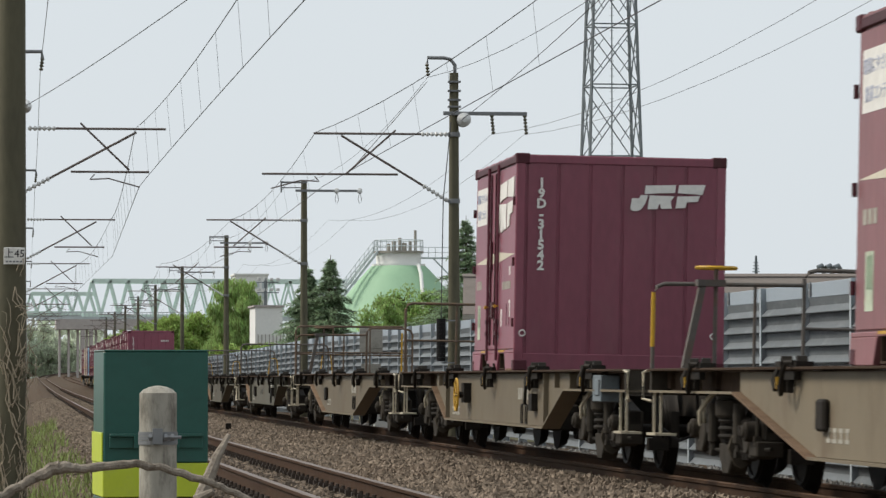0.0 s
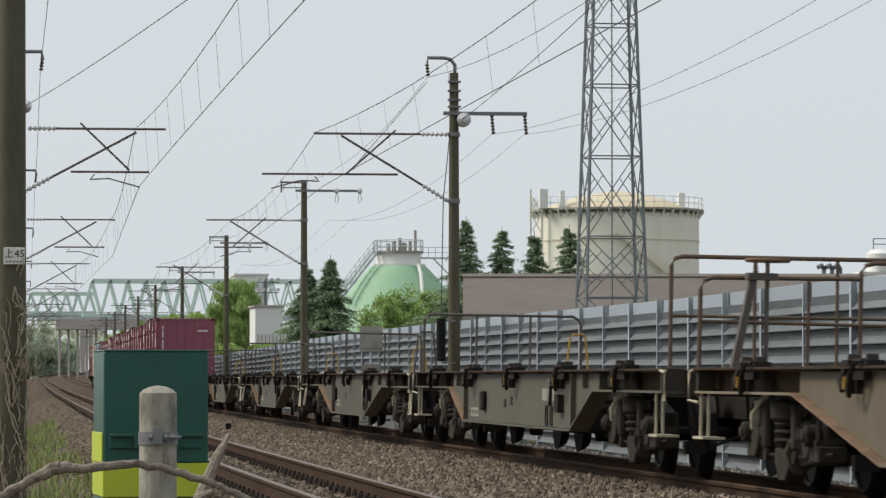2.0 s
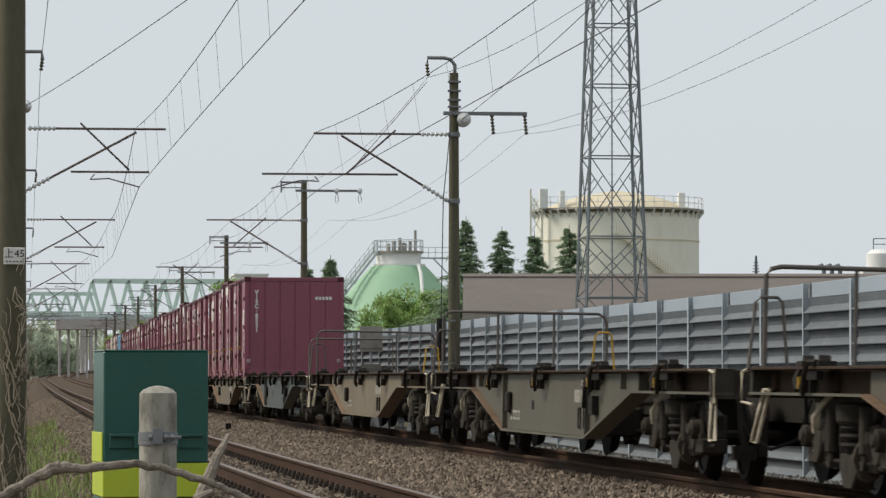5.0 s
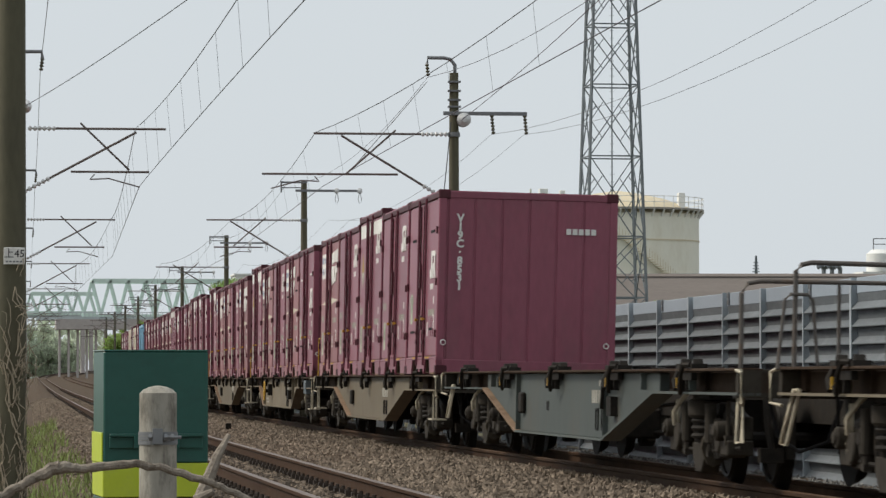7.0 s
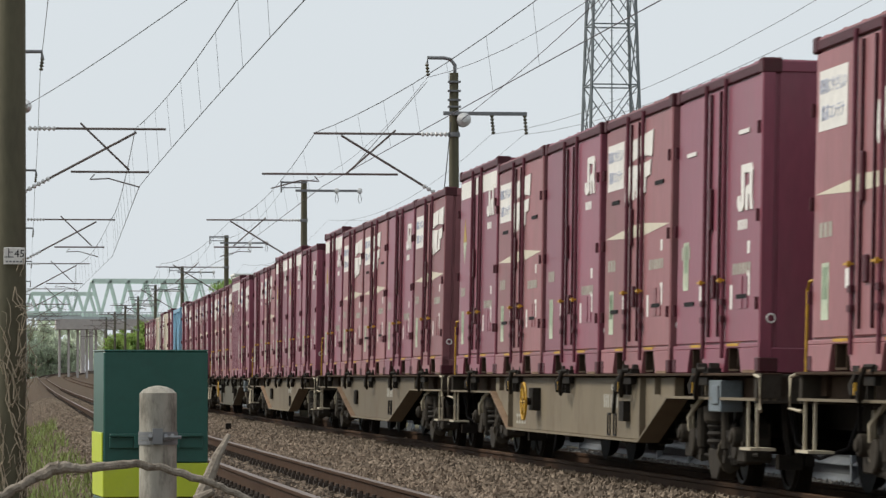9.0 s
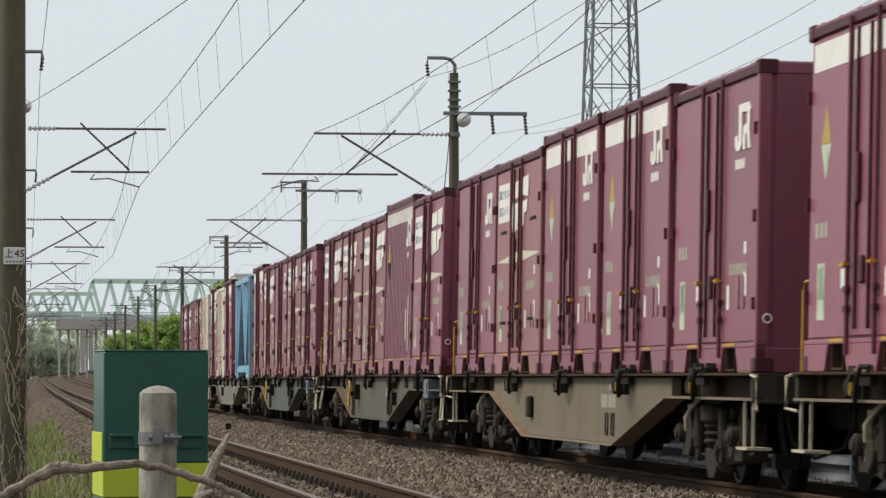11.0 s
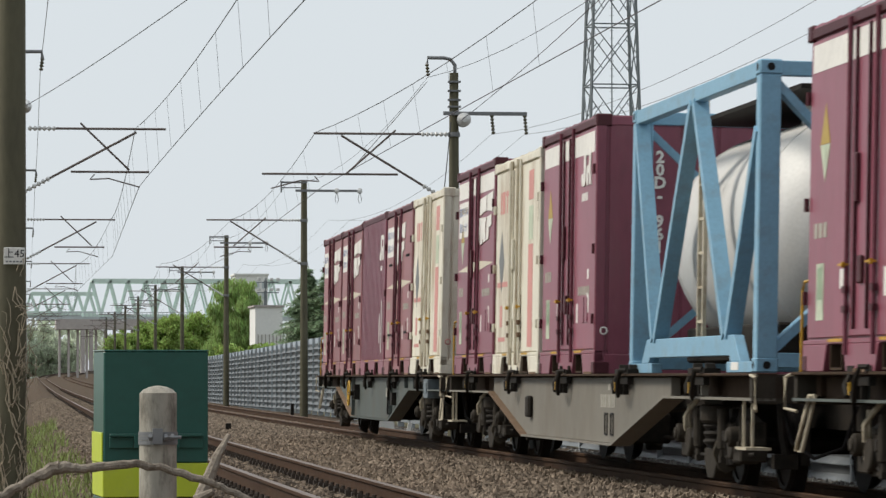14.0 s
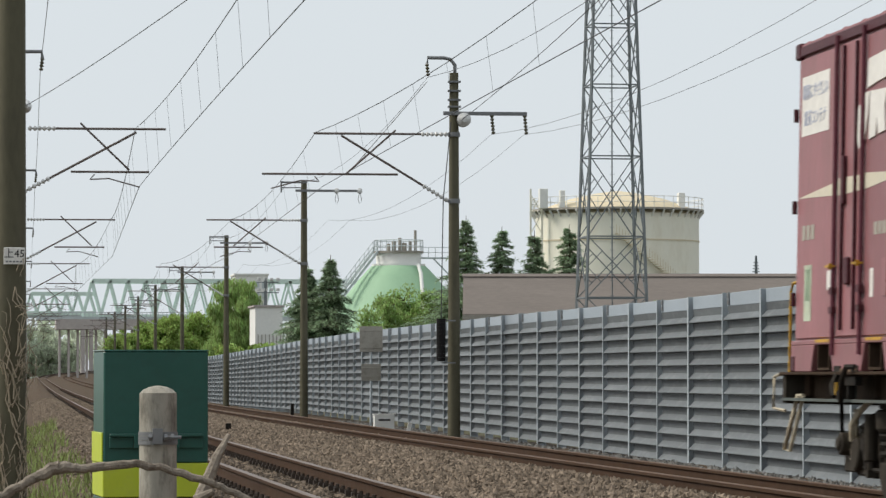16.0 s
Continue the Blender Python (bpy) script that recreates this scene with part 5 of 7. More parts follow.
def container(kind, name, label, body=None, high=2.5, first=False):
    """A 12-foot rail container: doors on both long sides, ribbed ends."""
    body = body or MAROON
    trim = MAROON_DARK if body in (MAROON, MAROON_OLD) else body
    root = holder(name, Matrix.Identity(4), label, "container", "containers on the train")
    H, L2 = high, LONG / 2
    bm = bmesh.new()
    wall = 0.1 if kind == "ribbed" else 0.03
    box(bm, -HALF + wall, HALF - wall, -L2 + 0.03, L2 - 0.03, 0.22, H - 0.03)
    part("body", bm, body, root)
    for sx in (-1, 1):
        for sy in (-1, 1):
            bm = bmesh.new()
            inset = 0.035 if sy > 0 else 0.0
            x0, x1, y0, y1 = sx * (HALF - inset), sx * (HALF - 0.11), sy * L2, sy * (L2 - 0.085)
            box(bm, min(x0, x1), max(x0, x1), min(y0, y1), max(y0, y1), 0.0, H - 0.02)
            # rear posts get the dark colour to paint the joint's shade; front posts don't
            part("corner_post", bm, trim if sy > 0 and body is not CREAM else body, root, bevel=0.012)
            for z in (0.0, H - 0.125):
                bm = bmesh.new()
                xa, xb, ya, yb = sx * (HALF + 0.006), sx * (HALF - 0.16), sy * (L2 + 0.006), sy * (L2 - 0.15)
                box(bm, min(xa, xb), max(xa, xb), min(ya, yb), max(ya, yb), z, z + 0.125)
                part("corner_casting", bm, trim, root, bevel=0.012)
    out = [(-L2 + 0.01, H - 0.06), (-L2 + 0.01, H - 0.015)]
    for k in range(6):
        y = -L2 + 0.35 + 0.6 * k
        out += [(y - 0.06, H - 0.015), (y - 0.05, H - 0.007), (y + 0.05, H - 0.007), (y + 0.06, H - 0.015)]
    out += [(L2 - 0.01, H - 0.015), (L2 - 0.01, H - 0.06)]
    part("roof", prism(bmesh.new(), out, "x", -HALF + 0.01, HALF - 0.01), body, root)
    # ribbed ends
    for sy in (-1, 1):
        out = [(-HALF + 0.1, sy * (L2 - 0.06)), (-HALF + 0.1, sy * (L2 - 0.03))]
        for k in range(6):
            r = -HALF + 0.13 + 0.3725 * k
            out += [(r + 0.004, sy * (L2 - 0.026)), (r + 0.014, sy * (L2 - 0.012)), (r + 0.345, sy * (L2 - 0.012)), (r + 0.355, sy * (L2 - 0.026))]
        out += [(HALF - 0.1, sy * (L2 - 0.03)), (HALF - 0.1, sy * (L2 - 0.06))]
        part("end_panel", prism(bmesh.new(), out, "z", 0.2, H - 0.11), body, root)
        for z0, z1 in ((0.0, 0.2), (H - 0.115, H - 0.02)):
            y0, y1 = sy * L2, sy * (L2 - 0.06)
            part("end_beam", box(bmesh.new(), -HALF + 0.1, HALF - 0.1, min(y0, y1), max(y0, y1), z0, z1), body, root, bevel=0.008)
    fork_base(root, body)
    if kind != "ribbed":
        for cx in (-1.13, 1.10):
            part("end_mark", ring(bmesh.new(), (cx, -L2 - 0.002, 0.43), "y", 0.034, 0.008, 16, 4), WHITE if body != CREAM else PINK, root, "small round mark")
    # long sides
    for sx in (-1, 1):
        bm = bmesh.new()
        x0, x1 = sx * HALF, sx * (HALF - 0.05)
        box(bm, min(x0, x1), max(x0, x1), -L2 + 0.08, L2 - 0.08, H - 0.11, H - 0.03)
        part("top_rail", bm, trim, root, bevel=0.008)
        if kind == "ribbed":
            n = 17
            w = (LONG - 0.2) / n
            out = [(sx * (HALF - 0.11), -L2 + 0.09), (sx * (HALF - 0.075), -L2 + 0.09)]
            for k in range(n):
                y = -L2 + 0.1 + w * k
                out += [(sx * (HALF - 0.075), y + 0.024), (sx * (HALF - 0.003), y + 0.05), (sx * (HALF - 0.003), y + w - 0.05), (sx * (HALF - 0.075), y + w - 0.024)]
            out += [(sx * (HALF - 0.075), L2 - 0.09), (sx * (HALF - 0.11), L2 - 0.09)]
            part("ribbed_wall", prism(bmesh.new(), out, "z", 0.235, H - 0.11), body, root)
            if first and sx < 0:
                proud = [(a + sx * 0.003, b) for a, b in out[2:-2]]
                proud += [(a - sx * 0.004, b) for a, b in reversed(out[2:-2])]
                part("white_band", prism(bmesh.new(), proud, "z", H - 0.36, H - 0.17), WHITE, root, "white band across the ribs")
            continue
        for d0, d1 in ((-L2 + 0.09, -0.37), (0.37, L2 - 0.09)):
            bm = bmesh.new()
            x0, x1 = sx * (HALF - 0.032), sx * (HALF - 0.012)
            box(bm, min(x0, x1), max(x0, x1), d0, d1, 0.25, H - 0.13)
            door = part("door", bm, body, root, bevel=0.006)
            if sx > 0:
                continue
            bm = bmesh.new()
            edge = d1 - 0.05 if d0 < 0 else d0 + 0.05
            tube(bm, [(sx * (HALF + 0.012), edge, 0.12), (sx * (HALF + 0.012), edge, H - 0.06)], 0.018, 8)
            part("lock_rod", bm, MAROON_ROD if trim is MAROON_DARK else trim, door)
            bm = bmesh.new()
            box(bm, min(sx * HALF, sx * (HALF + 0.05)), max(sx * HALF, sx * (HALF + 0.05)), edge - 0.02, edge + 0.12, 0.756, 0.772)
            box(bm, min(sx * HALF, sx * (HALF + 0.05)), max(sx * HALF, sx * (HALF + 0.05)), edge - 0.012, edge + 0.012, 0.742, 0.784)
            part("door_handle", bm, YELLOW, door, "yellow door handle")
            for z in (0.42, 0.56):
                bm = bmesh.new()
                box(bm, min(sx * HALF, sx * (HALF + 0.035)), max(sx * HALF, sx * (HALF + 0.035)), edge - 0.05, edge + 0.05, z, z + 0.05)
                part("rod_guide", bm, MAROON_DARK if body != CREAM else RUST_TAN, door)
            hinge = d0 - 0.02 if d0 < 0 else d1 + 0.02
            for z in (0.55, 1.25, H - 0.55):
                bm = bmesh.new()
                tube(bm, [(sx * (HALF + 0.006), hinge, z - 0.05), (sx * (HALF + 0.006), hinge, z + 0.05)], 0.02, 8)
                part("hinge", bm, trim, door)
        bm = bmesh.new()
        x0, x1 = sx * (HALF - 0.03), sx * (HALF - 0.004)
        box(bm, min(x0, x1), max(x0, x1), -0.365, 0.365, 0.25, H - 0.13)
        part("middle_post", bm, body, root, bevel=0.01)
        if sx > 0:
            continue
        for y0 in (-0.2, 0.2):
            bm = bmesh.new()
            box(bm, min(sx * HALF, sx * (HALF + 0.02)), max(sx * HALF, sx * (HALF + 0.02)), y0 - 0.014, y0 + 0.014, 0.3, H - 0.15)
            part("post_rib", bm, trim, root)
        bm = bmesh.new()
        box(bm, min(sx * HALF, sx * (HALF + 0.03)), max(sx * HALF, sx * (HALF + 0.03)), 0.1, 0.18, 1.2, 1.55)
        part("lock_cover", bm, trim, root, bevel=0.006)
        bm = bmesh.new()
        box(bm, min(sx * HALF, sx * (HALF + 0.025)), max(sx * HALF, sx * (HALF + 0.025)), -0.06, 0.06, 0.62, 0.82)
        part("seal_box", bm, trim, root, bevel=0.01)
    # markings on the side that faces the camera; y runs against the way of travel
    x = -HALF + 0.0115

    def flags(polys, material, label="", whole=False):
        groups = [polys] if whole else [[poly] for poly in polys]
        for group in groups:
            bm = bmesh.new()
            for poly in group:
                prism(bm, [(-v, w) for v, w in poly], "x", -HALF - 0.001 if whole else x - 0.0025, x)
            part("emblem" if whole else "marking", bm, material, root, label)
    if kind in ("wide_mark", "banded_wide", "mid_mark"):
        drop = 0.14 if kind == "banded_wide" else 0.0
        centred = kind == "mid_mark"
        flags([block(-1.66, -0.74, H - 0.72 - drop, H - 0.27 - drop)], WHITE, "white notice panel")
        flags(mark_wide(-0.62 if centred else 0.20, H - 0.92 - drop, 1.52 if centred else 1.50, 0.66), WHITE, "white leaning emblem of plain shapes", True)
        flags([[(-1.74, 1.315), (-0.38, 1.28), (-0.38, 1.385)]], OFFWHITE, "tapered cream stripe")
        flags([[(0.38, 1.28), (1.74, 1.345), (0.38, 1.40)]], OFFWHITE, "tapered cream stripe")
        bm = bmesh.new()
        prism(bm, [(-0.36, 1.28), (0.36, 1.275), (0.36, 1.40), (-0.36, 1.39)], "x", -HALF + 0.0015, -HALF + 0.004)
        part("marking", bm, OFFWHITE, root, "cream stripe")
        words = part("notice_lettering", NOTICE, None, root, "blue notice lettering")
        words.matrix_local = Matrix.Translation((x - 0.004, 1.20, H - 0.50 - drop)) @ Matrix(((0, 0, -1, 0), (-1, 0, 0, 0), (0, 1, 0, 0), (0, 0, 0, 1)))
    if kind in ("monogram", "banded"):
        low = 0.50 if kind == "monogram" and first else 0.0
        flags(mark_monogram(0.91, H - 0.69 - low, 0.58, 0.375), WHITE, "white monogram of plain shapes", True)
        flags([block(0.90 + 0.1 * k, 0.975 + 0.1 * k, H - 0.84 - low, H - 0.76 - low) for k in range(4)], WHITE)
    if kind in ("banded", "banded_wide"):
        flags([block(-1.7, -0.38, H - 0.37, H - 0.16), block(0.38, 1.7, H - 0.37, H - 0.16)], WHITE, "white band below the roof")
        bm = bmesh.new()
        prism(bm, block(-0.36, 0.36, H - 0.37, H - 0.16), "x", -HALF + 0.0015, -HALF + 0.004)
        part("marking", bm, WHITE, root, "white band below the roof")
        flags([[(-1.10, H - 0.92), (-1.26, H - 0.62), (-1.42, H - 0.92)]], DULL_YELLOW, "diamond sign")
        flags([[(-1.26, H - 1.2), (-1.10, H - 0.924), (-1.42, H - 0.924)]], FADED_GREEN, "diamond sign, dark half")
    if kind not in ("cream", "ribbed"):
        drop = 0.18 if kind in ("monogram", "banded") else 0.03
        paper = 0.42 if kind == "monogram" and first else 0.08
        flags([block(0.72 + 0.125 * k, 0.81 + 0.125 * k, 0.98 - drop, 1.07 - drop) for k in range(6)], FADED_PAINT, "faded serial bar")
        flags([block(-1.58 + 0.15 * k, -1.47 + 0.15 * k, 0.99, 1.10) for k in range(3)], FADED_PAINT, "faded white bar")
        flags([block(-1.48, -1.24, 0.30 + paper, 0.72 + paper)], FADED_GREEN, "pale paper label")
        flags([block(-1.45, -1.27, 0.45 + paper, 0.69 + paper)], GREEN_LABEL, "green label picture")
        flags([block(1.3, 1.42, 0.62, 0.82), block(0.62, 0.72, 0.52, 0.72), block(-0.72, -0.6, 0.60, 0.74), block(1.3, 1.4, 1.14 - drop, 1.24 - drop)], WHITE, "small white label")
        high_vents = {"mid_mark": ((-1.38, H - 0.86), (1.0, H - 0.78))}.get(kind, ())
        if kind == "monogram" and first:
            high_vents = ((-1.35, H - 0.62), (0.92, H - 0.56))
        low_vents = ((-1.38, 0.58), (0.9, 0.60)) if high_vents else ()
        for v, z0 in (*high_vents, *low_vents):
            slot = WHITE if z0 > 1 and "pale vent" in label else BLACK
            part("vent_slot", box(bmesh.new(), x - 0.010, x, -v - 0.42, -v, z0, z0 + 0.035), slot, root)
        for v in (0.98, 1.2):
            part("card_frame", box(bmesh.new(), x - 0.008, x, -v - 0.15, -v, 0.52, 0.78), body, root)
    if kind == "cream":
        flags([block(0.95, 1.32, 0.3, H - 1.05), block(0.95, 1.32, H - 0.55, H - 0.22)], PINK, "faded red vertical stripe")
        flags([block(0.98, 1.3, H - 1.0, H - 0.62)], FADED_GREEN, "faded round emblem panel")
        flags([[(-1.25, H - 1.55), (-1.03, H - 1.18), (-1.25, H - 0.82), (-1.47, H - 1.18)]], GALV, "grey diamond sign")
        flags([block(-1.4, -1.3, H - 0.62, H - 0.36), block(-1.24, -1.02, H - 0.62, H - 0.36), block(-0.95, -0.72, H - 0.42, H - 0.36),
               block(-0.87, -0.8, H - 0.62, H - 0.42)], PINK, "faded red emblem of plain strokes")
        flags([block(-1.6, -0.6, 1.02, 1.08), block(-1.5, -0.9, 0.38, 0.43), block(-1.35, -1.15, 0.55, 0.8)], PINK, "faded red bars")
        rng = random.Random(19)
        for _ in range(16):
            y, z1 = rng.choice((-1.75, -1.7, -0.42, -0.35, 0.4, 0.45, 1.7, rng.uniform(-1.6, 1.6))), rng.choice((0.55, 0.9, 1.3, H - 0.5, 0.35))
            w, h = rng.uniform(0.012, 0.035), min(rng.uniform(0.15, 0.7), z1 - 0.26)
            flags([[(y, z1 - h), (y + w * 0.6, z1 - h * 0.8), (y + w, z1), (y - w, z1), (y - w * 0.5, z1 - h * 0.6)]], RUST_TAN, "rust streak")
        for y in (-0.24, 0.24):
            bm = bmesh.new()
            tube(bm, [(-HALF - 0.02, y, 0.1), (-HALF - 0.02, y, H - 0.05)], 0.02, 6)
            part("lock_rod", bm, PALE_IRON, root)
    if kind == "ribbed":
        x = -HALF + 0.0
        flags(mark_monogram(1.02, H - 0.74, 0.60, 0.39), WHITE, "white monogram of plain shapes", True)
        flags([block(1.2, 1.4, H - 0.90, H - 0.83), block(1.12, 1.2, 0.5, 0.95), block(1.42, 1.5, 0.34, 1.15)], WHITE, "white serial bars")
        if first:
            flags([[(-1.3, H - 1.2), (-1.1, H - 0.9), (-1.5, H - 0.9)]], BLACK, "dark half of a diamond sign")
            flags([[(-1.1, H - 0.9), (-1.3, H - 0.6), (-1.5, H - 0.9)]], DULL_YELLOW, "yellow half of a diamond sign")
    if kind == "banded_wide":
        flags([block(-1.62 + 0.13 * k, -1.52 + 0.13 * k, H - 0.56, H - 0.48) for k in range(6)], DULL_YELLOW, "small orange bar")
    return root


def end_number(root, words, high, x, z, size=0.2):
    ob = part("serial_number", lettering(words, size, WHITE, "serial_number", 0.78, 0.006), None, root, "white serial number reading downwards")
    ob.matrix_local = Matrix.Translation((x, -LONG / 2 - 0.008, z)) @ Matrix.Rotation(radians(90), 4, "X")


def end_mark(root, polys, label):
    bm = bmesh.new()
    for poly in polys:
        prism(bm, poly, "y", -LONG / 2 - 0.012, -LONG / 2 - 0.004)
    part("marking", bm, WHITE, root, label)


def tank_container():
    root = holder("tank_container", Matrix.Identity(4), "light blue framed tank container with a steel vessel", "tank container")
    L2, H = 2.95, 2.49
    for sx in (-1, 1):
        def across(a, b):
            return min(sx * a, sx * b), max(sx * a, sx * b)
        for sy in (-1, 1):
            bm = bmesh.new()
            box(bm, *across(HALF, HALF - 0.17), min(sy * L2, sy * (L2 - 0.15)), max(sy * L2, sy * (L2 - 0.15)), 0.11, H - 0.12)
            part("corner_post", bm, FRAME_BLUE, root, bevel=0.01)
            for z in (0.0, H - 0.12):
                bm = bmesh.new()
                box(bm, *across(HALF + 0.006, HALF - 0.18), min(sy * (L2 + 0.006), sy * (L2 - 0.17)), max(sy * (L2 + 0.006), sy * (L2 - 0.17)), z, z + 0.12)
                casting = part("corner_casting", bm, FRAME_BLUE, root, bevel=0.012)
                bm = bmesh.new()
                disc(bm, (sx * (HALF - 0.085), sy * (L2 + 0.007), z + 0.06), "y", 0.032, 0.006, 12)
                disc(bm, (sx * (HALF + 0.007), sy * (L2 - 0.085), z + 0.06), "x", 0.032, 0.006, 12)
                part("casting_hole", bm, BLACK, casting)
            bm = bmesh.new()
            y0, y1 = sorted((sy * (L2 - 0.17), sy * 1.75))
            box(bm, *across(HALF, HALF - 0.1), y0, y1, 0.0, 0.09)
            part("foot_rail", bm, FRAME_BLUE, root, bevel=0.006)
        part("top_rail", box(bmesh.new(), *across(HALF, HALF - 0.1), -L2 + 0.17, L2 - 0.17, H - 0.14, H - 0.01), FRAME_BLUE, root, bevel=0.006)
        bm = bmesh.new()
        prism(bm, [(-2.3, 0.09), (-1.9, 0.09), (-1.86, 0.14), (1.86, 0.14), (1.9, 0.09), (2.3, 0.09), (2.02, 0.31), (-2.02, 0.31)], "x", *across(HALF, HALF - 0.09))
        part("lower_beam", bm, FRAME_BLUE, root, bevel=0.006)
        for a, b, c, d in ((-L2 + 0.12, H - 0.55, -1.72, 0.30), (-1.62, 0.30, -0.14, H - 0.14), (0.0, H - 0.14, 1.62, 0.30), (1.72, 0.30, L2 - 0.2, H - 0.16)):
            part("side_brace", bar(bmesh.new(), (sx * (HALF - 0.05), a, b), (sx * (HALF - 0.05), c, d), 0.13, 0.09), FRAME_BLUE, root)
    for sy in (-1, 1):
        for z in (0.1, H - 0.07):
            y0, y1 = sorted((sy * L2, sy * (L2 - 0.1)))
            part("end_beam", box(bmesh.new(), -HALF + 0.17, HALF - 0.17, y0, y1, z - 0.06, z + 0.06), FRAME_BLUE, root, bevel=0.006)
        for sx in (-1, 1):
            for z0, z1 in ((0.15, 0.85), (H - 0.15, 1.6)):
                part("end_brace", bar(bmesh.new(), (sx * (HALF - 0.1), sy * (L2 - 0.07), z0), (sx * 0.35, sy * (L2 - 0.22), z1), 0.1, 0.07), FRAME_BLUE, root)
    ends = [(-2.62, 0.1), (-2.58, 0.35), (-2.48, 0.6), (-2.3, 0.82), (-2.08, 0.96), (-1.85, 1.02), (1.85, 1.02), (2.08, 0.96), (2.3, 0.82), (2.48, 0.6), (2.58, 0.35), (2.62, 0.1)]
    part("vessel", tube(bmesh.new(), [(0, y, 1.2) for y, r in ends], 1, 40, [r for y, r in ends]), STEEL, root, "brushed steel tank vessel")
    for y in (-1.8, 1.8):
        part("vessel_band", tube(bmesh.new(), [(0, y - 0.03, 1.2), (0, y + 0.03, 1.2)], 1.026, 40), STEEL, root)
    part("saddle", box(bmesh.new(), -0.85, 0.85, -2.0, 2.0, 0.1, 0.42), UNDER, root, bevel=0.02)
    part("catwalk", box(bmesh.new(), -0.75, 0.75, -2.3, 2.3, H - 0.17, H - 0.13), UNDER, root)
    part("manway_box", box(bmesh.new(), -0.4, 0.3, -1.6, -0.7, 2.1, H - 0.18), FACADE, root, bevel=0.03)
    for y in (-0.02, 0.22):
        part("ladder_rail", bar(bmesh.new(), (-HALF + 0.14, y, 0.3), (-HALF + 0.14, y, H - 0.1), 0.035), PALE_IRON, root)
    for k in range(7):
        part("rung", bar(bmesh.new(), (-HALF + 0.14, -0.02, 0.45 + 0.3 * k), (-HALF + 0.14, 0.22, 0.45 + 0.3 * k), 0.025), PALE_IRON, root)
    part("data_plate", box(bmesh.new(), -HALF - 0.004, -HALF, -2.25, -1.95, 0.02, 0.085), WHITE, root, "small white plate")
    return root


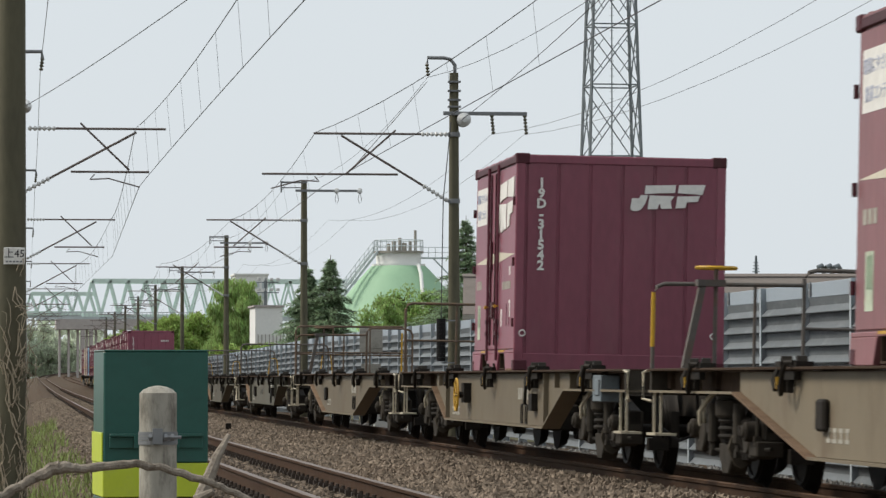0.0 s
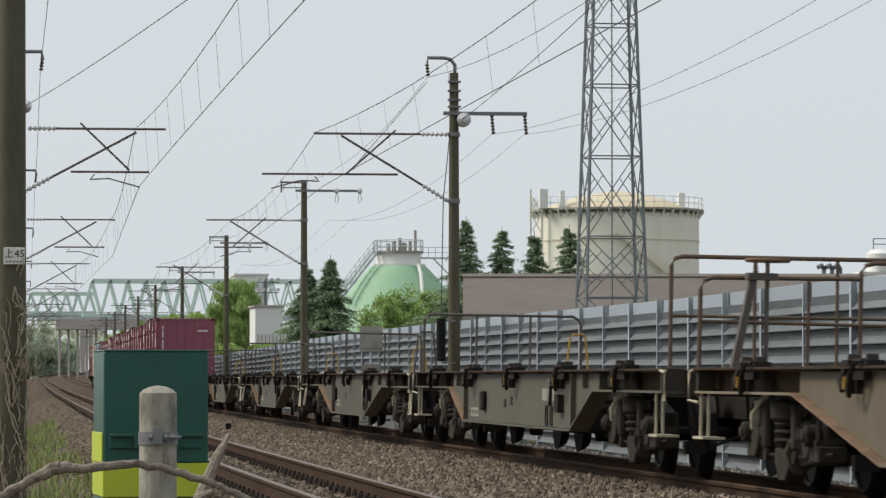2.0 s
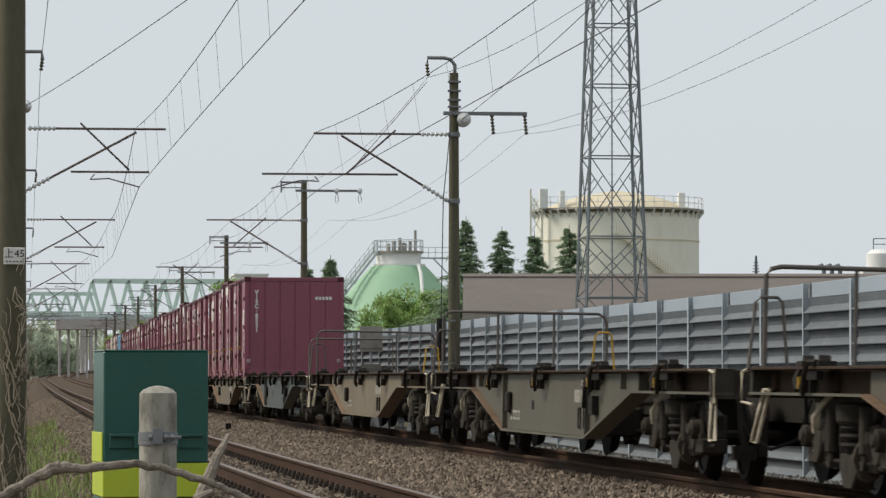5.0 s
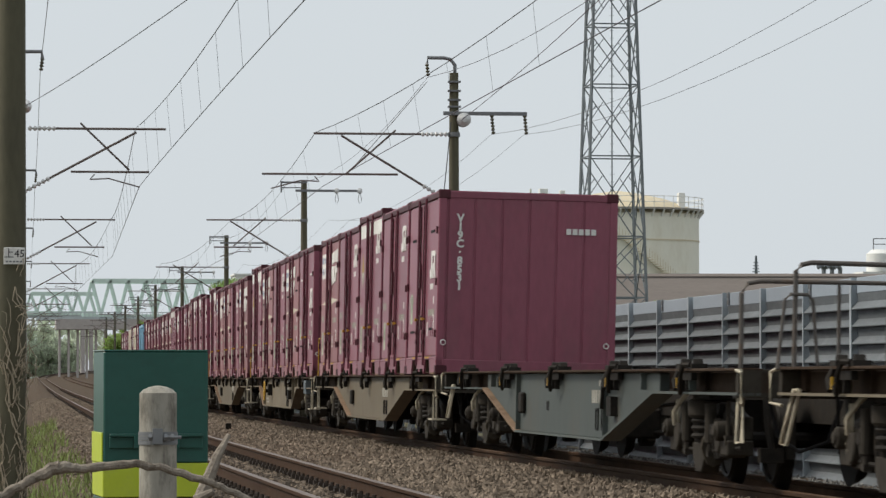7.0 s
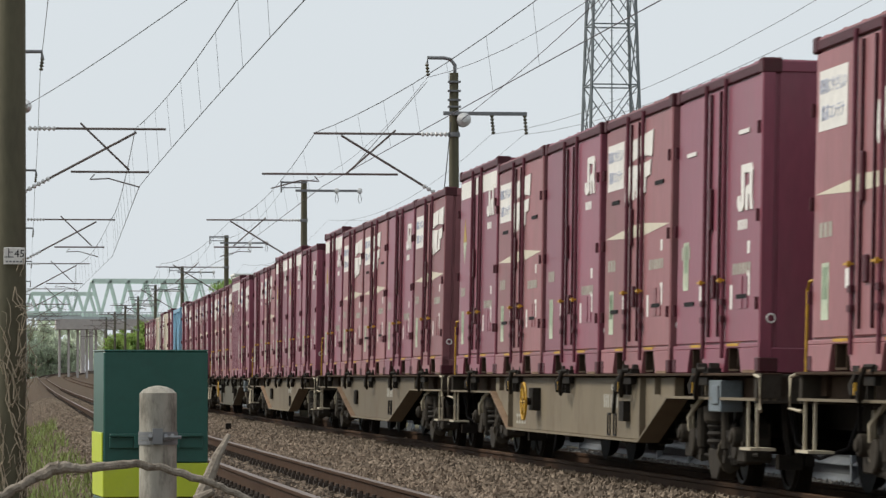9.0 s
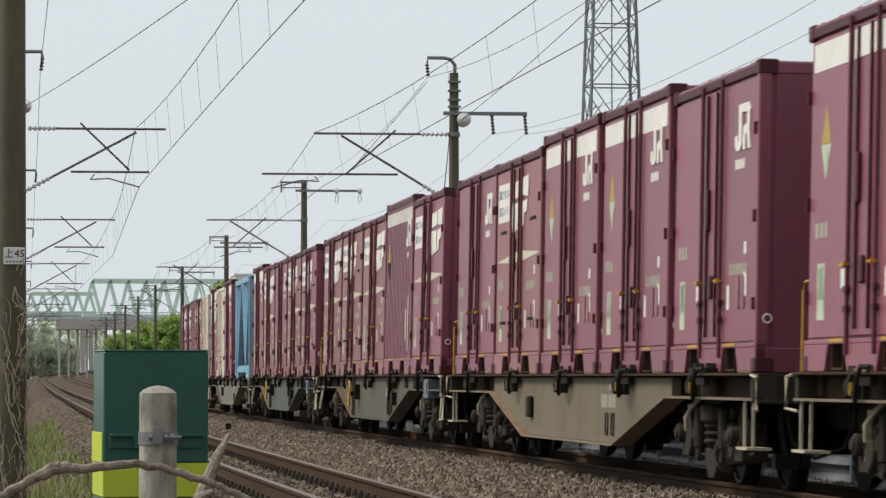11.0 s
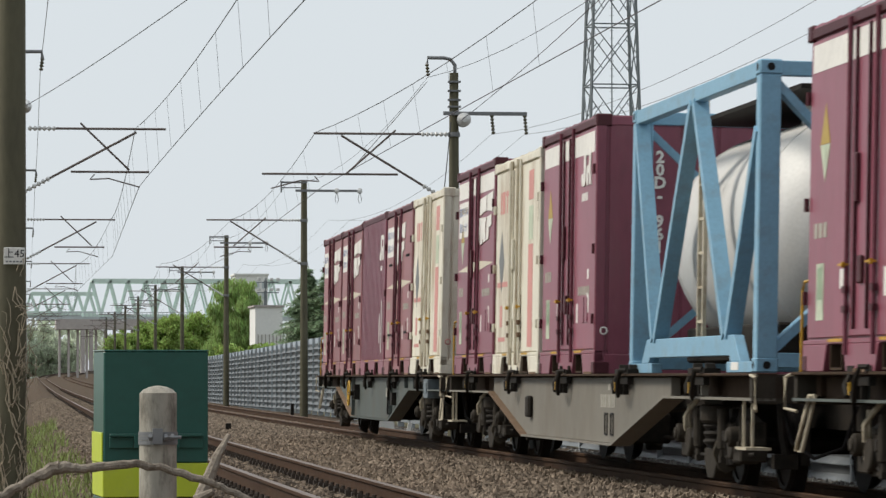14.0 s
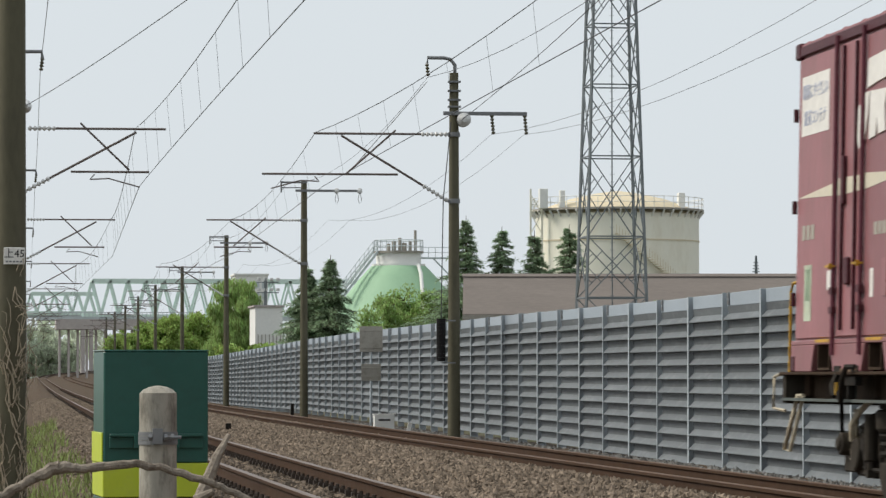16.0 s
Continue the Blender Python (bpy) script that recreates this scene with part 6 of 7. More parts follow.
# ----- the flat wagons -----
def bogie(root, y, seed):
    for sy in (-0.95, 0.95):
        bm = bmesh.new()
        for sx in (-1, 1):
            tube(bm, [(sx * 0.60, y + sy, 0.405), (sx * 0.57, y + sy, 0.405), (sx * 0.535, y + sy, 0.405), (sx * 0.50, y + sy, 0.405)], 0.4, 28, [0.385, 0.405, 0.41, 0.44])
            tube(bm, [(sx * 0.60, y + sy, 0.405), (sx * 0.64, y + sy, 0.405)], 0.1, 14, [0.16, 0.1])
            ring(bm, (sx * 0.605, y + sy, 0.405), "x", 0.355, 0.025, 28, 5)
        tube(bm, [(-0.95, y + sy, 0.405), (0.95, y + sy, 0.405)], 0.07, 10)
        part("wheelset", bm, WHEEL, root)
        for sx in (-1, 1):
            bm = bmesh.new()
            x0, x1 = sx * 0.86, sx * 1.03
            prism(bm, [(y + sy - 0.19, 0.30), (y + sy - 0.12, 0.25), (y + sy + 0.12, 0.25), (y + sy + 0.19, 0.30), (y + sy + 0.17, 0.56), (y + sy - 0.17, 0.56)], "x", min(x0, x1), max(x0, x1))
            disc(bm, (sx * 1.05, y + sy, 0.405), "x", 0.12, 0.07, 14)
            part("axle_box", bm, BOGIE_DUST, root, bevel=0.012)
    for sx in (-1, 1):
        def span(a, b):
            return min(sx * a, sx * b), max(sx * a, sx * b)
        bm = bmesh.new()
        out = [(y - 1.30, 0.46), (y - 0.74, 0.50), (y - 0.52, 0.27), (y - 0.36, 0.22), (y + 0.36, 0.22), (y + 0.52, 0.27), (y + 0.74, 0.50), (y + 1.30, 0.46), (y + 1.30, 0.60), (y + 0.66, 0.72),
               (y + 0.34, 0.70), (y + 0.34, 0.36), (y - 0.34, 0.36), (y - 0.34, 0.70), (y - 0.66, 0.72), (y - 1.30, 0.60)]
        prism(bm, out, "x", *span(0.86, 0.98))
        part("side_frame", bm, UNDER, root, bevel=0.01)
        bm = bmesh.new()
        for k in range(3):
            ring(bm, (sx * 0.98, y, 0.42 + 0.066 * k), "z", 0.12, 0.026, 14, 6)
        tube(bm, [(sx * 0.98, y, 0.36), (sx * 0.98, y, 0.60)], 0.09, 12)
        part("spring", bm, UNDER, root)
        bm = bmesh.new()
        tube(bm, [(sx * 0.98, y, 0.575), (sx * 0.98, y, 0.60), (sx * 0.98, y, 0.72), (sx * 0.98, y, 0.735)], 0.2, 18, [0.15, 0.17, 0.175, 0.15])
        part("spring_cap", bm, BOGIE_DUST, root)
        part("bolster_end", box(bmesh.new(), *span(0.84, 1.04), y - 0.40, y + 0.40, 0.735, 0.79), UNDER, root, bevel=0.012)
        # a shield-shaped guide plate across the frame, before the spring
        for q in (-0.30,):
            bm = bmesh.new()
            prism(bm, [(sx * a, b) for a, b in ((0.86, 0.66), (0.90, 0.20), (0.98, 0.15), (1.04, 0.18), (1.10, 0.32), (1.08, 0.40), (1.02, 0.50), (0.98, 0.66))], "y", y + q - 0.022, y + q + 0.022)
            part("guide_plate", bm, PLATE_TAN, root, "dust-tan guide plate", bevel=0.006)
        bm = bmesh.new()
        prism(bm, [(y - 0.30, 0.25), (y - 0.12, 0.10), (y + 0.12, 0.10), (y + 0.27, 0.25), (y + 0.27, 0.36), (y - 0.30, 0.36)], "x", *span(0.9, 1.06))
        part("spring_seat", bm, BOGIE_DUST, root, bevel=0.012)
        for q in (-1.16, 1.16):
            bm = bmesh.new()
            box(bm, *span(0.84, 1.07), y + q - 0.17, y + q + 0.14, 0.27, 0.40)
            box(bm, *span(0.84, 1.0), y + q - 0.14, y + q + 0.10, 0.40, 0.60)
            disc(bm, (sx * 1.08, y + q + 0.02, 0.475), "x", 0.085, 0.12, 14)
            disc(bm, (sx * 1.145, y + q + 0.02, 0.475), "x", 0.055, 0.03, 12)
            part("end_casting", bm, BOGIE_DUST, root, bevel=0.012)
            bm = bmesh.new()
            tube(bm, [(sx * 1.05, y + q - 0.11, 0.38), (sx * 1.05, y + q - 0.11, 0.73)], 0.02, 8)
            box(bm, *span(1.02, 1.08), y + q - 0.14, y + q - 0.08, 0.36, 0.44)
            part("damper_rod", bm, PALE_IRON if q > 0 else BOGIE_DUST, root)
        for q in (-0.55, 0.52):
            bm = bmesh.new()
            tube(bm, [(sx * 1.06, y + q, 0.28), (sx * 1.06, y + q, 0.36), (sx * 1.06, y + q, 0.37), (sx * 1.06, y + q, 0.70)], 0.05, 10, [0.03, 0.03, 0.05, 0.05])
            box(bm, *span(0.96, 1.09), y + q - 0.04, y + q + 0.04, 0.25, 0.30)
            part("damper", bm, BOGIE_DUST, root)
        bm = bmesh.new()
        for q in (-0.78, -0.66, 0.70):
            tube(bm, [(sx * 1.02, y + q, 0.24), (sx * 1.05, y + q + 0.02, 0.42), (sx * 1.03, y + q - 0.01, 0.56), (sx * 0.98, y + q, 0.70)], 0.026, 6)
            disc(bm, (sx * 1.05, y + q, 0.48), "x", 0.05, 0.07, 10)
        part("brake_linkage", bm, UNDER, root)
        for q in (-1.44, 1.44):
            bm = bmesh.new()
            box(bm, *span(0.6, 0.52), y + q - 0.05, y + q + 0.05, 0.25, 0.6)
            tube(bm, [(sx * 0.7, y + q, 0.28), (sx * 0.74, y + q * 0.98, 0.5), (sx * 0.74, y + q * 0.92, 0.85)], 0.035, 6)
            box(bm, *span(0.62, 0.82), y + q - 0.06, y + q + 0.06, 0.22, 0.34)
            part("brake_shoe", bm, UNDER, root)
        bm = bmesh.new()
        tube(bm, [(sx * 1.08, y + 1.02, 0.50), (sx * 1.10, y + 0.98, 0.62), (sx * 1.06, y + 0.86, 0.72), (sx * 1.0, y + 0.80, 0.80)], 0.022, 6)
        part("hanger", bm, PALE_IRON, root, "pale bent hanger")
        bm = bmesh.new()
        tube(bm, [(sx * 0.98, y - 1.5, 0.34), (sx * 1.04, y - 0.6, 0.30), (sx * 1.04, y + 0.6, 0.30), (sx * 0.98, y + 1.5, 0.34)], 0.018, 6)
        part("brake_rod", bm, UNDER, root)
    bm = bmesh.new()
    box(bm, -0.9, 0.9, y - 0.22, y + 0.22, 0.45, 0.76)
    part("bolster", bm, UNDER, root, bevel=0.02)
    bm = bmesh.new()
    tube(bm, [(-0.78, y + 0.32, 0.66), (-0.78, y + 0.86, 0.66)], 0.13, 14)
    part("brake_cylinder", bm, UNDER, root)


def flat_wagon(name, label, paint, railed, wheel_on_side, hoop, corner=False, deep=True, upright=False, holes=0):
    """A container flat wagon 20.4 m over its couplers, deck 1.0 m above the rails; +y is its rear."""
    root = holder(name, Matrix.Identity(4), label, "flat wagon", "wagons of the train")
    E = 9.76
    U = 5.9
    W, Z = (3.05, 0.315) if deep else (4.42, 0.375)     # half the length of the lower edge, and its height
    for sx in (-1, 1):
        bm = bmesh.new()
        x0, x1 = sx * 1.19, sx * 1.10
        out = [(-U, 0.80), (-W, Z + 0.01), (W, Z + 0.01), (U, 0.80), (U, 0.965), (-U, 0.965)]
        prism(bm, out, "x", min(x0, x1), max(x0, x1))
        part("side_sill", bm, paint, root, bevel=0.006)
        for ya, yb in ((-E, -U), (U, E)):
            # set-back web: the dark deck colour here paints the recess's shadow
            part("end_sill", box(bmesh.new(), min(sx * 1.0, sx * 1.06), max(sx * 1.0, sx * 1.06), ya, yb, 0.80, 0.965), DECK_RUST_SHADE, root)
        bm = bmesh.new()
        x0, x1 = sx * 1.28, sx * 1.05
        box(bm, min(x0, x1), max(x0, x1), -E, E, 0.975, 0.998)
        part("deck_edge", bm, DECK_RUST_SHADE, root, bevel=0.004)
        # flange along the lower edge of the sill
        x0, x1 = sx * 1.26, sx * 1.06
        for a, b in (((-E, 0.79), (-U, 0.79)), ((-U, 0.79), (-W, Z)), ((-W, Z), (W, Z)), ((W, Z), (U, 0.79)), ((U, 0.79), (E, 0.79))):
            bm = bmesh.new()
            prism(bm, [(a[0], a[1] - 0.011), (b[0], b[1] - 0.011), (b[0], b[1] + 0.011), (a[0], a[1] + 0.011)], "x", min(x0, x1), max(x0, x1))
            part("sill_flange", bm, RUST_TAN if a[0] == W else paint, root)
        for y in (-5.2, -W, W, 5.2, -7.6, 7.6) if paint in (SILL_OLIVE, SILL_BLUE) or not deep else (-7.6, 7.6):
            bm = bmesh.new()
            x0, x1 = sx * 1.245, sx * 1.18
            box(bm, min(x0, x1), max(x0, x1), y - 0.01, y + 0.01, Z + 0.02 if abs(y) < 5 else 0.81, 0.965)
            part("stiffener", bm, paint, root)
        # container latches along the deck edge, two for each container place
        for k in range(5):
            for o in (0.0,):
                y = -7.54 + 3.77 * k + o
                bm = bmesh.new()
                x0 = sx * 1.2
                for k2 in (-0.27, 0.27):
                    box(bm, min(x0 - 0.06 * sx, x0 + 0.08 * sx), max(x0 - 0.06 * sx, x0 + 0.08 * sx), y + k2 - 0.1, y + k2 + 0.1, 0.998, 1.04)
                    prism(bm, [(y + k2 - 0.05, 1.035), (y + k2 + 0.05, 1.035), (y + k2 + 0.02, 1.085), (y + k2 - 0.02, 1.08)], "x",
                          min(x0 - 0.03 * sx, x0 + 0.05 * sx), max(x0 - 0.03 * sx, x0 + 0.05 * sx))
                tube(bm, [(x0 + 0.08 * sx, y - 0.30, 1.03), (x0 + 0.125 * sx, y - 0.22, 1.03), (x0 + 0.13 * sx, y - 0.12, 0.95), (x0 + 0.12 * sx, y - 0.04, 0.84),
                          (x0 + 0.1 * sx, y + 0.04, 0.79), (x0 + 0.1 * sx, y + 0.1, 0.85)], 0.022, 6)
                tube(bm, [(x0 + 0.06 * sx, y + 0.3, 0.99), (x0 + 0.11 * sx, y + 0.28, 0.9), (x0 + 0.11 * sx, y + 0.2, 0.82)], 0.022, 6)
                box(bm, min(x0, x0 + 0.05 * sx), max(x0, x0 + 0.05 * sx), y + 0.03, y + 0.06, 0.80, 0.965)
                box(bm, min(x0, x0 + 0.05 * sx), max(x0, x0 + 0.05 * sx), y + 0.24, y + 0.27, 0.80, 0.965)
                box(bm, min(x0, x0 + 0.05 * sx), max(x0, x0 + 0.05 * sx), y - 0.2, y + 0.3, 0.9, 0.965)
                latch = part("container_latch", bm, UNDER, root)
                if sx < 0:
                    bm = bmesh.new()
                    box(bm, min(x0 + 0.1 * sx, x0 + 0.12 * sx), max(x0 + 0.1 * sx, x0 + 0.12 * sx), y + 0.13, y + 0.15, 0.83, 0.92)
                    part("latch_tag", bm, YELLOW, latch, "yellow latch lever")
    bm = bmesh.new()
    box(bm, -0.32, 0.32, -E, E, 0.55, 0.96)
    part("centre_sill", bm, UNDER, root)
    for k in range(10):
        bm = bmesh.new()
        y = -E + 0.15 + (2 * E - 0.3) * k / 9
        box(bm, -1.1, 1.1, y - 0.12, y + 0.12, 0.82, 0.985)
        part("cross_beam", bm, DECK_RUST_SHADE, root)
    bogie(root, -7.1, 1)
    bogie(root, 7.1, 2)
    # couplers and end gear
    for sy in (-1, 1):
        bm = bmesh.new()
        box(bm, -0.12, 0.12, min(sy * E, sy * 10.05), max(sy * E, sy * 10.05), 0.78, 0.98)
        box(bm, -0.17, 0.17, min(sy * 10.0, sy * 10.22), max(sy * 10.0, sy * 10.22), 0.72, 1.02)
        part("coupler", bm, UNDER, root, bevel=0.02)
        bm = bmesh.new()
        box(bm, -1.25, 1.25, min(sy * E, sy * (E - 0.1)), max(sy * E, sy * (E - 0.1)), 0.76, 0.99)
        part("end_beam", bm, BOGIE_DUST, root, bevel=0.006)
        for sx in (-1, 1):
            bm = bmesh.new()
            x, y = sx * 1.22, sy * (E - 0.28)
            if upright:
                for q in (-0.17, 0.17):
                    bar(bm, (x, y + q, 0.40), (x, y + q, 0.80), 0.022)
                box(bm, min(x - 0.14 * sx, x + 0.06 * sx), max(x - 0.14 * sx, x + 0.06 * sx), y - 0.22, y + 0.22, 0.39, 0.412)
            else:
                tube(bm, [(x - 0.05 * sx, y - 0.1, 0.82), (x, y - 0.1 + 0.2 * sy, 0.40), (x, y + 0.10 + 0.2 * sy, 0.40), (x - 0.05 * sx, y + 0.10, 0.82), (x - 0.05 * sx, y - 0.1, 0.82)], 0.018, 6)
            part("step", bm, PALE_IRON, root, "pale step iron")
            bm = bmesh.new()
            y = sy * (E + 0.02)
            tube(bm, [(x, y, 0.98), (x + 0.05 * sx, y, 0.98), (x + 0.05 * sx, y + 0.2 * sy, 0.96), (x + 0.05 * sx, y + 0.2 * sy, 0.72), (x, y, 0.70)], 0.014, 6)
            part("grab_iron", bm, PALE_IRON, root, "pale grab iron")
        bm = bmesh.new()
        tube(bm, [(0.45, sy * E, 0.72), (0.48, sy * 9.95, 0.5), (0.42, sy * 10.1, 0.42), (0.3, sy * 10.2, 0.55)], 0.02, 6)
        part("brake_hose", bm, BLACK, root)
        bm = bmesh.new()
        tube(bm, [(-0.9, sy * (E - 0.5), 0.8), (-0.85, sy * (E - 0.35), 0.45), (-0.7, sy * (E - 0.2), 0.33), (-0.5, sy * (E - 0.05), 0.42), (-0.4, sy * E, 0.75)], 0.016, 6)
        part("brake_hose", bm, BLACK, root)
    # brake gear under the middle
    for x, y, w, d, h in ((-0.75, 1.2, 0.4, 0.9, 0.32), (0.75, -0.8, 0.4, 1.2, 0.36), (-0.7, -1.4, 0.3, 0.6, 0.3)):
        bm = bmesh.new()
        tube(bm, [(x, y - d / 2, 0.55), (x, y + d / 2, 0.55)], h / 2, 14)
        part("brake_reservoir", bm, UNDER, root)
    bm = bmesh.new()
    tube(bm, [(-0.95, -6, 0.70), (-0.95, -3, 0.62), (-0.95, 3, 0.62), (-0.95, 6, 0.70)], 0.02, 6)
    part("brake_pipe", bm, UNDER, root)
    for y, w in ((-1.9, 0.5), (0.3, 0.7), (2.0, 0.4)):
        bm = bmesh.new()
        box(bm, -0.95, -0.5, y - w / 2, y + w / 2, 0.32, 0.62)
        part("valve_box", bm, UNDER, root, bevel=0.02)
    for x in (-0.55, 0.55):
        bm = bmesh.new()
        tube(bm, [(x, -6.2, 0.42), (x, -2.0, 0.38), (x, 2.0, 0.38), (x, 6.2, 0.42)], 0.025, 6)
        part("brake_rod", bm, UNDER, root)
    # white bars for the running number, and two framed card holders
    bm = bmesh.new()
    for k, w in enumerate((0.10, 0.08, 0.10, 0.05, 0.1, 0.1, 0.09)):
        y = -2.9 + 0.125 * k
        box(bm, -1.194, -1.19, y, y + w * 0.85, 0.67, 0.80)
    box(bm, -1.194, -1.19, -2.62, -2.52, 0.84, 0.9)
    part("number_bars", bm, FADED_PAINT, root, "white running number bars")
    for y in (-2.85, -2.5):
        bm = bmesh.new()
        for a, b, c, d in ((0, 0.16, 0.40, 0.42), (0, 0.16, 0.60, 0.62), (0, 0.02, 0.42, 0.60), (0.14, 0.16, 0.42, 0.60)):
            box(bm, -1.202, -1.19, y + a, y + b, c, d)
        part("card_holder", bm, BLACK, root)
    for k in range(holes):
        part("inspection_hole", box(bmesh.new(), -1.194, -1.188, 0.85 - 0.55 * k, 1.02 - 0.55 * k, 0.57 + 0.03 * k, 0.67 + 0.03 * k), BLACK, root)
    if railed or not deep:
        for k in range(4):
            bm = bmesh.new()
            y = W - 0.35 - 0.2 * k
            box(bm, -1.194, -1.19, y - 0.13, y, 0.44, 0.47)
            box(bm, -1.194, -1.19, y - 0.085, y - 0.055, 0.47, 0.52)
            box(bm, -1.194, -1.19, y - 0.13, y, 0.52, 0.55)
            part("painted_character", bm, FADED_PAINT, root, "faded white bars")
    if paint in (SILL_OLIVE, SILL_BLUE) or not deep:
        bm = bmesh.new()
        tube(bm, [(-1.25, -3.15, 0.80), (-1.27, -3.15, 0.86), (-1.27, -3.6, 0.86)], 0.02, 6)
        bar(bm, (-1.26, -3.15, 0.84), (-1.26, -3.08, 0.62), 0.035)
        box(bm, -1.26, -1.19, -3.62, -3.36, 0.55, 0.74)
        part("release_lever", bm, UNDER, root)
    if wheel_on_side:
        bm = bmesh.new()
        ring(bm, (-1.36, 2.35, 0.70), "x", 0.2, 0.014, 24, 6)
        for t in range(4):
            a = t * math.pi / 4
            bar(bm, (-1.36, 2.35 + 0.21 * math.cos(a), 0.7 + 0.21 * math.sin(a)), (-1.36, 2.35 - 0.21 * math.cos(a), 0.7 - 0.21 * math.sin(a)), 0.02)
        part("handbrake_wheel", bm, YELLOW, root, "yellow handbrake wheel")
        bm = bmesh.new()
        box(bm, -1.26, -1.07, -8.35, -7.85, 0.68, 0.94)
        box(bm, -1.275, -1.26, -8.3, -8.05, 0.74, 0.90)
        part("control_box", bm, BOX_BLUE, root, "blue-grey control box", bevel=0.015)
        bm = bmesh.new()
        tube(bm, [(-1.37, 2.35, 0.7), (-1.15, 2.35, 0.7)], 0.04, 8)
        box(bm, -1.28, -1.19, 2.2, 2.5, 0.6, 0.85)
        part("brake_gearbox", bm, UNDER, root)
    else:
        bm = bmesh.new()
        box(bm, -1.25, -1.19, 2.6, 2.85, 0.52, 0.76)
        part("tool_box", bm, UNDER, root, bevel=0.02)
    if railed:
        y = E - 0.12
        if railed == 3:
            bm = bmesh.new()
            tube(bm, [(-1.16, y, 0.98), (-1.16, y, 1.74), (-1.12, y, 1.79), (-1.04, y, 1.81), (0.95, y, 1.81), (1.03, y, 1.76), (1.06, y, 1.68), (1.06, y, 0.98)], 0.02, 8)
            for x in (-0.42, 0.34):
                tube(bm, [(x, y, 0.98), (x, y, 1.81)], 0.017, 8)
            part("end_railing", bm, RAIL_GREY, root)
            for x, paint_of, words in ((-1.13, RAIL_GREY, "dark hoop"), (1.02, YELLOW, "yellow hoop")):
                bm = bmesh.new()
                tube(bm, [(x - 0.17, y - 0.04, 0.98), (x - 0.12, y - 0.04, 1.52), (x - 0.08, y - 0.04, 1.56), (x + 0.06, y - 0.04, 1.56), (x + 0.1, y - 0.04, 1.52), (x + 0.15, y - 0.04, 0.98)], 0.014, 8)
                part("hoop", bm, paint_of, root, words)
        elif railed == 4:
            y = E + 0.1
            bm = bmesh.new()
            tube(bm, [(-1.2, y, 0.80), (-1.2, y, 1.92), (-1.17, y, 1.98), (-1.1, y, 2.0), (1.0, y, 2.0), (1.08, y, 1.94), (1.1, y, 0.98)], 0.02, 8)
            for x in (-0.45, 0.3):
                tube(bm, [(x, y, 0.98), (x, y, 2.0)], 0.018, 8)
            tube(bm, [(-1.2, y, 1.46), (1.1, y, 1.46)], 0.015, 8)
            part("end_railing", bm, RAIL_RUSTY, root)
        else:
            bm = bmesh.new()
            tube(bm, [(-1.25, y, 0.98), (-1.25, y, 1.68), (-1.22, y, 1.75), (-1.15, y, 1.78), (0.16, y, 1.80)], 0.02, 8)
            tube(bm, [(-0.3, y, 0.98), (-0.3, y, 1.79)], 0.016, 8)
            tube(bm, [(-1.25 if railed == 2 else 0.16, y, 1.40), (1.08, y, 1.40)], 0.015, 8)
            tube(bm, [(0.16, y, 0.98), (0.16, y, 1.86), (0.2, y, 1.92), (0.28, y, 1.94), (0.94, y, 1.94), (1.04, y, 1.9), (1.08, y, 1.82), (1.08, y, 0.98)], 0.02, 8)
            part("end_railing", bm, RAIL_RUSTY if railed == 2 else RAIL_GREY, root)
            bm = bmesh.new()
            if railed == 2:
                tube(bm, [(0.86, y - 0.05, 1.0), (0.86, y - 0.05, 1.86)], 0.018, 8)
            else:
                tube(bm, [(-1.252, y - 0.004, 1.2), (-1.252, y - 0.004, 1.70)], 0.021, 8)
            part("yellow_stanchion", bm, YELLOW, root, "yellow stanchion")
        if railed < 3:
            bm = bmesh.new()
            bar(bm, (-1.0, y - 0.25, 0.98), (-0.84, y - 0.25, 1.80), 0.06, 0.09)
            tube(bm, [(-0.72, y - 0.25, 1.0), (-0.72, y - 0.25, 1.92)], 0.02, 8)
            box(bm, -0.9, -0.64, y - 0.32, y - 0.18, 1.76, 1.82)
            part("brake_column", bm, RAIL_GREY, root)
            bm = bmesh.new()
            ring(bm, (-0.72, y - 0.25, 1.93), "z", 0.18, 0.018, 24, 6)
            for t in range(3):
                a = t * math.pi / 3
                bar(bm, (-0.72 + 0.17 * math.cos(a), y - 0.25 + 0.17 * math.sin(a), 1.93), (-0.72 - 0.17 * math.cos(a), y - 0.25 - 0.17 * math.sin(a), 1.93), 0.02)
            part("handbrake_wheel", bm, RUST_TAN if railed == 2 else YELLOW, root, "horizontal handbrake wheel")
    if hoop == 2:
        y = -E + 0.12
        bm = bmesh.new()
        tube(bm, [(-1.16, y, 0.98), (-1.16, y, 1.92), (-1.13, y, 1.98), (-1.06, y, 2.0), (1.0, y, 2.0), (1.08, y, 1.94), (1.1, y, 0.98)], 0.02, 8)
        for x in (-0.4, 0.35):
            tube(bm, [(x, y, 0.98), (x, y, 2.0)], 0.016, 8)
        tube(bm, [(-1.16, y, 1.47), (1.1, y, 1.47)], 0.015, 8)
        part("front_railing", bm, RAIL_RUSTY, root)
    elif hoop:
        y = -E + 0.15
        bm = bmesh.new()
        tube(bm, [(-1.2, y, 0.98), (-1.2, y, 1.6), (-1.15, y, 1.68), (-1.05, y, 1.7), (0.4, y, 1.7), (0.4, y, 0.98)], 0.02, 8)
        tube(bm, [(-0.4, y, 0.98), (-0.4, y, 1.7)], 0.016, 8)
        part("front_railing", bm, RAIL_GREY, root)
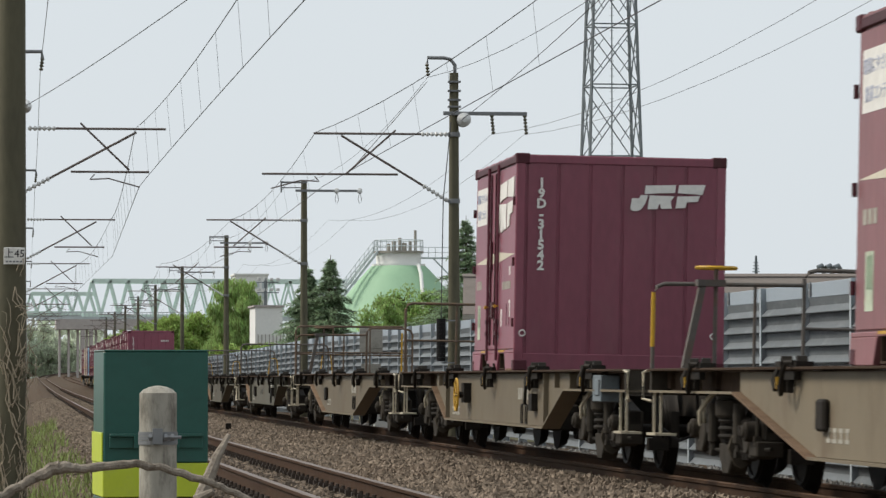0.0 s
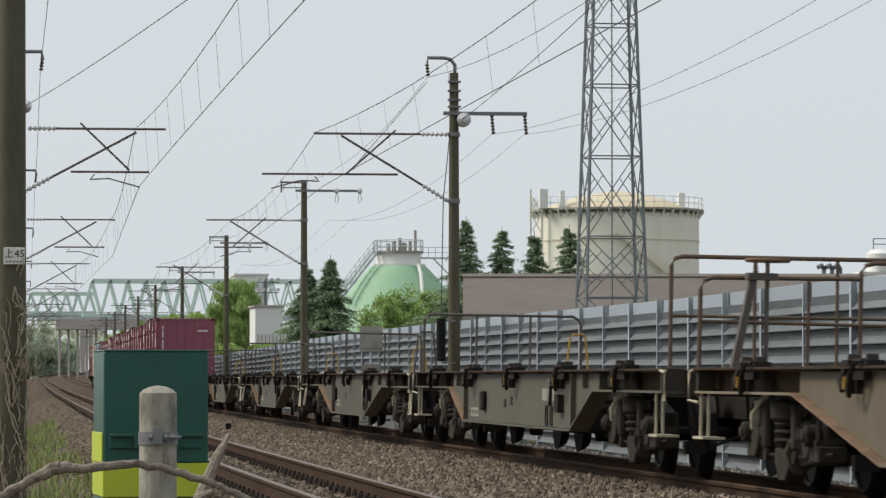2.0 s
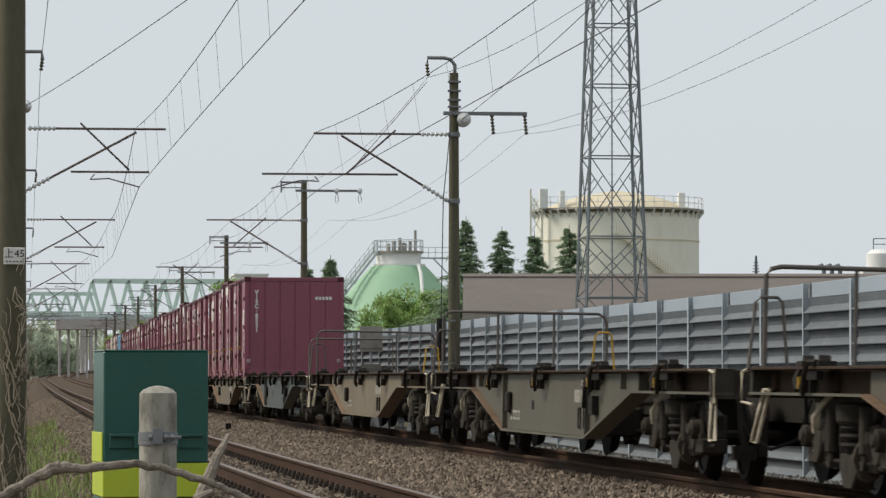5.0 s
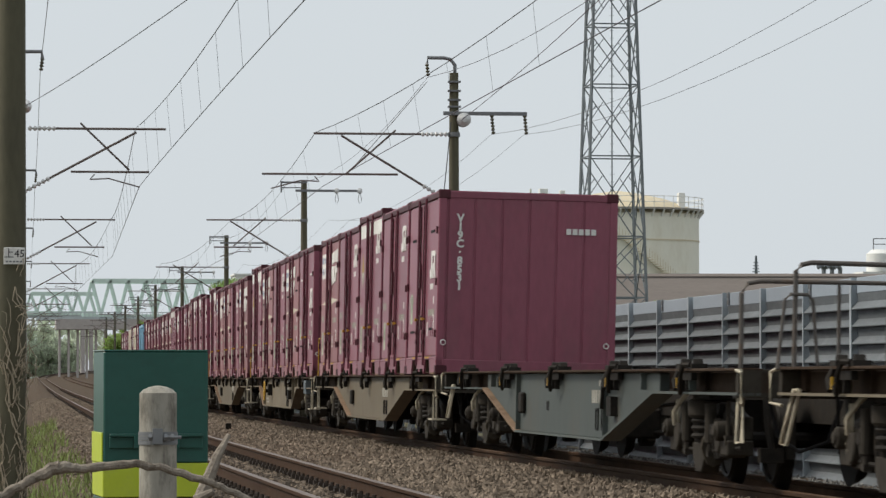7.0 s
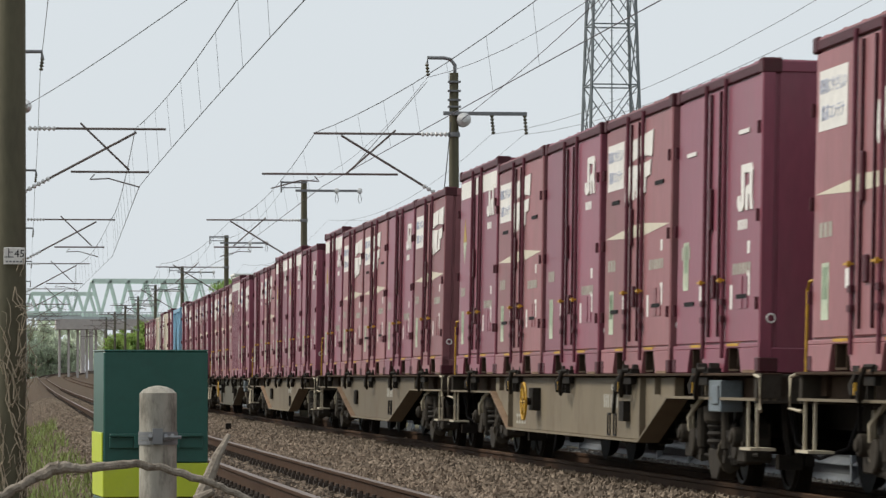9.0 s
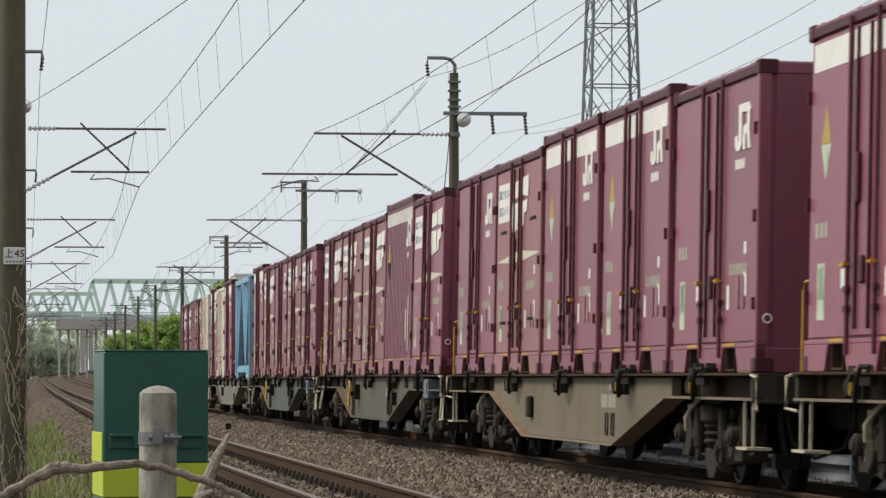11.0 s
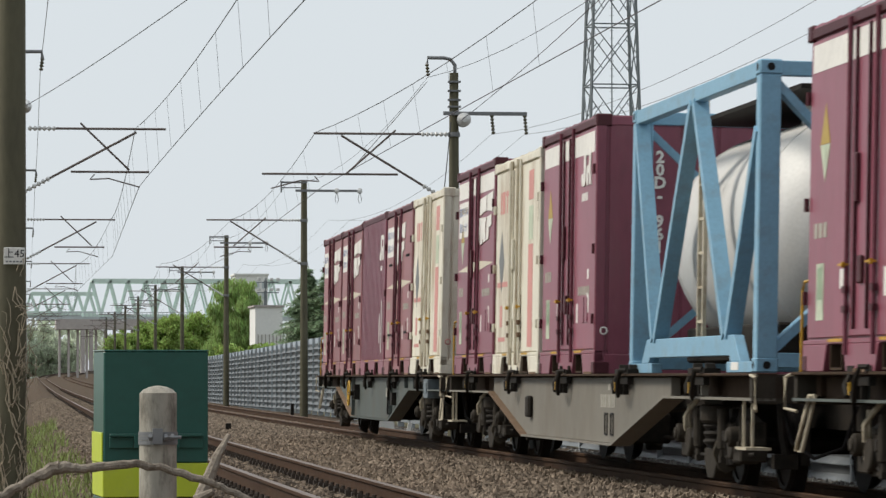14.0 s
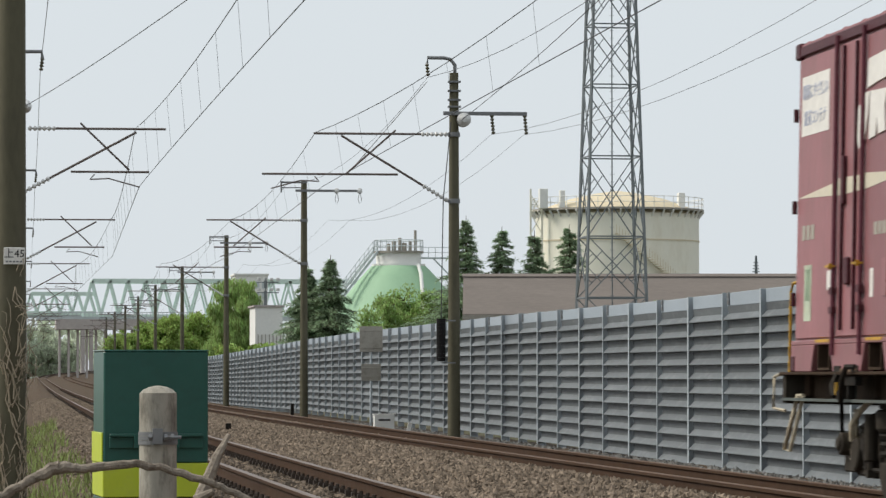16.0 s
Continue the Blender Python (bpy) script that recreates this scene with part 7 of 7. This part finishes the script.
    if corner:
        bm = bmesh.new()
        y = E - 0.1
        tube(bm, [(-1.22, y, 0.98), (-1.22, y, 1.62), (-1.22, y - 0.06, 1.68), (-1.16, y - 0.1, 1.70)], 0.0125, 8)
        part("corner_handrail", bm, YELLOW, root, "yellow corner handrail")
    return root


# places along the train: metres behind the first loaded wagon's leading container end
TIMES = [0.5 * k for k in range(33)]


def ease(q):
    q = min(max(q, 0.0), 1.0)
    return q * q * (3 - 2 * q)


def gone(t):
    """How far the train has run at t seconds: it slows very slightly."""
    return 21.43 * t - 0.041 * t * t - 0.65 * ease((t - 8.5) / 3.0)


LEAD = 50.05 + gone(7.0)     # where that end is at the start
WAGON = 20.4
PLACE = 3.77


def train_row(back, z):
    rows = []
    for t in TIMES:
        s = LEAD + back - gone(t)
        x, y, h = line(s)
        near = min(max((52.0 - s) / 12.0, 0.0), 1.0)      # the bodies lean and settle a little on the bend
        c = cant(s) - 0.017 * near
        side, down = 0.017 * near + 0.0065 * max(41.0 - s, 0.0), 0.009 * near + 0.0013 * max(42.0 - s, 0.0)
        m = Matrix.Translation(at(s, side, -down)) @ Matrix.Rotation(-h, 4, "Z") @ Matrix.Rotation(c, 4, "Y") @ Matrix.Translation((0, 0, z))
        rows.append((t, m))
    return rows


NOTICE = lettering("環境にやさしい\n鉄道コンテナ", 0.125, BLUE_INK, "notice", 1.6)
MOVING = []


def build_train():
    m0 = Matrix.Identity(4)
    protos = {}

    def make(kind):
        if kind == "A":
            return container("monogram", "rail_container", "maroon steel rail container with a small white monogram")
        if kind == "B":
            return container("wide_mark", "rail_container", "faded maroon rail container with white emblem and tapered stripe", MAROON_OLD)
        if kind == "C":
            return container("banded", "rail_container", "tall maroon rail container with a white band under the roof", high=2.6)
        if kind == "K":
            return container("banded_wide", "rail_container", "tall maroon rail container with white band and slanted emblem", high=2.6)
        if kind == "D":
            return container("ribbed", "ribbed_container", "maroon corrugated-sided rail container with white band and diamond sign", high=2.6, first=True)
        if kind == "R":
            return container("ribbed", "ribbed_container", "maroon corrugated-sided rail container with a white monogram", high=2.52)
        if kind == "L":
            return container("monogram", "rail_container", "maroon rail container with a low monogram and pale vent slots", first=True)
        if kind == "M":
            return container("mid_mark", "rail_container", "faded maroon rail container with emblem across its locking bars", MAROON_OLD)
        if kind == "E":
            return container("cream", "rail_container", "rust-streaked cream rail container with a faded red stripe", CREAM)
    loads = {-9: "..B..", -8: "..S..", 0: "VACAB", 1: "LMAMC", 2: "BAMBC", 3: "ACCMA", 4: "XDBMB", 5: "WMABC", 6: "T", 7: "EMRBB"}
    for kind in "ABCDEKLMR":
        protos[kind] = make(kind)
    spare = set("ABCDEKLMR")

    def take(kind):
        if kind in spare:
            spare.discard(kind)
            return protos[kind]
        return copy_thing(protos[kind], m0)
    special_s = container("wide_mark", "rail_container", "maroon rail container with white emblem and serial number on its end", MAROON)
    end_number(special_s, "1\n9\nD\n-\n3\n1\n5\n4\n2", 2.5, -0.93, 1.68, 0.152)
    end_mark(special_s, mark_wide(0.1, 1.86, 0.88, 0.32), "white slanted emblem of plain shapes")
    special_v = container("monogram", "rail_container", "maroon rail container with a white serial number on its ribbed end", first=True)
    end_number(special_v, "V\n1\n9\nC\n·\n8\n5\n3\n1", 2.5, -0.93, 1.65, 0.148)
    end_mark(special_v, [block(0.52 + 0.085 * k, 0.585 + 0.085 * k, 1.93, 2.01) for k in range(5)], "small white bars")
    special_w = container("mid_mark", "rail_container", "maroon rail container with a white emblem across its locking bars", MAROON)
    special_x = container("wide_mark", "rail_container", "dark maroon rail container with emblem and numbered end", MAROON)
    end_number(special_x, "1\n9\nD\n·\n3\n2\n3\n9\n7", 2.5, -0.93, 1.65, 0.148)
    def numbered(ob):
        end_number(ob, "2\n0\nD\n-\n\n9\n6\n1", 2.6, -0.58, 1.72, 0.165)
        return ob

    for n in range(-9, 8):
        back = WAGON * n + (0.3 if n == -9 else 0.0)
        for k, kind in enumerate(loads.get(n, "")):
            if kind == ".":
                continue
            if kind == "T":
                for ob, off in ((tank_container(), 2.83), (numbered(take("C")), 7.6 + LONG / 2), (take("E"), 7.6 + PLACE + LONG / 2), (take("K"), 7.6 + 2 * PLACE + LONG / 2)):
                    MOVING.append((ob, back + off, 1.0))
                continue
            ob = {"S": special_s, "V": special_v, "W": special_w, "X": special_x}.get(kind) or take(kind)
            MOVING.append((ob, back + PLACE * k + LONG / 2, 1.04 if n < 0 else 1.0))
    railing_wheel = flat_wagon("flat_wagon", "dusty pale grey flat wagon with end railing and yellow brake wheel", SILL_GREY, 1, False, False, upright=True)
    carrier = flat_wagon("flat_wagon", "dusty tan flat wagon with end railing and yellow handbrake wheel", SILL_GREY, 4, True, False, deep=False, upright=True)
    rusty = flat_wagon("flat_wagon", "dusty tan empty flat wagon with rusty railing and brake wheel", SILL_GREY, 2, False, False, upright=True)
    two_holed = flat_wagon("flat_wagon", "olive-brown empty shallow-silled flat wagon with end railing", SILL_OLIVE, 3, False, 2, deep=False, upright=True, holes=2)
    railing = flat_wagon("flat_wagon", "olive-brown empty container flat wagon with end railing", SILL_OLIVE, 3, False, False, holes=1)
    tan_railing = flat_wagon("flat_wagon", "dusty tan empty container flat wagon with end railing", SILL_GREY, 3, False, False)
    empty_blue = flat_wagon("flat_wagon", "grey-green empty container flat wagon with a front railing", SILL_BLUE, 0, False, True, holes=1)
    wheeled_grey = flat_wagon("flat_wagon", "dusty grey flat wagon with a yellow handbrake wheel", SILL_GREY, 0, True, False, True, deep=False, upright=True)
    wheeled_olive = flat_wagon("flat_wagon", "olive-brown container flat wagon with a yellow handbrake wheel", SILL_OLIVE, 0, True, False, True)
    wheeled = flat_wagon("flat_wagon", "blue-grey container flat wagon with a yellow handbrake wheel", SILL_BLUE, 0, True, False, True)
    plain = flat_wagon("flat_wagon", "dusty tan container flat wagon loaded with containers", SILL_GREY, 0, False, False, True, upright=True)
    pale = flat_wagon("flat_wagon", "pale grey container flat wagon under a tank and boxes", SILL_PALE, 0, False, False, True, upright=True)
    kinds = {-9: railing_wheel, -8: carrier, -7: rusty, -6: two_holed, -5: railing, -4: railing, -3: railing, -2: tan_railing, -1: empty_blue,
             0: plain, 1: wheeled_grey, 2: plain, 3: plain, 4: wheeled_olive, 5: wheeled, 6: pale, 7: wheeled}
    first = set()
    for n, proto in kinds.items():
        if proto.name in first:
            ob = copy_thing(proto, m0)
        else:
            first.add(proto.name)
            ob = proto
        MOVING.append((ob, WAGON * n + (0.3 if n == -9 else 0.0) + 2 * PLACE + LONG / 2, 0.04 if n < 0 else 0.0))     # light wagons ride higher


def motions():
    for ob, back, z in MOVING:
        walk(ob, train_row(back, z))

# ---------- build the place ----------
ground()
ballast()
far_track = track("far_track", 0.0, "rusty railway track on brown ballast beside the barrier")
near_track = track("near_track", NEAR, "rusty railway track with dull rail heads on ballast")
overhead_line()
pole_number(36.0, -6.95)
equipment_box()
concrete_post()
dry_shrub()
pole_vines(36.0, -6.95)
trackside_things()
lattice_tower()
storage_tank()
digester()
long_building()
far_bridge()
far_span()
far_viaduct()
small_buildings()
vegetation()
stones("ballast_stones", 62000, (27, 130), (-3.45, 0.42), STONES, "brown crushed ballast stones between the tracks", 0.02, 0.052)
stones("ballast_stones_left", 26000, (28, 220), (-6.3, -3.5), STONES, "brown crushed ballast stones beside the near track", 0.022, 0.05)
stones("ballast_stones_grey", 14000, (28, 120), (0.65, 3.85), STONES_GREY, "grey crushed stones along the barrier's foot", 0.025, 0.055)
grass("trackside_grass", 9000, (30, 110), (-8.4, -5.8), 0.08, 0.3, "yellow-green rough grass beside the ballast")
build_train()
noise_barrier()
sleepers(far_track, 0.0, False)
sleepers(near_track, NEAR)
motions()
